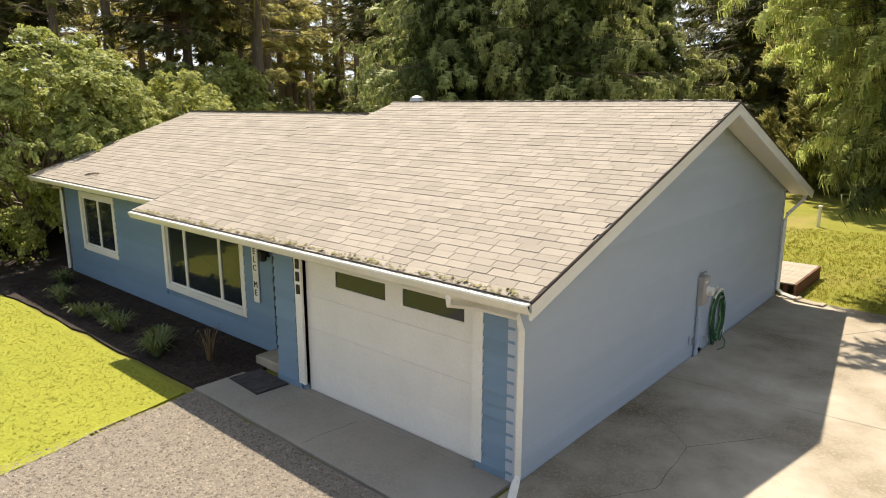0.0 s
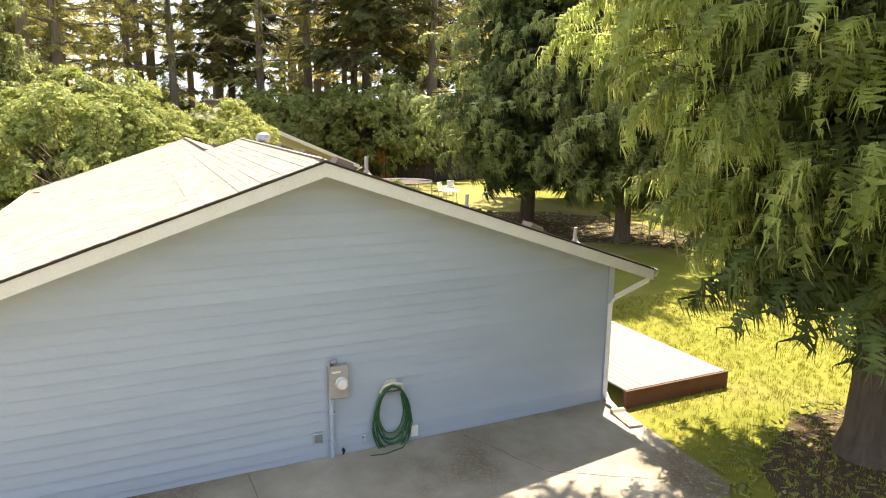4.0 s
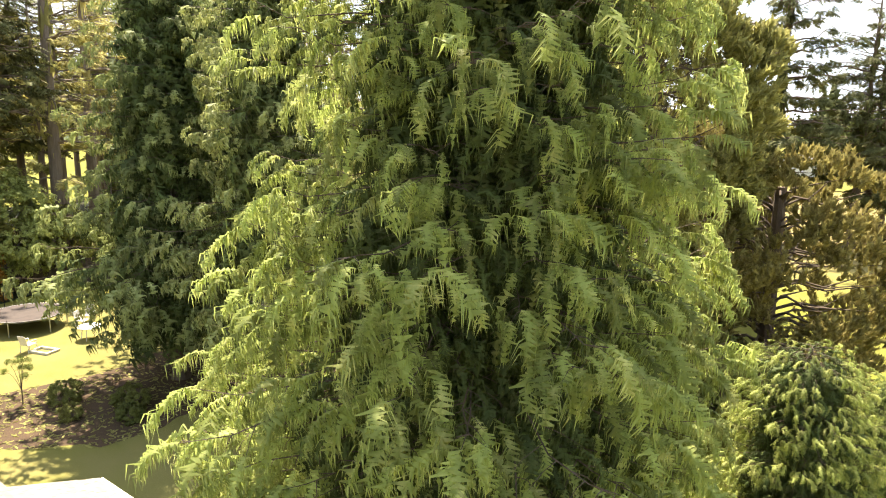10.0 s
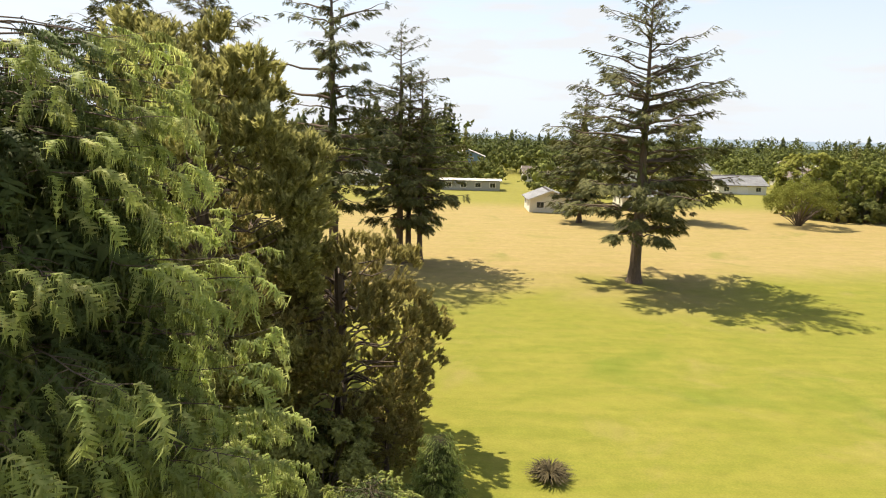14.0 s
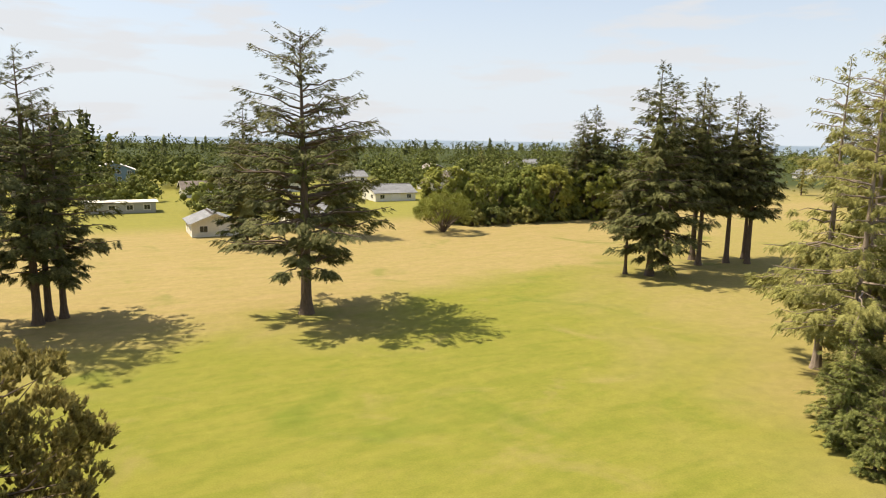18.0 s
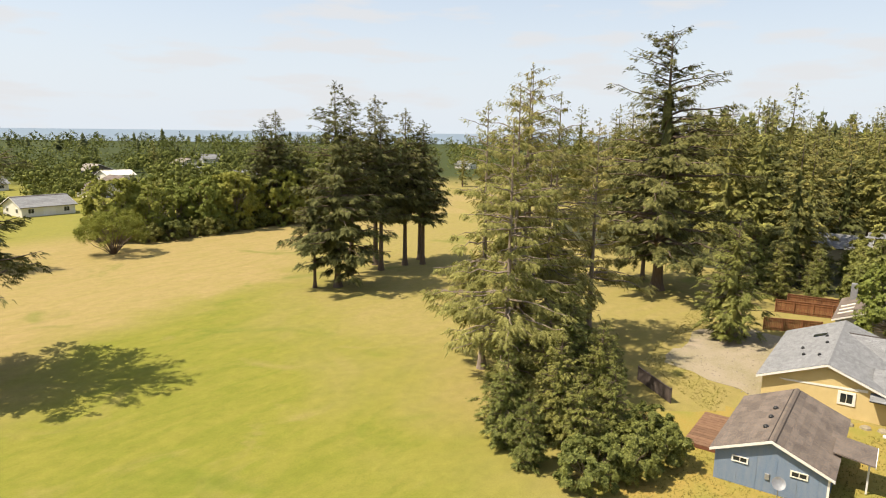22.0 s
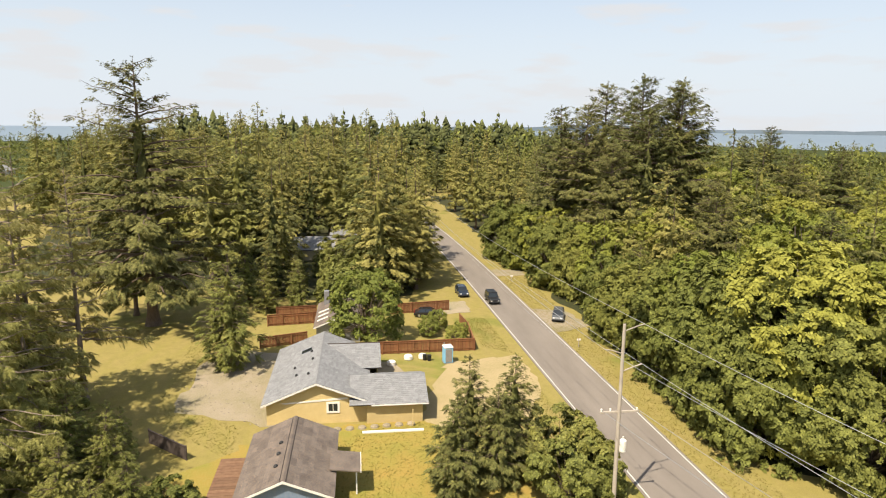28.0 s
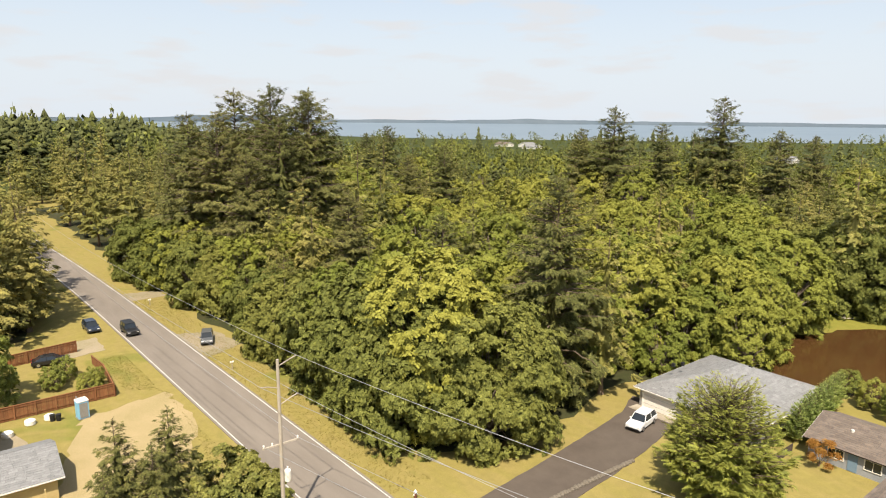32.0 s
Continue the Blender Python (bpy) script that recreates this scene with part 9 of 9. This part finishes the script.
lawn_chair(-30.9, 22.9, 200), lawn_chair(-33.0, 26.6, 120), lawn_chair(-33.8, 27.4, 60)
tb = thing("patio_table", (-30.6, 25.9, 0), "white plastic patio table on the lawn", "table")
part("tabletop", lathe(bmesh.new(), [(0, 0.68), (0.62, 0.68), (0.64, 0.71), (0.6, 0.73), (0, 0.73)], 18), M_WHITE, tb)
for i in range(4):
    a = i * math.pi / 2 + 0.7
    part("leg", tubem([(0.4 * math.cos(a), 0.4 * math.sin(a), 0.68), (0.5 * math.cos(a), 0.5 * math.sin(a), 0)], 0.025, 6), M_WHITE, tb)
fp = single("pallet_frame", wall_x(-0.6, 0.6, 0, [(-0.5, 0.5, 0.1, 0.7)], 0, 0.8, 0.12), M_CREAM, "pale square frame lying on the lawn", "frame", at=(-30.0, 23.2, 0.14))
fp.rotation_euler = (radians(-90), 0, radians(20))
fp.location = (-30.1, 23.0, 0.125)
bq = thing("barbecue", (-31.9, 21.0, 0), "covered black barbecue beside the patio window", "barbecue", "", "", 20)
part("cabinet", boxm(-0.45, -0.28, 0.08, 0.45, 0.28, 0.85, 0.03), M_BLACK, bq)
part("lid", prismm([(-0.28, 0.85), (0.28, 0.85), (0.2, 1.1), (-0.12, 1.16)], -0.42, 0.42, 'x'), M_BLACK, bq)
part("handle", tubem([(-0.3, -0.3, 0.95), (0.3, -0.3, 0.95)], 0.015, 6), M_STEEL, bq)
for sx in (-0.35, 0.35):
    part("wheel", tubem([(sx - 0.02, 0, 0.08), (sx + 0.02, 0, 0.08)], 0.08, 10), M_TYRE, bq)
M_TARP = mat("blue_tarp", (0.02, 0.035, 0.22), (0.015, 0.03, 0.17), 0.5, 4, 20, 0.3)
bt = thing("tarp_bundle", (-29.8, 20.4, 0), "heaped dark blue tarp on the grass", "tarp")
bm = lathe(bmesh.new(), [(0, -0.02), (0.55, 0), (0.6, 0.15), (0.42, 0.33), (0.18, 0.42), (0, 0.4)], 14)
for v in bm.verts:
    v.co += Vector((0.3 * v.co.x, 0.1 * noise.noise(v.co * 4), 0.10 * noise.noise(v.co * 5)))
part("cover", bm, M_TARP, bt)
wb = thing("wheelbarrow", (-26.6, 19.3, 0), "red-brown wheelbarrow parked on the lawn", "wheelbarrow", "", "", 160)
bm = bmesh.new()
lo, hi = [bm.verts.new(p) for p in ((-0.25, -0.2, 0.42), (0.3, -0.17, 0.38), (0.3, 0.17, 0.38), (-0.25, 0.2, 0.42))], [bm.verts.new(p) for p in ((-0.42, -0.33, 0.66), (0.52, -0.3, 0.66), (0.52, 0.3, 0.66), (-0.42, 0.33, 0.66))]
bm.faces.new(lo[::-1])
for i in range(4):
    bm.faces.new((lo[i], lo[(i + 1) % 4], hi[(i + 1) % 4], hi[i]))
bmesh.ops.solidify(bm, geom=bm.faces[:], thickness=0.02)
part("tray", bm, mat("red_tray", (0.33, 0.09, 0.05), (0.25, 0.07, 0.04), 0.55, 4, 30, 0.1), wb)
for s in (-1, 1):
    part("handle", tubem([(0.55, s * 0.08, 0.25), (0.0, s * 0.22, 0.38), (-0.85, s * 0.28, 0.55)], 0.022, 6), M_POLE, wb)
    part("leg", tubem([(-0.2, s * 0.2, 0.38), (-0.28, s * 0.22, 0.0)], 0.010, 6), M_BLACK, wb)
part("wheel", lathe(bmesh.new(), [(0.06, -0.04), (0.17, -0.04), (0.19, 0), (0.17, 0.04), (0.06, 0.04)], 14), M_TYRE, wb).matrix_basis = pose(0.58, 0, 0.19, 90, 0, 0)
cr = thing("plastic_tub", (-26.3, 18.5, 0), "pale square plastic tub on the lawn", "tub", "", "", 15)
for a in ((-0.4, -0.4, 0.4, -0.36), (-0.4, 0.36, 0.4, 0.4), (-0.4, -0.36, -0.36, 0.36), (0.36, -0.36, 0.4, 0.36)):
    part("side", boxm(a[0], a[1], 0.0, a[2], a[3], 0.45, 0.008), M_CREAM, cr)
part("base", boxm(-0.36, -0.36, 0.02, 0.36, 0.36, 0.28), M_STAIN, cr)
for y, s in ((18.1, 0.45), (17.3, 0.36)):
    d_ = thing("old_dish", (-30.95, y, 0), "grey round disc leaning on the house wall", "disc", "leaning discs")
    part("disc", lathe(bmesh.new(), [(0, 0), (s * 0.6, 0.03), (s, 0.1), (s, 0.12), (s * 0.6, 0.05), (0, 0.02)], 18), M_GREY, d_).matrix_basis = pose(0, 0, s, 0, 80, 0)
wp_ = thing("wood_pile", (-31.0, 19.0, 0), "stacked logs under the patio window", "firewood")
for i in range(14):
    part("log", tubem([(-0.2, -0.75 + 0.25 * (i % 7), 0.1 + 0.17 * (i // 7)), (0.25, -0.72 + 0.25 * (i % 7), 0.1 + 0.17 * (i // 7))], 0.09, 7), M_BARK, wp_)
sap = broadleaf("sapling", 2.3, 0.5, 62, M_WILLOW, M_BARK, LEAF_FORM, 10, 60, 0.14, base=0.35, trunk_r=0.03, label="thin young sapling on the lawn")
shelve(sap, -24.2, 20.0, 1.0, 0)
for x, y, s in ((-20.2, 22.6, 0.22), (-19.2, 22.0, 0.16), (-23.0, 21.2, 0.2), (-21.2, 20.6, 0.14)):
    put(shrub, x, y, s, x * 20, label="small round shrub in the litter bed", group="litter bed shrubs")
# a white marker post on the back lawn, the brown mound on the fairway, a shed and a boat
mp_ = thing("marker_post", (-5.3, 27.5, 0), "short white marker post on the back lawn", "post")
part("post", boxm(-0.05, -0.05, 0, 0.05, 0.05, 0.75, 0.01), M_WHITE, mp_)
part("cap", boxm(-0.07, -0.07, 0.75, 0.07, 0.07, 0.8, 0.01), M_WHITE, mp_)
tuft("rush_clump", 10.9, 39.1, 520, 0.5, 1.1, mat("dead_rush", (0.11, 0.085, 0.035), (0.075, 0.06, 0.028), 0.9, 2, 12, 0, vary=0.3, island=True, translucent=0.1), "low brown dead rush mound on the fairway", 7, 0.04)
sh_ = thing("red_shed", (124.6, 151, 0), "small red-orange shed under the trees", "shed")
M_SHED = mat("orange_boards", (0.42, 0.12, 0.05), (0.36, 0.10, 0.04), 0.8, 2, 20, 0.1)
part("body", boxm(-2, -1.5, 0, 2, 1.5, 1.9), M_SHED, sh_)
part("roof", prismm([(-1.8, 1.85), (1.8, 1.85), (0, 2.7)], -2.2, 2.2, 'x'), M_GREY, sh_)
part("door", boxm(-0.5, -1.55, 0, 0.5, -1.5, 1.7), M_WHITE, sh_)
bo = thing("rowing_boat", (52.5, -121.5, 0.0), "small white boat by the far pond shore", "boat", "", "", 60)
bm = lathe(bmesh.new(), [(0, -0.02), (0.35, 0.0), (0.6, 0.25), (0.64, 0.42), (0.55, 0.42), (0.3, 0.12), (0, 0.1)], 16)
for v in bm.verts:
    v.co.x *= 2.6
part("hull", bm, M_WHITE, bo)
part("thwart", boxm(-0.15, -0.55, 0.3, 0.15, 0.55, 0.34), M_DECK, bo)
dkp = thing("pond_jetty", (50.5, -121.0, 0), "low grey timber jetty at the pond", "jetty", "", "", 60)
for i in range(10):
    part("plank", boxm(-2.5 + i * 0.5, -0.6, 0.2, -2.04 + i * 0.5, 0.6, 0.25), M_POLE, dkp)
for x in (-2.3, 2.2):
    part("pile", tubem([(x, 0, -0.3), (x, 0, 0.2)], 0.09, 8), M_POLE, dkp)
